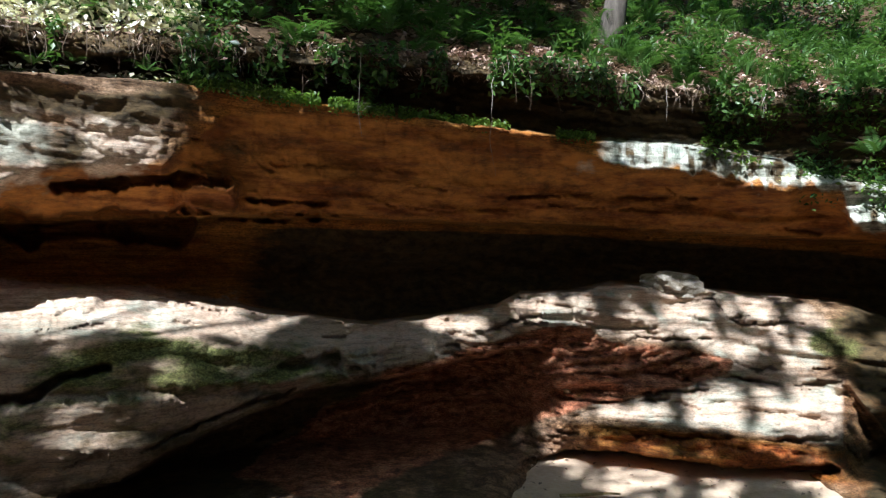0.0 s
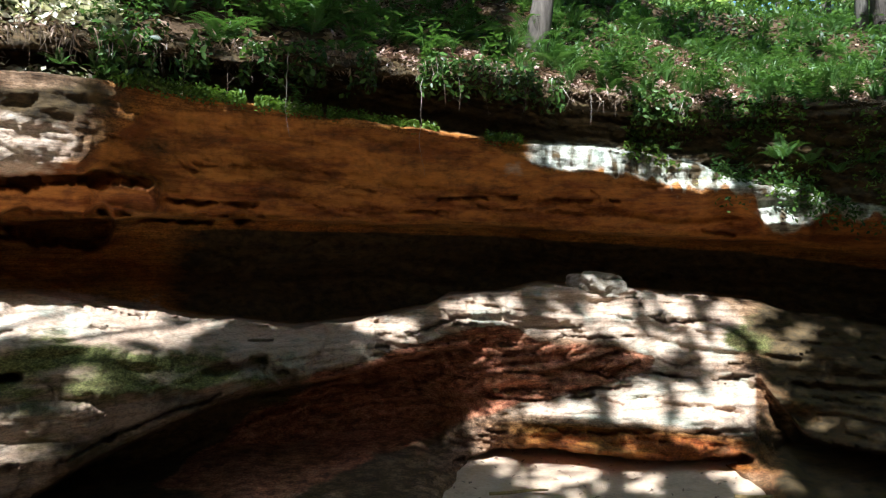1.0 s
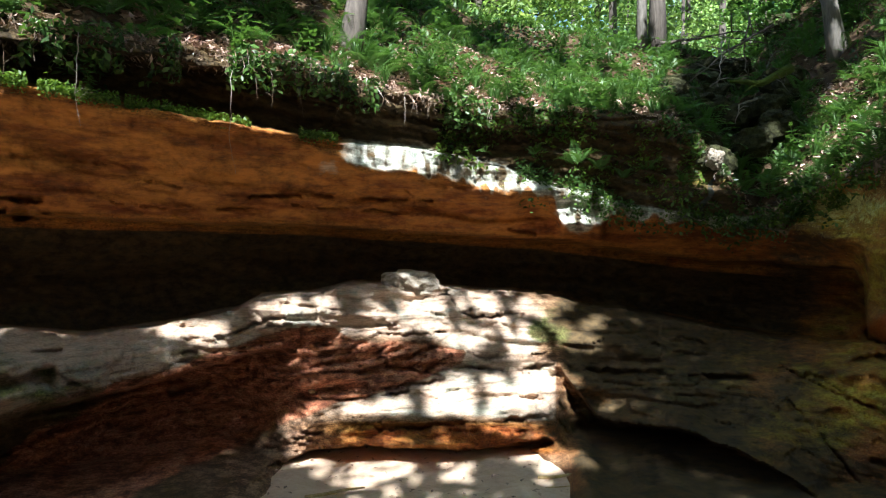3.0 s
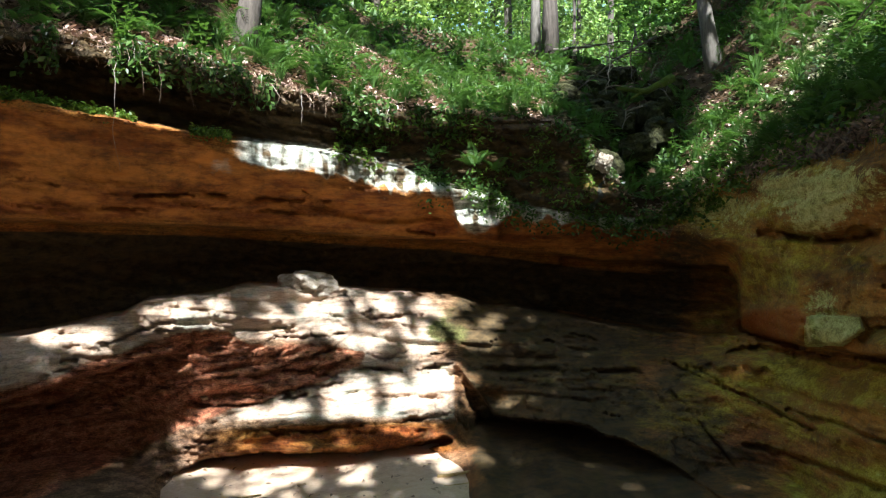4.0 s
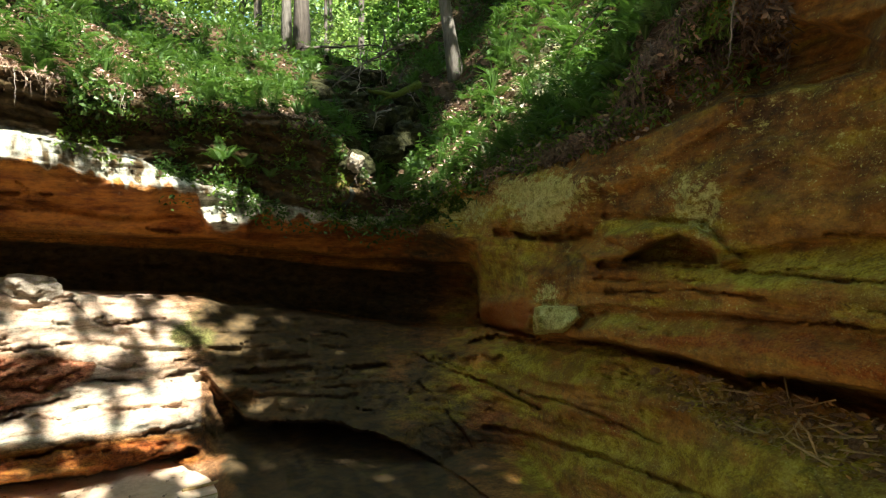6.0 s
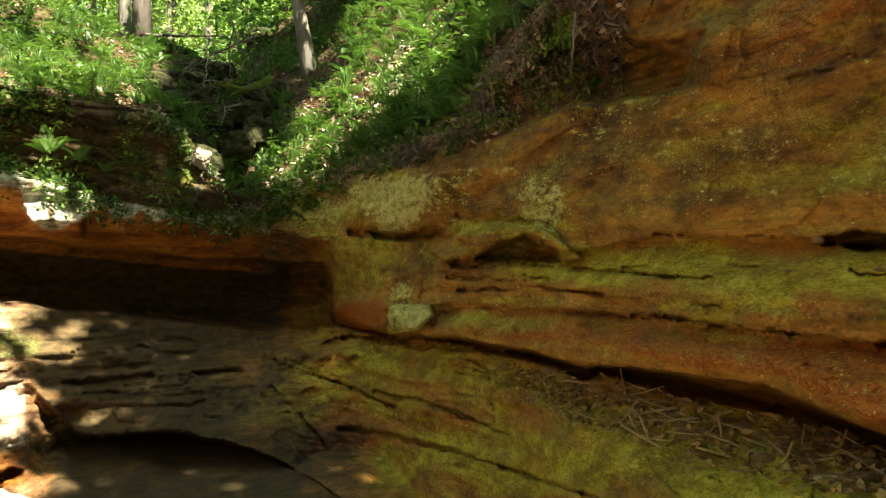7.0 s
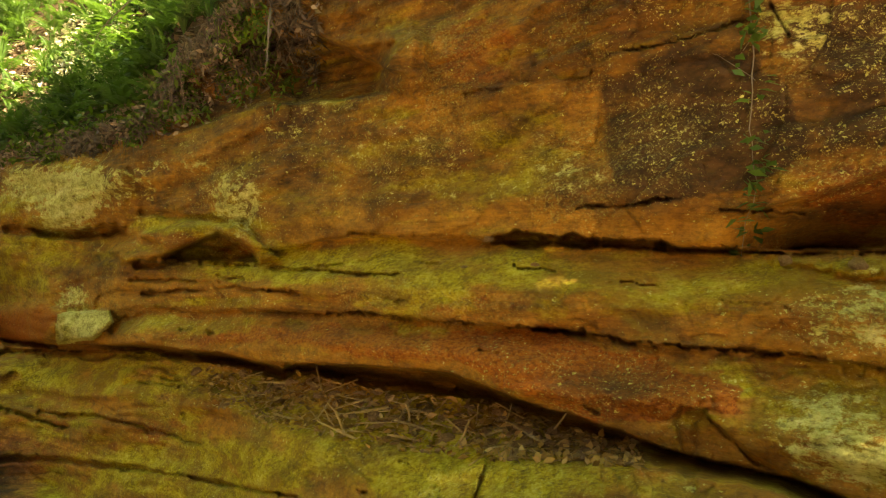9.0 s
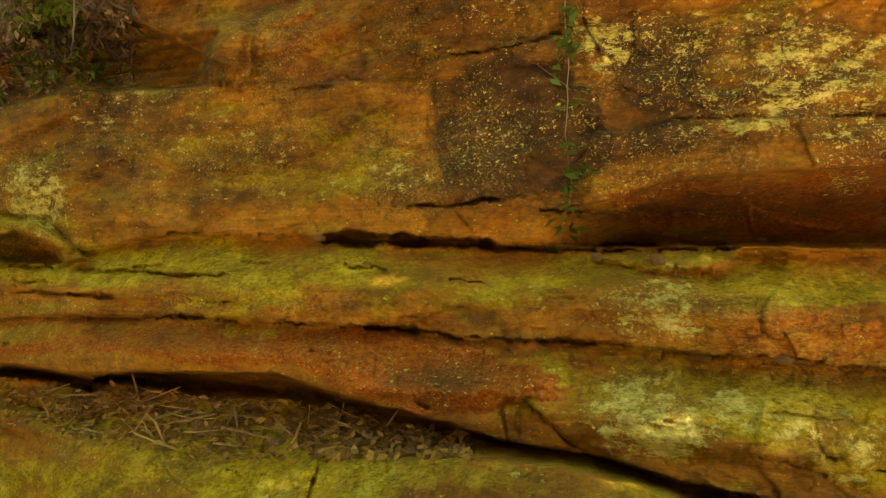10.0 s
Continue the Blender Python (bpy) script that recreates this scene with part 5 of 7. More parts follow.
for i in range(16):
    az, d = rg.uniform(6, 54), rg.uniform(34, 55)
    tree("tree", one_hill(az, d), rg.uniform(9, 15), rg.uniform(0.1, 0.16), BARK, CANOPY, rg.uniform(4, 5.5), 4200, 0.22, seed=i + 90,
         label="distant sunlit forest tree with pale green leaves", crown_low=0.05)

for i in range(12):
    az, d = rg.uniform(43.5, 56), rg.uniform(5.2, 11)
    tree("shrub", one_hill(az, d), rg.uniform(1.4, 2.4), 0.03, BARK, DEEP, rg.uniform(1.1, 1.6), 1500, 0.09, seed=i + 140,
         label="dark green understory shrub above the shaded gully", crown_low=0.15, group="understory shrubs")

# ---- unseen trees added behind the lookout, their crowns cut to break the sunlight into patches ----
# gaps in the crowns: bearing, rise and half widths of the patch of sun that each lets through
GAPS = [
    (-12.93, 0.211, 4.86, 0.0124),
    (-32.1, 0.113, 3.05, 0.054),
    (-25.45, 0.131, 1.97, 0.0446),
    (-27.69, 0.099, 0.65, 0.007),
    (-22.58, 0.123, 1.9, 0.025),
    (-30.19, 0.269, 6.14, 0.055),
    (-26.98, 0.22, 7.3, 0.0227),
    (-8.51, 0.199, 4.06, 0.011),
    (5.37, 0.174, 4.27, 0.0143),
    (17.43, 0.134, 4.25, 0.0228),
    (24.22, 0.104, 3.15, 0.0291),
    (31.04, 0.069, 1.49, 0.0342),
    (-27.85, -0.081, 13.42, 0.0367),
    (-20.24, -0.099, 6.25, 0.0315),
    (-12.68, -0.106, 3.97, 0.0078),
    (-7.35, -0.129, 2.71, 0.0048),
    (-15.26, -0.118, 2.15, 0.0054),
    (-0.1, -0.102, 3.2, 0.0127)]
GAPS += [
    (2.88, -0.117, 1.82, 0.0143),
    (8.06, -0.081, 1.87, 0.019),
    (10.95, -0.085, 1.4, 0.0203),
    (17.98, -0.037, 2.12, 0.0121),
    (15.51, -0.108, 2.52, 0.0307),
    (18, -0.075, 1.24, 0.0197),
    (20.07, -0.104, 1.44, 0.0224),
    (23.59, -0.071, 2.08, 0.0131),
    (27.32, -0.072, 1.42, 0.0113),
    (29.78, -0.069, 1.43, 0.0083),
    (22.47, -0.127, 2.68, 0.0191),
    (27.72, -0.135, 1.76, 0.0268),
    (20.94, -0.189, 2.16, 0.0253),
    (20.96, -0.222, 2.36, 0.0178),
    (25.2, -0.189, 1.47, 0.0217),
    (27.78, -0.209, 1.58, 0.0184),
    (27.75, -0.174, 1.41, 0.0113),
    (12.6, -0.228, 1.47, 0.0109)]
GAPS += [
    (16.66, -0.219, 1.74, 0.0184),
    (24.47, -0.223, 1.49, 0.0102),
    (11.56, -0.298, 2.61, 0.0266),
    (16.09, -0.307, 4.53, 0.046),
    (22.21, -0.306, 3.07, 0.0339),
    (27.84, -0.291, 2.3, 0.0324),
    (-1.88, -0.16, 3.2, 0.008),
    (-5.97, -0.172, 0.82, 0.0143),
    (-26.3, -0.235, 1.87, 0.0258),
    (-29.5, -0.25, 2.85, 0.0181),
    (-19.77, -0.193, 2.05, 0.018),
    (31.22, 0.058, 1.59, 0.0234),
    (41.8, 0.128, 1.19, 0.0175),
    (48.88, 0.163, 1.8, 0.0206),
    (47.51, 0.115, 1.18, 0.0159)]
GAPS += [(30.6, -0.115, 1.6, 0.020), (32.2, -0.098, 1.1, 0.012), (30.4, -0.190, 1.2, 0.018), (30.8, -0.285, 1.2, 0.012), (33.6, -0.215, 0.5, 0.012)]
# spots within those gaps where leaves are left in, to keep them shaded
KEPT_SHADED = [
    (19.78, -0.258, 12.14, 0.0352),
    (-28.17, 0.118, 1.59, 0.0211),
    (11.24, -0.17, 10.86, 0.0469),
    (5.48, -0.241, 5.81, 0.0477),
    (4.17, -0.305, 4.96, 0.0351),
    (23.66, -0.161, 2.26, 0.0059),
    (4.68, -0.094, 1.09, 0.0477),
    (12.4, -0.091, 0.87, 0.0468),
    (18.74, -0.23, 0.9, 0.0453),
    (23.52, -0.236, 0.84, 0.0438),
    (-3.74, -0.12, 2.74, 0.0159),
    (9.87, -0.116, 3.07, 0.0094),
    (16.34, -0.076, 0.83, 0.0336),
    (21.84, -0.073, 1.02, 0.0444),
    (25.85, -0.069, 0.96, 0.0359),
    (14.22, -0.089, 2.54, 0.0061),
    (20.5, -0.145, 2.76, 0.0104),
    (28.41, -0.099, 1.74, 0.014)]
KEPT_SHADED += [
    (25.89, -0.116, 1.1, 0.01),
    (21.66, -0.091, 0.94, 0.0148)]
BANK_GAPS = [
    (58.59, 0.265, 2.52, 0.0246),
    (53.37, 0.215, 2.2, 0.0314),
    (49.78, 0.166, 1.62, 0.0206),
    (47.96, 0.115, 1.36, 0.0199),
    (29.5, 0.218, 3.95, 0.0264),
    (26.94, 0.258, 2.57, 0.0307),
    (20.06, 0.284, 2.36, 0.0368),
    (36.59, 0.242, 1.99, 0.035),
    (13.81, 0.269, 1.62, 0.0279),
    (16.3, 0.247, 1.47, 0.0143),
    (23.63, 0.215, 2.05, 0.0188),
    (-30.19, 0.279, 6.14, 0.055),
    (-24.06, 0.3, 3.52, 0.0291),
    (-6.81, 0.331, 1.8, 0.0158),
    (13.48, 0.298, 1.29, 0.0388),
    (6.43, 0.263, 2.25, 0.0127),
    (17.33, 0.255, 2.47, 0.0229),
    (57.32, 0.313, 4.21, 0.0232)]
BANK_GAPS += [(57.90, 0.262, 4.20, 0.045), (50.88, 0.194, 1.60, 0.020), (50.43, 0.140, 1.50, 0.020), (47.30, 0.119, 1.50, 0.020), (38.32, 0.236, 2.00, 0.020)]
BANK_GAPS += [(21.36, 0.295, 1.20, 0.030), (22.46, 0.249, 1.50, 0.020), (29.43, 0.209, 2.50, 0.014), (35.83, 0.221, 1.20, 0.030), (13.33, 0.261, 1.20, 0.020), (9.78, 0.251, 1.50, 0.012)]
BANK_GAPS += [
    (33.01, 0.303, 4.04, 0.0394),
    (29.51, 0.323, 4.4, 0.0311),
    (38.86, 0.307, 1.37, 0.0398)]
across = Vector((0, 0, 1)).cross(sun_dir).normalized()
upward = sun_dir.cross(across)
CELL, HALF = 0.06, 17.0
NC = int(2 * HALF / CELL)


def sun_cell(x, y, z):
    u = x * across.x + y * across.y + z * across.z
    v = x * upward.x + y * upward.y + z * upward.z
    return np.clip(((u + HALF) / CELL).astype(int), 0, NC - 1), np.clip(((v + HALF) / CELL).astype(int), 0, NC - 1)


def spread(g, k):
    for _ in range(k):
        h = g.copy()
        h[1:] |= g[:-1]
        h[:-1] |= g[1:]
        h[:, 1:] |= g[:, :-1]
        h[:, :-1] |= g[:, 1:]
        g = h
    return g


gap_map, rock_map = np.zeros((NC, NC), bool), np.zeros((NC, NC), bool)
flr = (FR > 4.5) & (FA < 60)
all_a = np.concatenate([GA[inside], FA[flr]])
all_x, all_y = np.concatenate([GX[inside], fx[flr]]), np.concatenate([GY[inside], fy[flr]])
all_z = np.concatenate([GZ[inside], floor_height(fx, fy)[flr]])
all_t = (all_z - EYE) / np.hypot(all_x, all_y)
view = (all_a > -40) & (all_a < 135)
cu, cv = sun_cell(all_x[view], all_y[view], all_z[view])
rock_map[cu, cv] = True
rag = 0.10 + 0.5 * fbm(all_a * 0.9, all_t * 50, all_a * 0, 3, 501) + 0.4 * fbm(all_a * 1.6 + all_t * 60, all_t * 110 - all_a, all_a * 0, 2, 504)
lit = np.zeros(len(all_a), bool)
for a0, t0, wa, wt in GAPS:
    lit |= np.sqrt(((all_a - a0) / wa) ** 2 + ((all_t - t0) / wt) ** 2) + rag < 0.82
for a0, t0, wa, wt in KEPT_SHADED:
    lit &= np.sqrt(((all_a - a0) / wa) ** 2 + ((all_t - t0) / wt) ** 2) + 0.3 * rag > 1.0
cu, cv = sun_cell(all_x[lit], all_y[lit], all_z[lit])
gap_map[cu, cv] = True
foot_dark = np.hypot((all_a + 1.5) / 5.5, (all_t + 0.30) / 0.045) < 1
cu, cv = sun_cell(all_x[foot_dark], all_y[foot_dark], all_z[foot_dark])
gap_map[cu, cv] = False
# the bank above the cliffs: sunlit in blotches, the gully in shade
bank_map = np.zeros((NC, NC), bool)
near = (HD < 14) & (HA > -38) & (HA < 75)
cu, cv = sun_cell(hx[near], hy[near], hz[near])
bank_map[cu, cv] = True
bank_map = spread(bank_map, 4) & ~rock_map
ba_, bt_ = HA[near], (hz[near] - EYE) / np.hypot(hx[near], hy[near])
rag = 0.3 * fbm(ba_ * 0.6, bt_ * 40, ba_ * 0, 3, 502)
lit = np.zeros(len(ba_), bool)
for a0, t0, wa, wt in BANK_GAPS:
    lit |= np.sqrt(((ba_ - a0) / wa) ** 2 + ((bt_ - t0) / wt) ** 2) + rag < 1.0
bank_lit = np.zeros((NC, NC), bool)
bank_lit[cu[lit], cv[lit]] = True
bank_lit = spread(bank_lit, 3)
gully = np.zeros((NC, NC), bool)
dim = ((ba_ > 39.5) & (ba_ < 61) & (bt_ < 0.33)) | ((ba_ > 42) & (ba_ < 54)) | ((ba_ > -22) & (ba_ < 17))
gully[cu[dim], cv[dim]] = True
gully = spread(gully, 3)
core = (ba_ > 39) & (ba_ < 47.5) & (bt_ > 0.13)
deep_shade = np.zeros((NC, NC), bool)
deep_shade[cu[core], cv[core]] = True
deep_shade = spread(deep_shade, 3)
gap_map |= bank_lit & ~deep_shade
glint = ahead(41.9, 0.129, 10.6)
cu, cv = sun_cell(np.array([glint.x]), np.array([glint.y]), np.array([glint.z + 0.1]))
gap_map[cu[0] - 4:cu[0] + 5, cv[0] - 4:cv[0] + 5] = True
rock_map = spread(rock_map, 8)
# added trunks out of view; the slim ones stand where they throw trunk shadows
TRUNKS = [(-9.5, -3.5, 0.26), (-4.5, -6.5, 0.2), (1.2, -6.0, 0.24), (-8.0, -10.0, 0.26), (6.0, -7.5, 0.26), (-1.5, -11.5, 0.26),
          (-4.0, -2.0, 0.11), (-2.96, -2.15, 0.08), (-2.4, -3.0, 0.07), (-1.7, -3.1, 0.06), (-6.2, -2.6, 0.1)]
nl = 390000
lu, lv, lz = rg.uniform(-13, 13, nl), rg.uniform(-13, 16, nl), rg.uniform(11, 16, nl)
ls = (lz - lv * upward.z - lu * across.z) / sun_dir.z
lp = lu[:, None] * np.array(across) + lv[:, None] * np.array(upward) + ls[:, None] * np.array(sun_dir)
keep = np.ones(nl, bool)
for du, dv in ((0, 0), (0.06, 0), (-0.06, 0), (0, 0.06), (0, -0.06)):
    iu, iv = np.clip(((lu + du + HALF) / CELL).astype(int), 0, NC - 1), np.clip(((lv + dv + HALF) / CELL).astype(int), 0, NC - 1)
    keep &= ~gap_map[iu, iv]
iu, iv = ((lu + HALF) / CELL).astype(int), ((lv + HALF) / CELL).astype(int)
open_sky, bank = ~rock_map[iu, iv] & ~bank_map[iu, iv], bank_map[iu, iv] & ~gully[iu, iv]
blotch = fbm(lu * 0.9, lv * 0.9, lu * 0, 3, 503)
fleck = fbm(lu * 2.4, lv * 2.4, lu * 0, 3, 505)
shady = bank_map[iu, iv] & gully[iu, iv]
keep &= ~(open_sky & (blotch > -0.12)) & ~(bank & (fleck > 0.10)) & ~(shady & (fleck > 0.68) & ~deep_shade[iu, iv])
lp = lp[keep]
owner = np.argmin(np.stack([np.hypot(lp[:, 0] - a, lp[:, 1] - b) for a, b, _ in TRUNKS], 1), 1)
for i, (tx, ty, tr) in enumerate(TRUNKS):
    root = new("tree")
    root.location = (tx, ty, 0.0)
    tagged(root, "tall broadleaf tree added out of view, its dense crown cut to dapple the glen", "tree", "forest trees")
    mine = lp[owner == i] - np.array((tx, ty, 0.0))
    bm = bmesh.new()
    tube(bm, [Vector((0.05 * math.sin(k * 1.3 + i), 0.05 * math.cos(k + i), -0.4 + k * 1.6)) for k in range(10)], [tr * (1 - 0.07 * k) for k in range(10)], 12)
    part("trunk", bm, BARK, root)
    for k in range(8 if tr > 0.15 else 3):
        if not len(mine):
            break
        tip = Vector(mine[int(rg.integers(len(mine)))])
        if math.hypot(tip.x, tip.y) > 5:
            continue
        bm = bmesh.new()
        foot_ = Vector((0, 0, 9.0 + 0.5 * k))
        tube(bm, [foot_, foot_.lerp(tip, 0.5) + Vector((0, 0, 0.3)), tip], [0.35 * tr, 0.22 * tr, 0.08 * tr], 6)
        part("limb", bm, BARK, root)
    if len(mine):
        tagged(leaves("crown", mine, np.full(len(mine), 0.172), CANOPY, 0.3, 60 + i, root), kind="stuff")

# ---- undergrowth, litter and moss ----
na = 84000
pa, pd = rg.uniform(-38, 76, na), rg.uniform(0, 1, na) ** 1.5 * 16
px, py, pz = hill(pa, pd)
thick = fbm(px * 0.8, py * 0.8, px * 0, 3, 601)
ok = thick > 0.28 - 0.62 * smooth(1.6, 4.8, pd) + 0.45 * (1 - smooth(0.4, 1.6, pd))
ok &= ~((pa > 38.6) & (pa < 46.5 - 0.3 * pd) & (pd < 6))
px, py, pz, th = px[ok], py[ok], pz[ok], thick[ok]
cl = np.stack([px, py, pz + rg.uniform(0.0, 1.0, len(px)) ** 1.5 * (0.12 + 0.35 * np.clip(th, 0, 1))], 1)
tagged(leaves("undergrowth", cl, 0.02 + 0.0034 * np.hypot(px, py), LEAF, 0.6, 3), "dense green herbs and seedlings on the slope", "undergrowth", kind="stuff")
na = 26000
pa, pd = rg.uniform(43, 74, na), rg.uniform(0, 1, na) ** 1.3 * 9
px, py, pz = hill(pa, pd)
th = fbm(px * 1.1, py * 1.1, px * 0, 3, 605)
ok = (th > 0.05) & (pd > rg.uniform(0, 1.6, na)) & ~((pa < 46.5 - 0.3 * pd) & (pd < 6))
cl = np.stack([px, py, pz + rg.uniform(0.0, 1.0, na) * (0.12 + 0.4 * np.clip(th, 0, 1))], 1)[ok]
tagged(leaves("undergrowth", cl, np.full(len(cl), 0.042), FERN, 0.6, 33), "ferns, grass and seedlings covering the steep bank", "undergrowth", kind="stuff")
na = 26000
pa, pd = rg.uniform(-38, 100, na), rg.uniform(0, 1, na) ** 1.2 * 14
px, py, pz = hill(pa, pd)
cl = np.stack([px, py, pz + rg.uniform(0.005, 0.05, na)], 1)
tagged(leaves("leaf_litter", cl, np.full(na, 0.06), LITTER, 1.5, 4), "brown fallen leaves and twigs on the slope", "leaf litter", kind="stuff")


def ledge_points(n, az0, az1, drop, thick_, seed, line=LIP, back=0.35):
    """Scatter along a ledge's lip."""
    g = np.random.default_rng(seed)
    a = g.uniform(az0, az1, n)
    r = FACE(a) + g.uniform(-0.10, back, n)
    x, y, _ = place(a, a * 0, r)
    z = EYE + line(a) * FACE(a) + g.normal(size=n) * thick_ - drop * g.uniform(0, 1, n) ** 2 + 0.04
    return np.stack([x, y, z], 1), a


pts, a = ledge_points(22000, -34, 12, 0.06, 0.026, 11)
ok = (fbm(a * 0.5, a * 0, a * 0, 3, 611) > -0.6 + 0.8 * smooth(-4, 8, a)) & (np.hypot(pts[:, 0], pts[:, 1]) > FACE(a) + 0.14 * (1 - smooth(-21, -17, a)) - 0.2 * smooth(-21, -17, a))
tagged(leaves("moss", pts[ok], np.full(int(ok.sum()), 0.026), MOSS, 0.7, 5), "bright green moss and small leaves along the ledge", "moss", kind="stuff")
pts, a = ledge_points(6200, 24, 50, 0.22, 0.10, 12)
ok = fbm(a * 0.4, a * 0, pts[:, 2] * 1.2, 3, 615) > -0.05
pts = pts[ok]
tagged(leaves("moss", pts, np.full(len(pts), 0.045), LEAF, 0.7, 6), "wet green moss and cress on the waterfall ledge", "moss", kind="stuff")
n = 5200
az = rg.uniform(20, 52, n)
lo, hi = LIP(az) - 0.01, RIM(az)
te = lo + (hi - lo) * rg.uniform(0, 1, n)
ok = fbm(az * 0.6, te * 30, az * 0, 3, 617) > 0.02
pts = np.array([at_rock(a_, t_) for a_, t_ in zip(az[ok], te[ok])]) * np.array((0.992, 0.992, 1)) + rg.normal(size=(int(ok.sum()), 3)) * 0.02
tagged(leaves("moss", pts, np.full(len(pts), 0.045), MOSS, 0.6, 37), "dark green moss and liverwort on the wet dark rock", "moss", kind="stuff")
pts, a = ledge_points(1600, 46, 64, 0.12, 0.10, 13, RIM)
tagged(leaves("moss", pts, np.full(len(pts), 0.06), MOSS, 0.7, 7), "moss and seedlings hanging over the cliff rim", "moss", kind="stuff")

pts, a = ledge_points(10000, -37, 44, 0.30, 0.05, 14, RIM, 0.25)
ok = fbm(a * 0.35, a * 0, pts[:, 2] * 0.5, 3, 613) > -0.1
tagged(leaves("hanging_leaves", pts[ok], np.full(int(ok.sum()), 0.05), LEAF, 0.2, 15), "leafy seedlings hanging over the dark rim of the cliff", "undergrowth", kind="stuff")
pts, a = ledge_points(7000, -37, 62, 0.12, 0.04, 16, RIM, 0.5)
tagged(leaves("leaf_litter", pts, np.full(len(pts), 0.022), LITTER, 0.5, 17, None, 3.0), "brown twigs, rootlets and leaves along the crumbling rim", "leaf litter", kind="stuff")



def rootlets(n, az0, az1, line, long_, seed, label):
    """A fringe of thin roots and dead stems hanging from a rim."""
    g = np.random.default_rng(seed)
    a = g.uniform(az0, az1, n)
    a = a[fbm(a * 0.7, a * 0, a * 0, 3, seed) > -0.15]
    n = len(a)
    f = FACE(a) - g.uniform(0.0, 0.12, n)
    x, y, _ = place(a, a * 0, f)
    top = np.stack([x, y, EYE + line(a) * f + g.uniform(-0.05, 0.1, n)], 1)
    ln = long_ * g.uniform(0.25, 1.0, n) ** 1.5
    bend = g.normal(size=(n, 3)) * 0.18 * ln[:, None]
    mid_p = top + bend - np.array((0, 0, 0.55)) * ln[:, None]
    end = top + bend * 0.4 + g.normal(size=(n, 3)) * 0.12 * ln[:, None] - np.array((0, 0, 1.0)) * ln[:, None]
    s = np.stack([np.cos(np.radians(a)), -np.sin(np.radians(a)), a * 0], 1) * g.uniform(0.0015, 0.004, n)[:, None]
    v = np.stack([top - s, top + s, mid_p - s * 0.7, mid_p + s * 0.7, end], 1).reshape(-1, 3)
    k = np.arange(n)[:, None] * 5
    tri = np.concatenate([k + np.array([0, 1, 3]), k + np.array([0, 3, 2]), k + np.array([2, 3, 4])], 1).reshape(-1, 3)
    tagged(mesh_object("rootlets", v, tri, ROOT), label, "roots", kind="stuff")


rootlets(420, -36, 46, RIM, 0.3, 71, "fringe of thin brown rootlets under the crumbling rim")
rootlets(320, 54, 72, RIM, 0.45, 72, "curtain of dark roots and dead stems over the cliff rim")

na = 20000
pa, pd = rg.uniform(-4, 62, na), rg.uniform(0, 1, na) ** 1.3 * 2.6
px, py, pz = hill(pa, pd)
ok = (fbm(px * 0.9, py * 0.9, px * 0, 3, 621) > -0.15) & ~((pa > 38.6) & (pa < 46))
cl = np.stack([px, py, pz + rg.uniform(0.01, 0.07, na)], 1)[ok]
tagged(leaves("leaf_litter", cl, np.full(len(cl), 0.05), PINK, 1.0, 38), "pinkish brown fallen leaves in drifts above the rim", "leaf litter", kind="stuff")
na = 1700
pa, pd = 57.8 + 1.7 * rg.normal(size=na), np.abs(1.75 + 0.45 * rg.normal(size=na))
px, py, pz = hill(pa, pd)
cl = np.stack([px, py, pz + rg.uniform(0.03, 0.16, na)], 1)
tagged(leaves("leaf_litter", cl, np.full(na, 0.05), SUNLIT_PALE, 1.0, 39), "pale dry leaves on a bare sunlit patch of the bank", "leaf litter", kind="stuff")
# pale litter and dry leaves, coloured near white for the sun that reaches the near end of the bank
na = 9500
pa, pd = -38 + 19 * rg.uniform(0, 1, na) ** 1.3, rg.uniform(0, 1, na) ** 1.4 * 3.0
px, py, pz = hill(pa, pd)
cl = np.stack([px, py, pz + rg.uniform(0.02, 0.42, na) * (0.5 + 0.5 * fbm(px * 2, py * 2, px * 0, 2, 620))], 1)
tagged(leaves("leaf_litter", cl, np.full(na, 0.06), SUNLIT_PALE, 0.8, 34), "dry pale leaves and stems, whitened in colour for full sun", "leaf litter", kind="stuff")
pts, a = ledge_points(1500, -38, -14, 0.03, 0.04, 35, LIP, 0.5)
pts = pts[np.hypot(pts[:, 0], pts[:, 1]) > FACE(a) + 0.05]
tagged(leaves("leaf_litter", pts, np.full(len(pts), 0.045), SUNLIT_PALE, 0.7, 36), "dry pale leaves along the sunlit ledge", "leaf litter", kind="stuff")


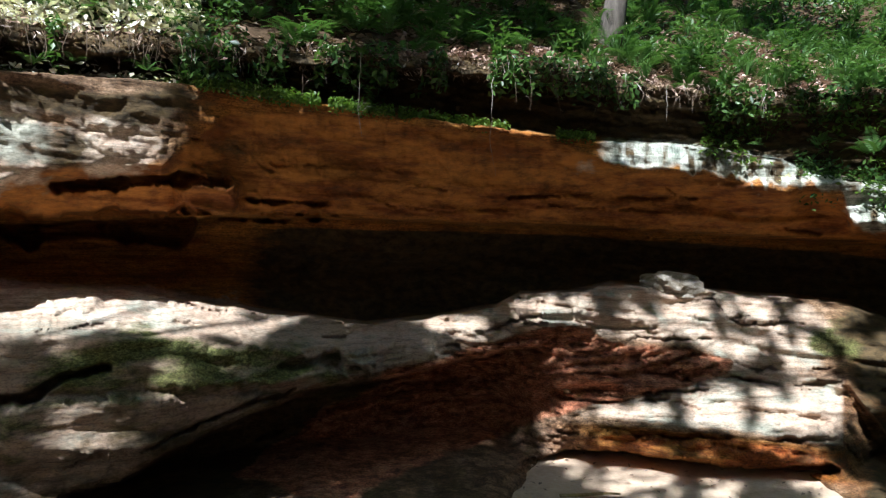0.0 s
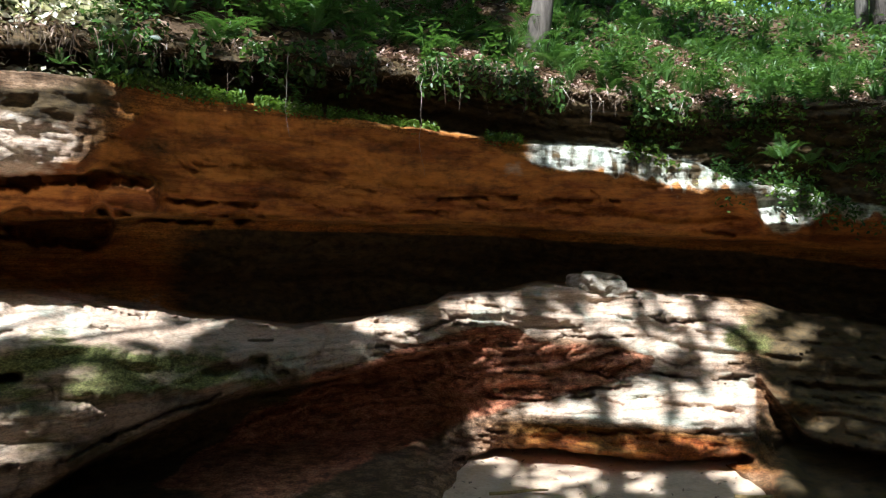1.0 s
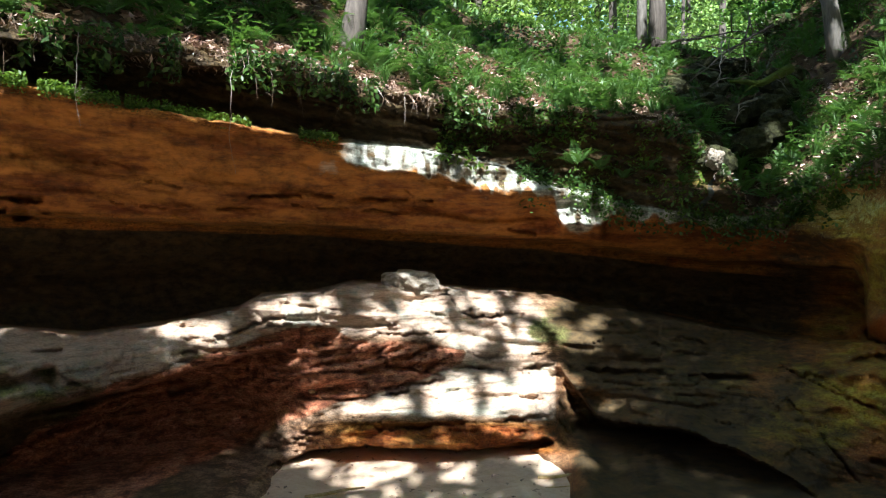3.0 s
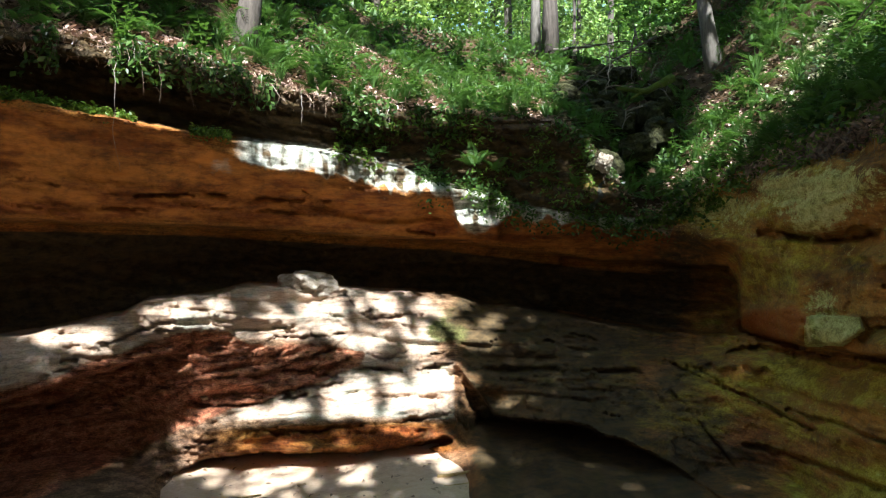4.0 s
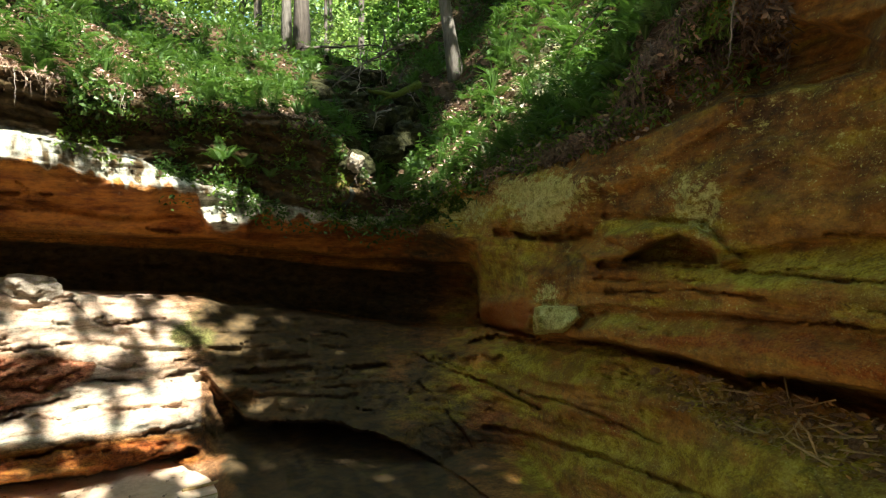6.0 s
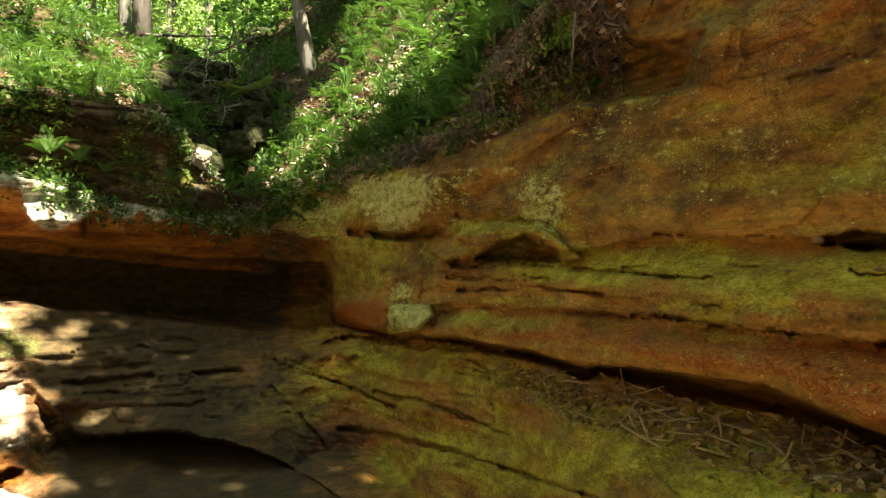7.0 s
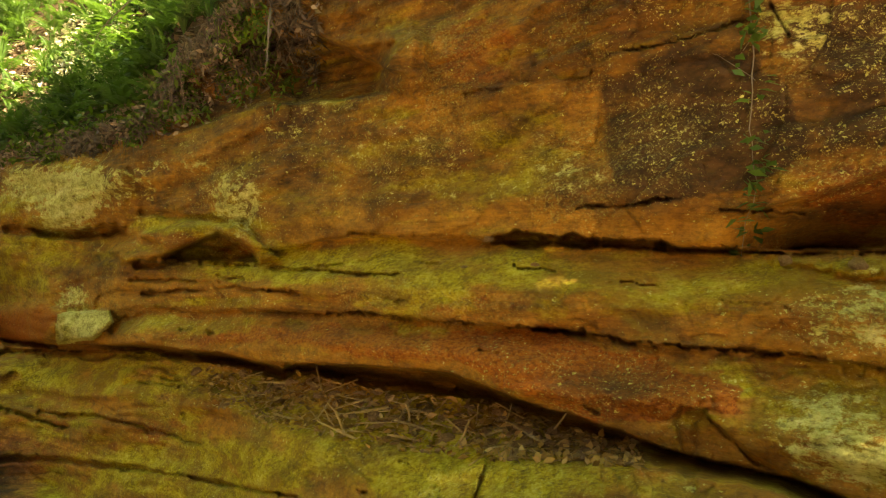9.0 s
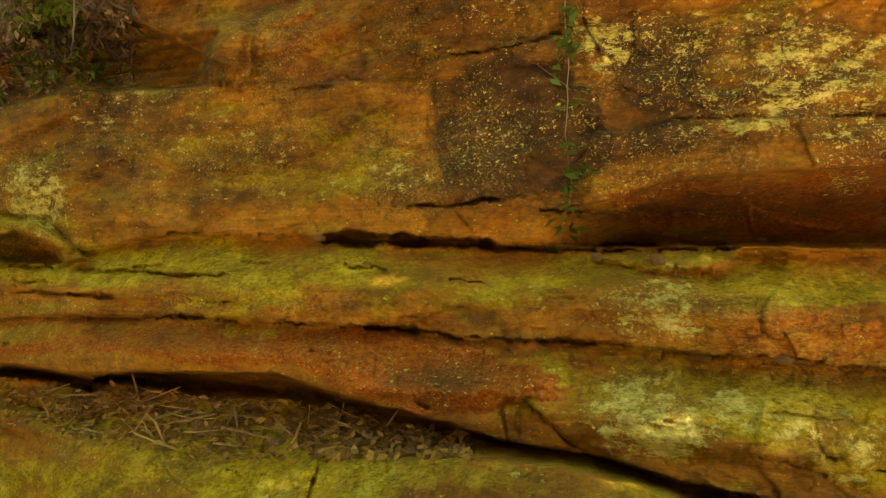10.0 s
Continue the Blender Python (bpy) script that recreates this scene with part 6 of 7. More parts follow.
# ---- ferns, grass, herbs ----
def frond_mesh():
    """One arching fern frond, a metre long."""
    v, f = [], []
    n = 20
    pts = [Vector((0, t * (1 - 0.18 * t), 0.75 * t - 0.75 * t * t)) for t in [k / n for k in range(n + 1)]]
    for k, a in enumerate(pts):
        w = 0.006 * (1 - k / n) + 0.001
        v += [a + Vector((-w, 0, 0)), a + Vector((w, 0, 0))]
    for k in range(n):
        f.append((2 * k, 2 * k + 1, 2 * k + 3, 2 * k + 2))
        if k < 2:
            continue
        a, b = pts[k], pts[k + 1]
        ln = 0.24 * math.sin(min(1, (k + 1) / 7) * math.pi / 2) * (1 - k / n) ** 0.8 + 0.015
        for s in (-1, 1):
            tip = a + Vector((s * ln, ln * 0.35, -0.10 * ln))
            mid = a.lerp(tip, 0.45)
            wd = (b - a) * 0.46
            i, r0 = len(v), 2 * k + (1 if s > 0 else 0)
            v += [mid + wd + Vector((0, 0, 0.012)), tip, mid - wd * 0.8]
            f.append((r0, i, i + 1, i + 2) if s > 0 else (i + 2, i + 1, i, r0))
    me = bpy.data.meshes.new("frond")
    me.from_pydata([tuple(p) for p in v], [], f)
    me.materials.append(FERN)
    return me


FROND = frond_mesh()


def fern(base, size, count, label, seed, tilt=0.0):
    g = random.Random(seed)
    root = new("fern")
    root.location = base
    tagged(root, label, "fern", "ferns of the glen")
    for k in range(count):
        o = new("frond", FROND)
        o.parent = root
        s = size * g.uniform(0.7, 1.1)
        o.matrix_basis = Matrix.LocRotScale((0, 0, 0), Euler((radians(g.uniform(-12, 40) + tilt), radians(g.uniform(-10, 10)), k * 2 * math.pi / count + g.uniform(-0.3, 0.3))), (s, s, s))
    return root


def blade_mesh(seed, count, size, wide, material_):
    g = np.random.default_rng(seed)
    v, f = [Vector((0, 0, 0))], []
    for k in range(count):
        ang, out, h = g.uniform(0, 6.28), g.uniform(0.15, 0.75), g.uniform(0.6, 1.0)
        d = Vector((math.cos(ang), math.sin(ang), 0))
        s = Vector((-d.y, d.x, 0)) * wide * 0.5
        p1, p2 = d * out * 0.35 + Vector((0, 0, h * 0.6)), d * out + Vector((0, 0, h * (0.95 - 0.5 * out)))
        i = len(v)
        v += [d * out * 0.12 + Vector((0, 0, h * 0.25)) + s, d * out * 0.12 + Vector((0, 0, h * 0.25)) - s, p1 + s * 0.8, p1 - s * 0.8, p2]
        f += [(0, i, i + 1), (i + 1, i, i + 2, i + 3), (i + 3, i + 2, i + 4)]
    me = bpy.data.meshes.new("blades")
    me.from_pydata([tuple(q * size) for q in v], [], f)
    me.materials.append(material_)
    return me


BLADES = [blade_mesh(s, 46, 1.0, 0.03, FERN) for s in (1, 2, 3)]


def herb_stem(seed):
    """One stem with broad pointed leaves in pairs."""
    g = np.random.default_rng(seed)
    v, f = [], []
    ang = g.uniform(0, 6.28)
    out = Vector((math.cos(ang), math.sin(ang), 0)) * g.uniform(0.1, 0.4)
    h = g.uniform(0.5, 1.0)
    w = Vector((0.008, 0, 0))
    for k in range(6):
        c = out * (k / 5) + Vector((0, 0, h * k / 5))
        v += [c - w, c + w]
    for k in range(5):
        f.append((2 * k, 2 * k + 1, 2 * k + 3, 2 * k + 2))
        t = (k + 1) / 5
        c = out * t + Vector((0, 0, h * t))
        for s in (0, 1):
            a2 = ang + 1.57 * (k % 2) + 3.14 * s + g.uniform(-0.4, 0.4)
            d = Vector((math.cos(a2), math.sin(a2), g.uniform(-0.35, 0.2)))
            sd = d.cross(Vector((0, 0, 1))).normalized()
            ln = g.uniform(0.18, 0.3) * (1.1 - 0.4 * t)
            i, r0 = len(v), 2 * (k + 1) + s
            v += [c + d * ln * 0.35 + sd * ln * 0.27 + Vector((0, 0, 0.03)), c + d * ln * 0.7 + sd * ln * 0.2, c + d * ln, c + d * ln * 0.7 - sd * ln * 0.2, c + d * ln * 0.35 - sd * ln * 0.27 + Vector((0, 0, 0.03))]
            f += [(r0, i, i + 1, i + 2), (r0, i + 2, i + 3, i + 4)]
    me = bpy.data.meshes.new("stem")
    me.from_pydata([tuple(q) for q in v], [], f)
    me.materials.append(LEAF)
    return me


STEMS = [herb_stem(s) for s in range(11, 19)]


def clump(name, meshes, base, size, label, category, group, seed):
    g = random.Random(seed)
    o = new(name, meshes[seed % len(meshes)])
    o.matrix_basis = Matrix.LocRotScale(base, Euler((g.uniform(-0.2, 0.2), g.uniform(-0.2, 0.2), g.uniform(0, 6.28))), [size * g.uniform(0.8, 1.2)] * 3)
    return tagged(o, label, category, group)


def herb(base, size, label, seed):
    g = random.Random(seed)
    root = new("herb")
    root.location = base
    tagged(root, label, "plant", "bank herbs")
    for k in range(4):
        o = new("stem", STEMS[g.randrange(8)])
        o.parent = root
        o.matrix_basis = Matrix.LocRotScale((0, 0, 0), Euler((g.uniform(-0.2, 0.2), g.uniform(-0.2, 0.2), k * 1.57 + g.uniform(-0.5, 0.5))), [size * g.uniform(0.8, 1.2)] * 3)
    return root


on_ledge = lambda az, te: ahead(az, te, float(FACE(np.array([az]))[0]) + 0.06)
fern(on_ledge(31.23, 0.12), 0.62, 9, "bright green fern growing from a tuft on the waterfall ledge", 1, 15)
fern(on_ledge(32.99, 0.114), 0.45, 8, "drooping fern on the edge of the wet ledge", 2)
fern(on_ledge(23.82, 0.139), 0.22, 6, "small fern on top of the bleached rock lip", 3)
for k, (az, te, s) in enumerate(((-22.85, 0.226, 0.22), (-27.71, 0.227, 0.2), (-20.07, 0.22, 0.2), (-30.15, 0.217, 0.25), (36.57, 0.111, 0.4), (39.29, 0.092, 0.35), (34.77, 0.099, 0.4), (45.23, 0.091, 0.35), (46.6, 0.115, 0.4), (27.78, 0.135, 0.3))):
    fern(on_ledge(az, te), s, 7, "small green fern rooted on a mossy rock ledge", 30 + k)
for k in range(280):
    az = rg.uniform(-34, 46) if k < 160 else rg.uniform(44, 68)
    d = rg.uniform(0.05, 1.0) ** 1.3 * 4.5
    fern(one_hill(az, d), rg.uniform(0.4, 0.7), 8, "green fern among the undergrowth on the slope", 100 + k)
for k in range(240):
    az = rg.uniform(4, 44) if k < 180 else rg.uniform(44, 67)
    clump("grass_tuft", BLADES, one_hill(az, rg.uniform(0.02, 1.0) ** 1.4 * 5), rg.uniform(0.25, 0.5), "tuft of long arching grass on the slope", "grass", "grass tufts", 200 + k)
for k in range(200):
    az = rg.uniform(-36, 68)
    herb(one_hill(az, abs(rg.normal()) * 1.6 + 0.05), rg.uniform(0.3, 0.6), "leafy green herb on the bank above the cliff", 400 + k)


def thicket(n, az0, az1, d0, d1, size, seed, label):
    """Many fern fronds in one mesh, rooted all over a stretch of the slope."""
    g = np.random.default_rng(seed)
    k = len(FROND.vertices)
    co = np.empty(k * 3)
    FROND.vertices.foreach_get("co", co)
    co = co.reshape(-1, 3)
    quads = np.array([tuple(p.vertices) for p in FROND.polygons])
    a, d = g.uniform(az0, az1, n // 6), g.uniform(d0, d1, n // 6)
    a, d = np.repeat(a, 6) + g.normal(size=n // 6 * 6) * 0.15, np.repeat(d, 6)
    n = len(a)
    bx_, by_, bz_ = hill(a, d)
    sz, turn_, tip = size * g.uniform(0.6, 1.3, n), g.uniform(0, 6.28, n), np.radians(g.uniform(-10, 45, n))
    x = co[None, :, 0] * sz[:, None]
    y = (co[None, :, 1] * np.cos(tip)[:, None] - co[None, :, 2] * np.sin(tip)[:, None]) * sz[:, None]
    z = (co[None, :, 1] * np.sin(tip)[:, None] + co[None, :, 2] * np.cos(tip)[:, None]) * sz[:, None]
    c, q = np.cos(turn_)[:, None], np.sin(turn_)[:, None]
    v = np.stack([x * c - y * q + bx_[:, None], x * q + y * c + by_[:, None], z + bz_[:, None]], 2).reshape(-1, 3)
    f = (quads[None] + (np.arange(n) * k)[:, None, None]).reshape(-1, 4)
    tagged(mesh_object("fern_thicket", v, f, FERN), label, "ferns", kind="stuff")


thicket(900, 44, 68, 0.3, 5.5, 0.42, 51, "thicket of dark green ferns on the steep shaded bank")
thicket(800, -34, 44, 0.5, 4.0, 0.42, 52, "thicket of green ferns above the dark rim")
thicket(1000, 8, 44, 1.2, 9.0, 0.46, 53, "sunlit thicket of ferns and tall grass on the slope")


def curtain(n, seed, mat, size, lengthen, label):
    """Growth that hangs down the face from the rim of the east cliff."""
    g = np.random.default_rng(seed)
    a = g.uniform(52, 75, n)
    f = g.uniform(0, 1, n) ** 0.8
    lo_ = LIP(a) + 0.012 + 0.02 * fbm(a * 0.8, a * 0, a * 0, 3, seed)
    t = lo_ + (RIM(a) - lo_) * f
    ok = (fbm(a * 0.5, t * 14, a * 0, 3, seed + 1) > -0.45 + 1.1 * smooth(66, 75, a)) & (RIM(a) > lo_)
    p = np.array([at_rock(a_, t_) for a_, t_ in zip(a[ok], t[ok])])
    p = p * np.array((0.985, 0.985, 1)) + g.normal(size=p.shape) * 0.025
    tagged(leaves("hanging_moss", p, np.full(len(p), size), mat, 0.1, seed, None, lengthen), label, "moss", kind="stuff")


curtain(6500, 55, ROOT, 0.022, 6.0, "curtain of brown roots and dead stems down the cliff")
curtain(5500, 57, MOSS, 0.030, 2.4, "hanging olive moss and small leaves under the cliff rim")
curtain(2500, 59, LITTER, 0.035, 1.6, "brown leaves caught among the hanging roots")
clump("grass_tuft", BLADES, hill_at(52.48, 0.216), 0.75, "large sunlit tuft of pale green grass", "grass", "grass tufts", 901)
clump("grass_tuft", BLADES, hill_at(29.5, 0.214), 0.6, "large sunlit tuft of pale green grass", "grass", "grass tufts", 902)
herb(at_rock(56.83, 0.015), 0.22, "small green herb in a hollow of the cliff", 903)
herb(on_ledge(-6.03, 0.201), 0.25, "small green herb on the mossy ledge", 904)


MOSSY_LOG = ground_material("mossy_log", [(0.3, (0.03, 0.05, 0.012)), (0.5, (0.08, 0.11, 0.02)), (0.7, (0.14, 0.16, 0.04))], 8.0)


# ---- roots, vines and dead wood ----
def strand(name, pts, radius, mat, label, category, group="", twigs=0, seed=1):
    """A root, vine or branch through the given points, with side twigs as parts."""
    g = random.Random(seed)
    root = new(name)
    root.location = pts[0]
    tagged(root, label, category, group)
    fine_path = []
    for a, b in zip(pts, pts[1:]):
        for k in range(4):
            fine_path.append(a.lerp(b, k / 4) - pts[0] + Vector((g.uniform(-1, 1), g.uniform(-1, 1), g.uniform(-1, 1))) * (b - a).length * 0.03)
    fine_path.append(pts[-1] - pts[0])
    bm = bmesh.new()
    n = len(fine_path)
    tube(bm, fine_path, [radius * (1 - 0.7 * k / (n - 1)) for k in range(n)], 6)
    part("stem", bm, mat, root)
    for k in range(twigs):
        p = fine_path[g.randrange(1, n)]
        d = Vector((g.uniform(-1, 1), g.uniform(-1, 1), g.uniform(-0.6, 0.8))).normalized() * (pts[-1] - pts[0]).length * g.uniform(0.15, 0.35)
        bm = bmesh.new()
        tube(bm, [p, p + d * 0.5 + Vector((0, 0, 0.03)), p + d], [radius * 0.45, radius * 0.3, radius * 0.1], 5)
        part("twig", bm, mat, root)
    return root


hang = lambda pts, r: [ahead(a, t, r) for a, t in pts]
strand("hanging_root", hang([(-6.77, 0.272), (-6.91, 0.228), (-6.98, 0.196), (-6.63, 0.154)], 6.45), 0.0045, WOOD, "thin pale root hanging over the ledge", "root", "hanging roots", 4, 1)
strand("hanging_root", hang([(3.82, 0.244), (3.77, 0.192), (3.71, 0.148), (4.16, 0.103)], 6.9), 0.0035, WOOD, "thin pale root hanging down the orange face", "root", "hanging roots", 0, 2)
strand("hanging_root", hang([(17.36, 0.217), (17.42, 0.198), (17.39, 0.175)], 8.0), 0.004, WOOD, "short pale root hanging below the rim", "root", "hanging roots", 0, 3)
strand("hanging_root", hang([(70.87, 0.327), (70.72, 0.278), (70.5, 0.239)], 4.75), 0.009, PALE_BARK, "straight whitish root hanging before the cliff", "root", "hanging roots", 0, 4)
for k in range(16):
    az = rg.uniform(-30, 28) if k < 9 else rg.uniform(60, 68)
    r = float(FACE(np.array([az]))[0]) - 0.03
    te = float((CAP if k < 9 else RIM)(np.array([az]))[0]) + 0.01
    ln = rg.uniform(0.15, 0.45)
    strand("hanging_root", [ahead(az, te, r), ahead(az + 0.2, te - ln * 0.5 / r, r - 0.03), ahead(az + rg.uniform(-0.6, 0.6), te - ln / r, r)], 0.004, ROOT, "thin brown root trailing from the bank", "root", "hanging roots", 2, 30 + k)

# the climbing vine on the east cliff
vine_line = [(107.98, 0.342), (108.14, 0.24), (107.86, 0.146), (108.35, 0.076), (107.22, -0.018)]
vine = strand("vine", [at_rock(a, t) * 0.985 + Vector((0, 0, EYE * 0.015)) for a, t in vine_line], 0.004, WOOD, "thin climbing vine with small green leaves on the cliff", "vine", "", 3, 70)
vb = vine.location
for k in range(34):
    f = rg.uniform(0, 1) * (len(vine_line) - 1)
    i = min(int(f), len(vine_line) - 2)
    a = vine_line[i][0] * (1 - f + i) + vine_line[i + 1][0] * (f - i) + rg.normal() * 0.55
    t = vine_line[i][1] * (1 - f + i) + vine_line[i + 1][1] * (f - i)
    p = at_rock(a, t) * 0.975 + Vector((0, 0, EYE * 0.025)) - vb
    for q in range(3):
        leaves("leaf", np.array([p + Vector((rg.normal() * 0.02, rg.normal() * 0.02, rg.normal() * 0.02))]), np.full(1, 0.045), FERN, 1.0, 700 + 3 * k + q, vine)

# dead branches above the fall
B = lambda az, te, r: ahead(az, te, r)
strand("dead_branch", [B(44.42, 0.199, 11.2), B(43.18, 0.192, 11.1), B(42.91, 0.168, 11.0)], 0.018, PALE_BARK, "bleached dead twig over the small fall", "branch", "dead branches", 5, 80)
strand("dead_branch", [B(37.5, 0.282, 15.0), B(40.23, 0.285, 15.0), B(43.43, 0.288, 15.0)], 0.035, BARK, "fallen dark log across the gully", "log", "dead branches", 2, 81)
strand("dead_branch", [B(45.49, 0.291, 13.0), B(42.51, 0.267, 12.6), B(39.31, 0.223, 12.2)], 0.028, BARK, "long grey dead branch leaning in the gully", "branch", "dead branches", 14, 82)
strand("dead_branch", [B(43.89, 0.307, 13.0), B(43.42, 0.259, 12.7), B(43.87, 0.219, 12.3)], 0.018, BARK, "forked grey dead branch in the gully", "branch", "dead branches", 7, 83)
strand("dead_branch", [B(61.74, 0.336, 7.9), B(59.44, 0.294, 8.0), B(58.16, 0.258, 8.1)], 0.012, WOOD, "dry pale twigs standing on the bank", "branch", "dead branches", 6, 84)


strand("dead_branch", [B(46.62, 0.235, 12.4), B(44.79, 0.218, 12.1), B(42.5, 0.224, 12.0)], 0.09, MOSSY_LOG, "thick fallen log coated with green moss in the gully", "log", "dead branches", 1, 85)
for k in range(9):
    a_, t_ = 42.51, 0.251
    p0 = ahead(a_ + rg.uniform(-3, 3), t_ + rg.uniform(-0.04, 0.05), 12.6 + rg.uniform(-0.6, 1.2))
    d_ = Vector((rg.normal(), rg.normal() * 0.5, rg.normal() * 0.5)).normalized() * rg.uniform(0.6, 1.5)
    strand("dead_branch", [p0, p0 + d_ * 0.5 + Vector((0, 0, 0.08)), p0 + d_], 0.012, WOOD if k % 3 == 0 else BARK, "tangled dry branch lodged in the dark gully", "branch", "dead branches", 6, 86 + k)

# ---- stones, sticks and debris ----
def stone_mesh(seed, flat=0.5):
    bm = bmesh.new()
    bmesh.ops.create_icosphere(bm, subdivisions=2, radius=0.5)
    for q in bm.verts:
        n = noise.noise(q.co * 2.3 + Vector((seed * 3.1, 0, 0)))
        m = noise.noise(q.co * 5.0 + Vector((0, seed * 2.7, 0)))
        q.co *= 1 + 0.45 * n + 0.15 * m
        q.co.z *= flat
    me = bpy.data.meshes.new("stone")
    bm.to_mesh(me)
    bm.free()
    me.materials.append(RUBBLE)
    return me


WET = ground_material("wet_rock", [(0.4, (0.014, 0.014, 0.008)), (0.5, (0.035, 0.036, 0.016)), (0.6, (0.07, 0.07, 0.03))], 5.0, 0.04)
RUBBLE = ground_material("rubble", [(0.3, (0.16, 0.09, 0.045)), (0.5, (0.32, 0.20, 0.10)), (0.7, (0.46, 0.33, 0.20))], 6.0, 0.02)
STONES = [stone_mesh(s, 0.35 + 0.12 * (s % 4)) for s in range(8)]


def boulder_mesh(seed):
    """A broken block with bedding steps."""
    bm = bmesh.new()
    bmesh.ops.create_icosphere(bm, subdivisions=4, radius=0.5)
    for q in bm.verts:
        c = q.co.copy()
        s = Vector((max(-0.36, min(0.36, c.x)), max(-0.34, min(0.34, c.y)), max(-0.24, min(0.24, c.z))))
        n = noise.fractal(c * 2.6 + Vector((seed * 3.1, 0, 0)), 0.8, 2.1, 4)
        step_ = 0.025 * math.copysign(1, noise.noise(Vector((seed, 0.3, c.z * 9))))
        q.co = c.lerp(s, 0.5) * (1 + 0.30 * n + step_)
    me = bpy.data.meshes.new("boulder")
    bm.to_mesh(me)
    bm.free()
    me.materials.append(WET)
    return me


BOULDERS = [boulder_mesh(s) for s in range(3)]


def stone(p, size, seed, label="small angular sandstone fragment on a ledge"):
    g = random.Random(seed)
    o = new("stone", STONES[seed % 8])
    o.matrix_basis = Matrix.LocRotScale(p, Euler((g.uniform(-0.3, 0.3), g.uniform(-0.3, 0.3), g.uniform(0, 6.28))), (size * g.uniform(0.7, 1.3), size * g.uniform(0.6, 1.1), size))
    return tagged(o, label, "stone", "loose stones")


PALE = ground_material("pale_rock", [(0.4, (0.20, 0.16, 0.11)), (0.5, (0.40, 0.34, 0.27)), (0.6, (0.56, 0.50, 0.42))], 5.0, 0.04)
shelf_block = new("boulder", BOULDERS[0].copy())
shelf_block.data.materials[0] = PALE
shelf_block.matrix_basis = Matrix.LocRotScale(at_rock(17.99, -0.052) + Vector((0.05, 0.15, 0.06)), Euler((0, 0, 0.4)), (0.85, 0.6, 0.4))
tagged(shelf_block, "pale boulder lying on the back of the rock shelf", "stone")
stone(at_rock(10.15, -0.196), 0.10, 1, "pale stone perched on the red ledge")
for k, (az, te, s) in enumerate(((88.09, 0.007, 0.06), (110.17, -0.023, 0.07), (122.29, -0.002, 0.05), (117.9, -0.157, 0.07), (123.72, -0.155, 0.06), (114.67, -0.029, 0.08), (86.07, -0.031, 0.05), (91.87, -0.027, 0.05), (65.06, -0.164, 0.10), (55.5, -0.121, 0.08))):
    stone(at_rock(az, te) * 0.995 + Vector((0, 0, EYE * 0.005)), s, 10 + k)
# rocks of the stream bed and the little fall
for k, (az, te, r, s) in enumerate(((41.67, 0.124, 10.9, 0.5), (40.89, 0.146, 11.1, 0.4), (43.86, 0.146, 11.6, 0.55), (45.69, 0.167, 12.0, 0.6), (42.5, 0.183, 12.3, 0.6), (39.3, 0.167, 11.4, 0.5), (44.55, 0.183, 12.8, 0.7))):
    o = new("boulder", BOULDERS[k % 3])
    o.matrix_basis = Matrix.LocRotScale(ahead(az, te, r) - Vector((0, 0, 0.1 * s)), Euler((0.2 * math.sin(k), 0.15, k * 1.3)), (s * 1.2, s, s))
    tagged(o, "wet mossy sandstone block in the stream bed", "stone", "stream boulders")
for k in range(22):
    az, d = rg.uniform(38.4, 46.5), rg.uniform(0.2, 6.5)
    p = one_hill(az, d)
    s_ = rg.uniform(0.35, 0.8)
    o = new("boulder", BOULDERS[k % 3])
    o.matrix_basis = Matrix.LocRotScale(p + Vector((0, 0, 0.05 * s_)), Euler((rg.uniform(-0.2, 0.2), rg.uniform(-0.2, 0.2), rg.uniform(0, 6.28))), (s_ * 1.4, s_, s_ * 0.8))
    tagged(o, "dark wet sandstone block in the shaded stream bed", "stone", "stream boulders")
pale_block = new("boulder", shelf_block.data.copy())
pale_block.data.materials[0] = PALE
pale_block.matrix_basis = Matrix.LocRotScale(ahead(41.5, 0.122, 10.6), Euler((0.55, 0.45, 0.9)), (0.36, 0.26, 0.26))
tagged(pale_block, "pale sunlit sandstone block beside the little fall", "stone")
fall = bmesh.new()
prev = None
for k in range(14):
    f_ = k / 13
    q = at_rock(41.9 - 1.6 * f_ + 0.15 * math.sin(k * 1.1), 0.112 - 0.068 * f_) * 0.998 + Vector((0, 0, EYE * 0.002))
    w = 0.05 + 0.06 * f_ + 0.015 * math.sin(k * 2.3)
    row = [fall.verts.new(q + Vector((w * (j / 4 - 0.5), -0.3 * w * (j / 4 - 0.5), 0.004 * math.sin(j * 3.0 + k * 1.7)))) for j in range(5)]
    if prev:
        for j in range(4):
            fall.faces.new((prev[j], prev[j + 1], row[j + 1], row[j]))
    prev = row
water_m, wn_, wl_, wp_ = material("water")
wp_.inputs["Base Color"].default_value = (0.045, 0.048, 0.042, 1)
wp_.inputs["Roughness"].default_value, wp_.inputs["Transmission Weight"].default_value, wp_.inputs["IOR"].default_value = 0.12, 0.0, 1.33
wb_ = wn_.new("ShaderNodeBump")
wb_.inputs["Distance"].default_value = 0.03
wl_.new(tex(wn_, wl_, 14.0, 5, 0.7, (1, 1, 0.2)), wb_.inputs["Height"])
wl_.new(wb_.outputs[0], wp_.inputs["Normal"])
me = bpy.data.meshes.new("water")
fall.to_mesh(me)
fall.free()
me.materials.append(water_m)
for q in me.polygons:
    q.use_smooth = True
tagged(new("water", me), "thin trickle of water over the mossy lip", "water", kind="structure")
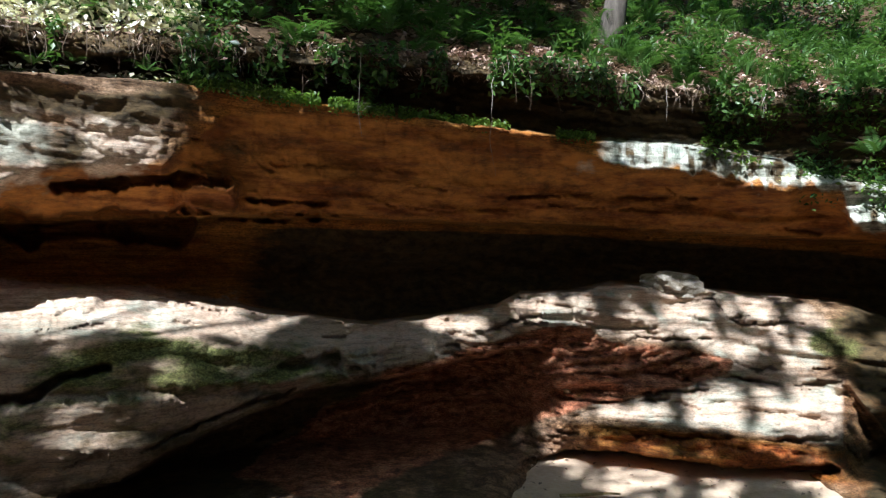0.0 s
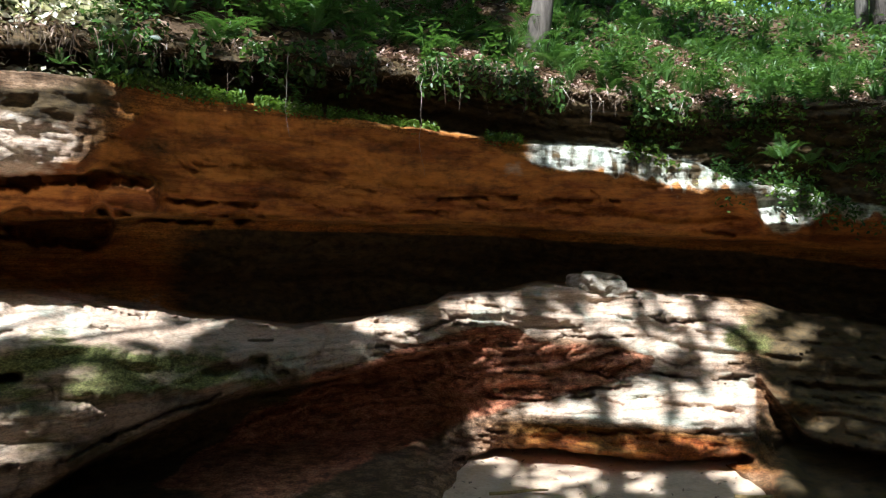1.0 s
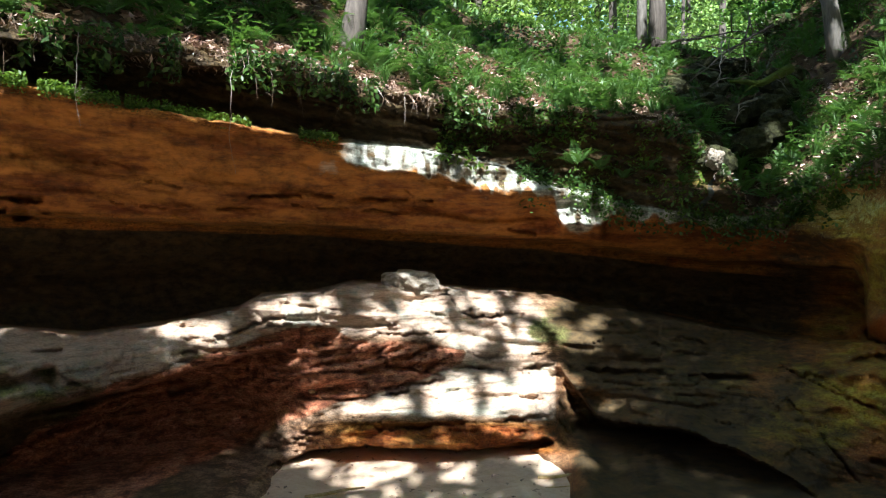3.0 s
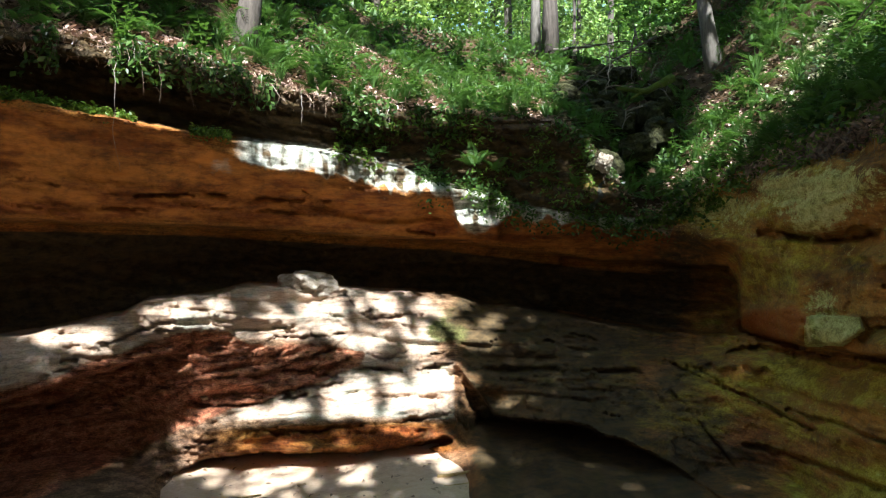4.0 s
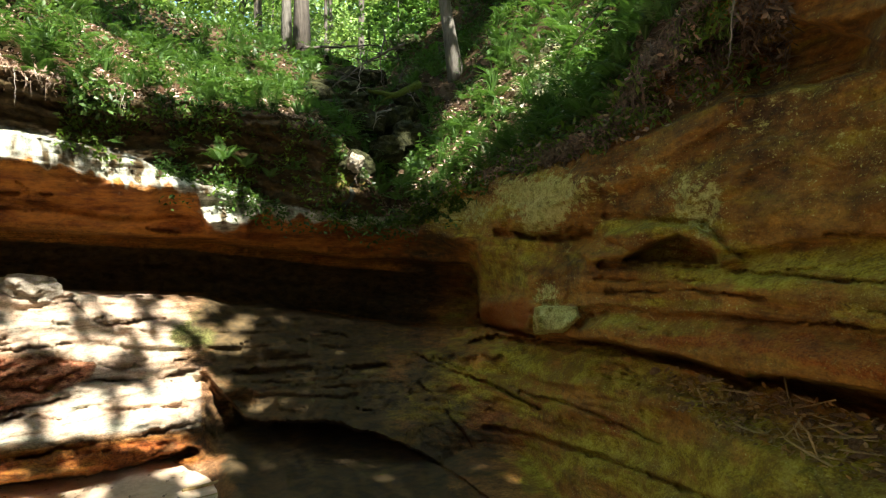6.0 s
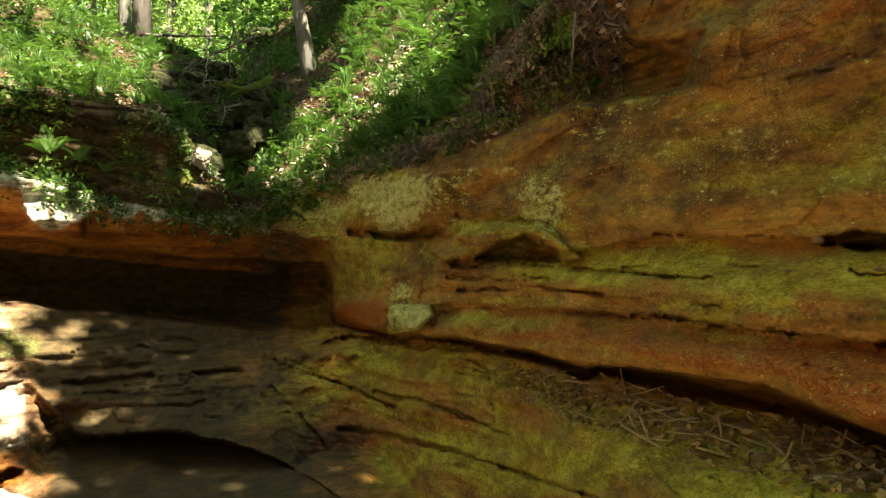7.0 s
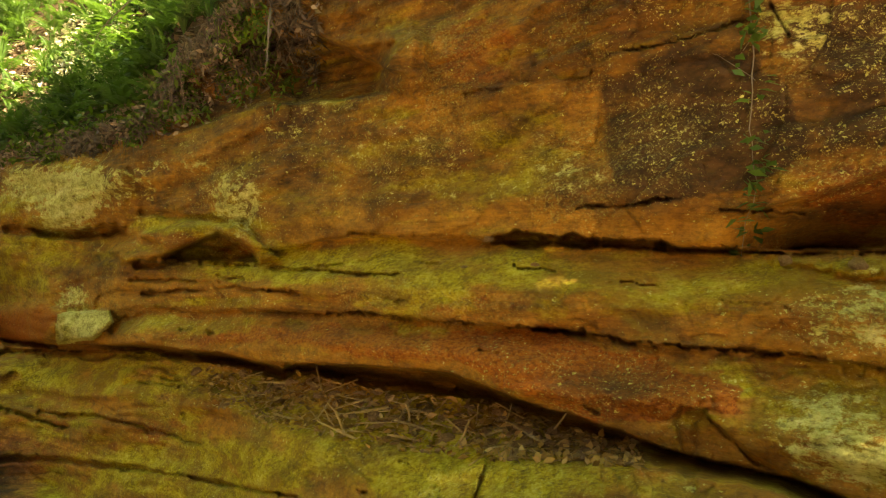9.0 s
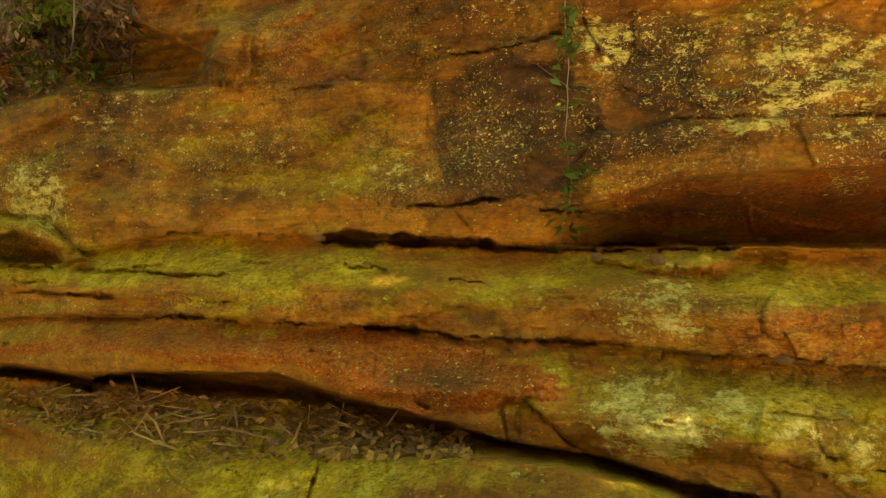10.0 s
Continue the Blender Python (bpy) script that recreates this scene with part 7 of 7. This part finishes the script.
# the pocket of debris under the thick bed
for k in range(95):
    az = rg.uniform(67, 96)
    lo, hi = float(SHELF(np.array([az]))[0]), float(CREST(np.array([az]))[0])
    te = lo + (hi - lo) * rg.uniform(0.15, 1.0)
    stone(at_rock(az, te), rg.uniform(0.03, 0.11), 40 + k, "sandstone chip in the pocket of debris")


def stick(p, direction, length, radius, seed, label):
    g = random.Random(seed)
    d = direction.normalized() * length
    bm = bmesh.new()
    side_ = d.cross(Vector((0, 0, 1))) * 0.06
    tube(bm, [-d * 0.5, -d * 0.15 + side_ * g.uniform(-1, 1), d * 0.2 + side_ * g.uniform(-1, 1), d * 0.5], [radius, radius * 0.9, radius * 0.75, radius * 0.5], 6)
    me = bpy.data.meshes.new("stick")
    bm.to_mesh(me)
    bm.free()
    me.materials.append(STICK)
    o = new("stick", me)
    o.location = p
    return tagged(o, label, "stick", "fallen sticks")


DRY = leaf_material("dry_leaf", (0.15, 0.075, 0.022), (0.44, 0.27, 0.09), 0.1)
STICK = bark_material("stick", (0.20, 0.13, 0.05), (0.55, 0.40, 0.18))
for k in range(58):
    az = rg.uniform(68, 93)
    lo, hi = float(SHELF(np.array([az]))[0]), float(CREST(np.array([az]))[0])
    te = lo + (hi - lo) * rg.uniform(0.15, 0.95)
    p = at_rock(az, te)
    q = at_rock(az + rg.uniform(-2, 2), te + rg.uniform(-0.012, 0.012))
    d = (q - p).normalized() + Vector((0.5 * rg.normal(), 0.5 * rg.normal(), 0.45 * rg.normal()))
    if d.length < 0.01:
        d = Vector((0.3, -0.2, 0.1))
    toward = Vector((-p.x, -p.y, 0)).normalized() * 0.03
    stick(p + toward + Vector((0, 0, 0.012)), d, rg.uniform(0.12, 0.45), rg.uniform(0.004, 0.010), k, "broken brown stick in the debris under the rock")
n = 1500
az = rg.uniform(66, 100, n)
lo, hi = SHELF(az), CREST(az)
te = lo + (hi - lo) * rg.uniform(0.05, 1.0, n)
pts = np.array([at_rock(a, t) for a, t in zip(az, te)]) * np.array((0.994, 0.994, 1)) + np.array((0, 0, 0.012))
tagged(leaves("leaf_litter", pts, np.full(n, 0.035), DRY, 1.0, 8), "brown leaf litter caught in the rock pocket", "leaf litter", kind="stuff")
n = 1100
az, r = rg.uniform(-20, 60, n), rg.uniform(5, 9.5, n)
x, y, _ = place(az, az * 0, r)
pts = np.stack([x, y, floor_height(x, y) + 0.012], 1)
tagged(leaves("leaf_litter", pts, np.full(n, 0.035), LITTER, 2.0, 9), "scattered brown leaves on the sandy floor", "leaf litter", kind="stuff")
for k, (az, r, ln) in enumerate(((33, 7.3, 1.1), (36, 7.6, 0.9), (39, 7.4, 1.2), (30, 7.5, 0.5), (12, 7.0, 0.6), (42, 7.6, 0.6))):
    p = ahead(az, 0, r)
    p.z = float(floor_height(np.array([p.x]), np.array([p.y]))[0]) + 0.03
    stick(p, Vector((1, rg.uniform(-0.3, 0.1), 0.02)), ln, 0.02, 90 + k, "bare grey branch lying on the glen floor")
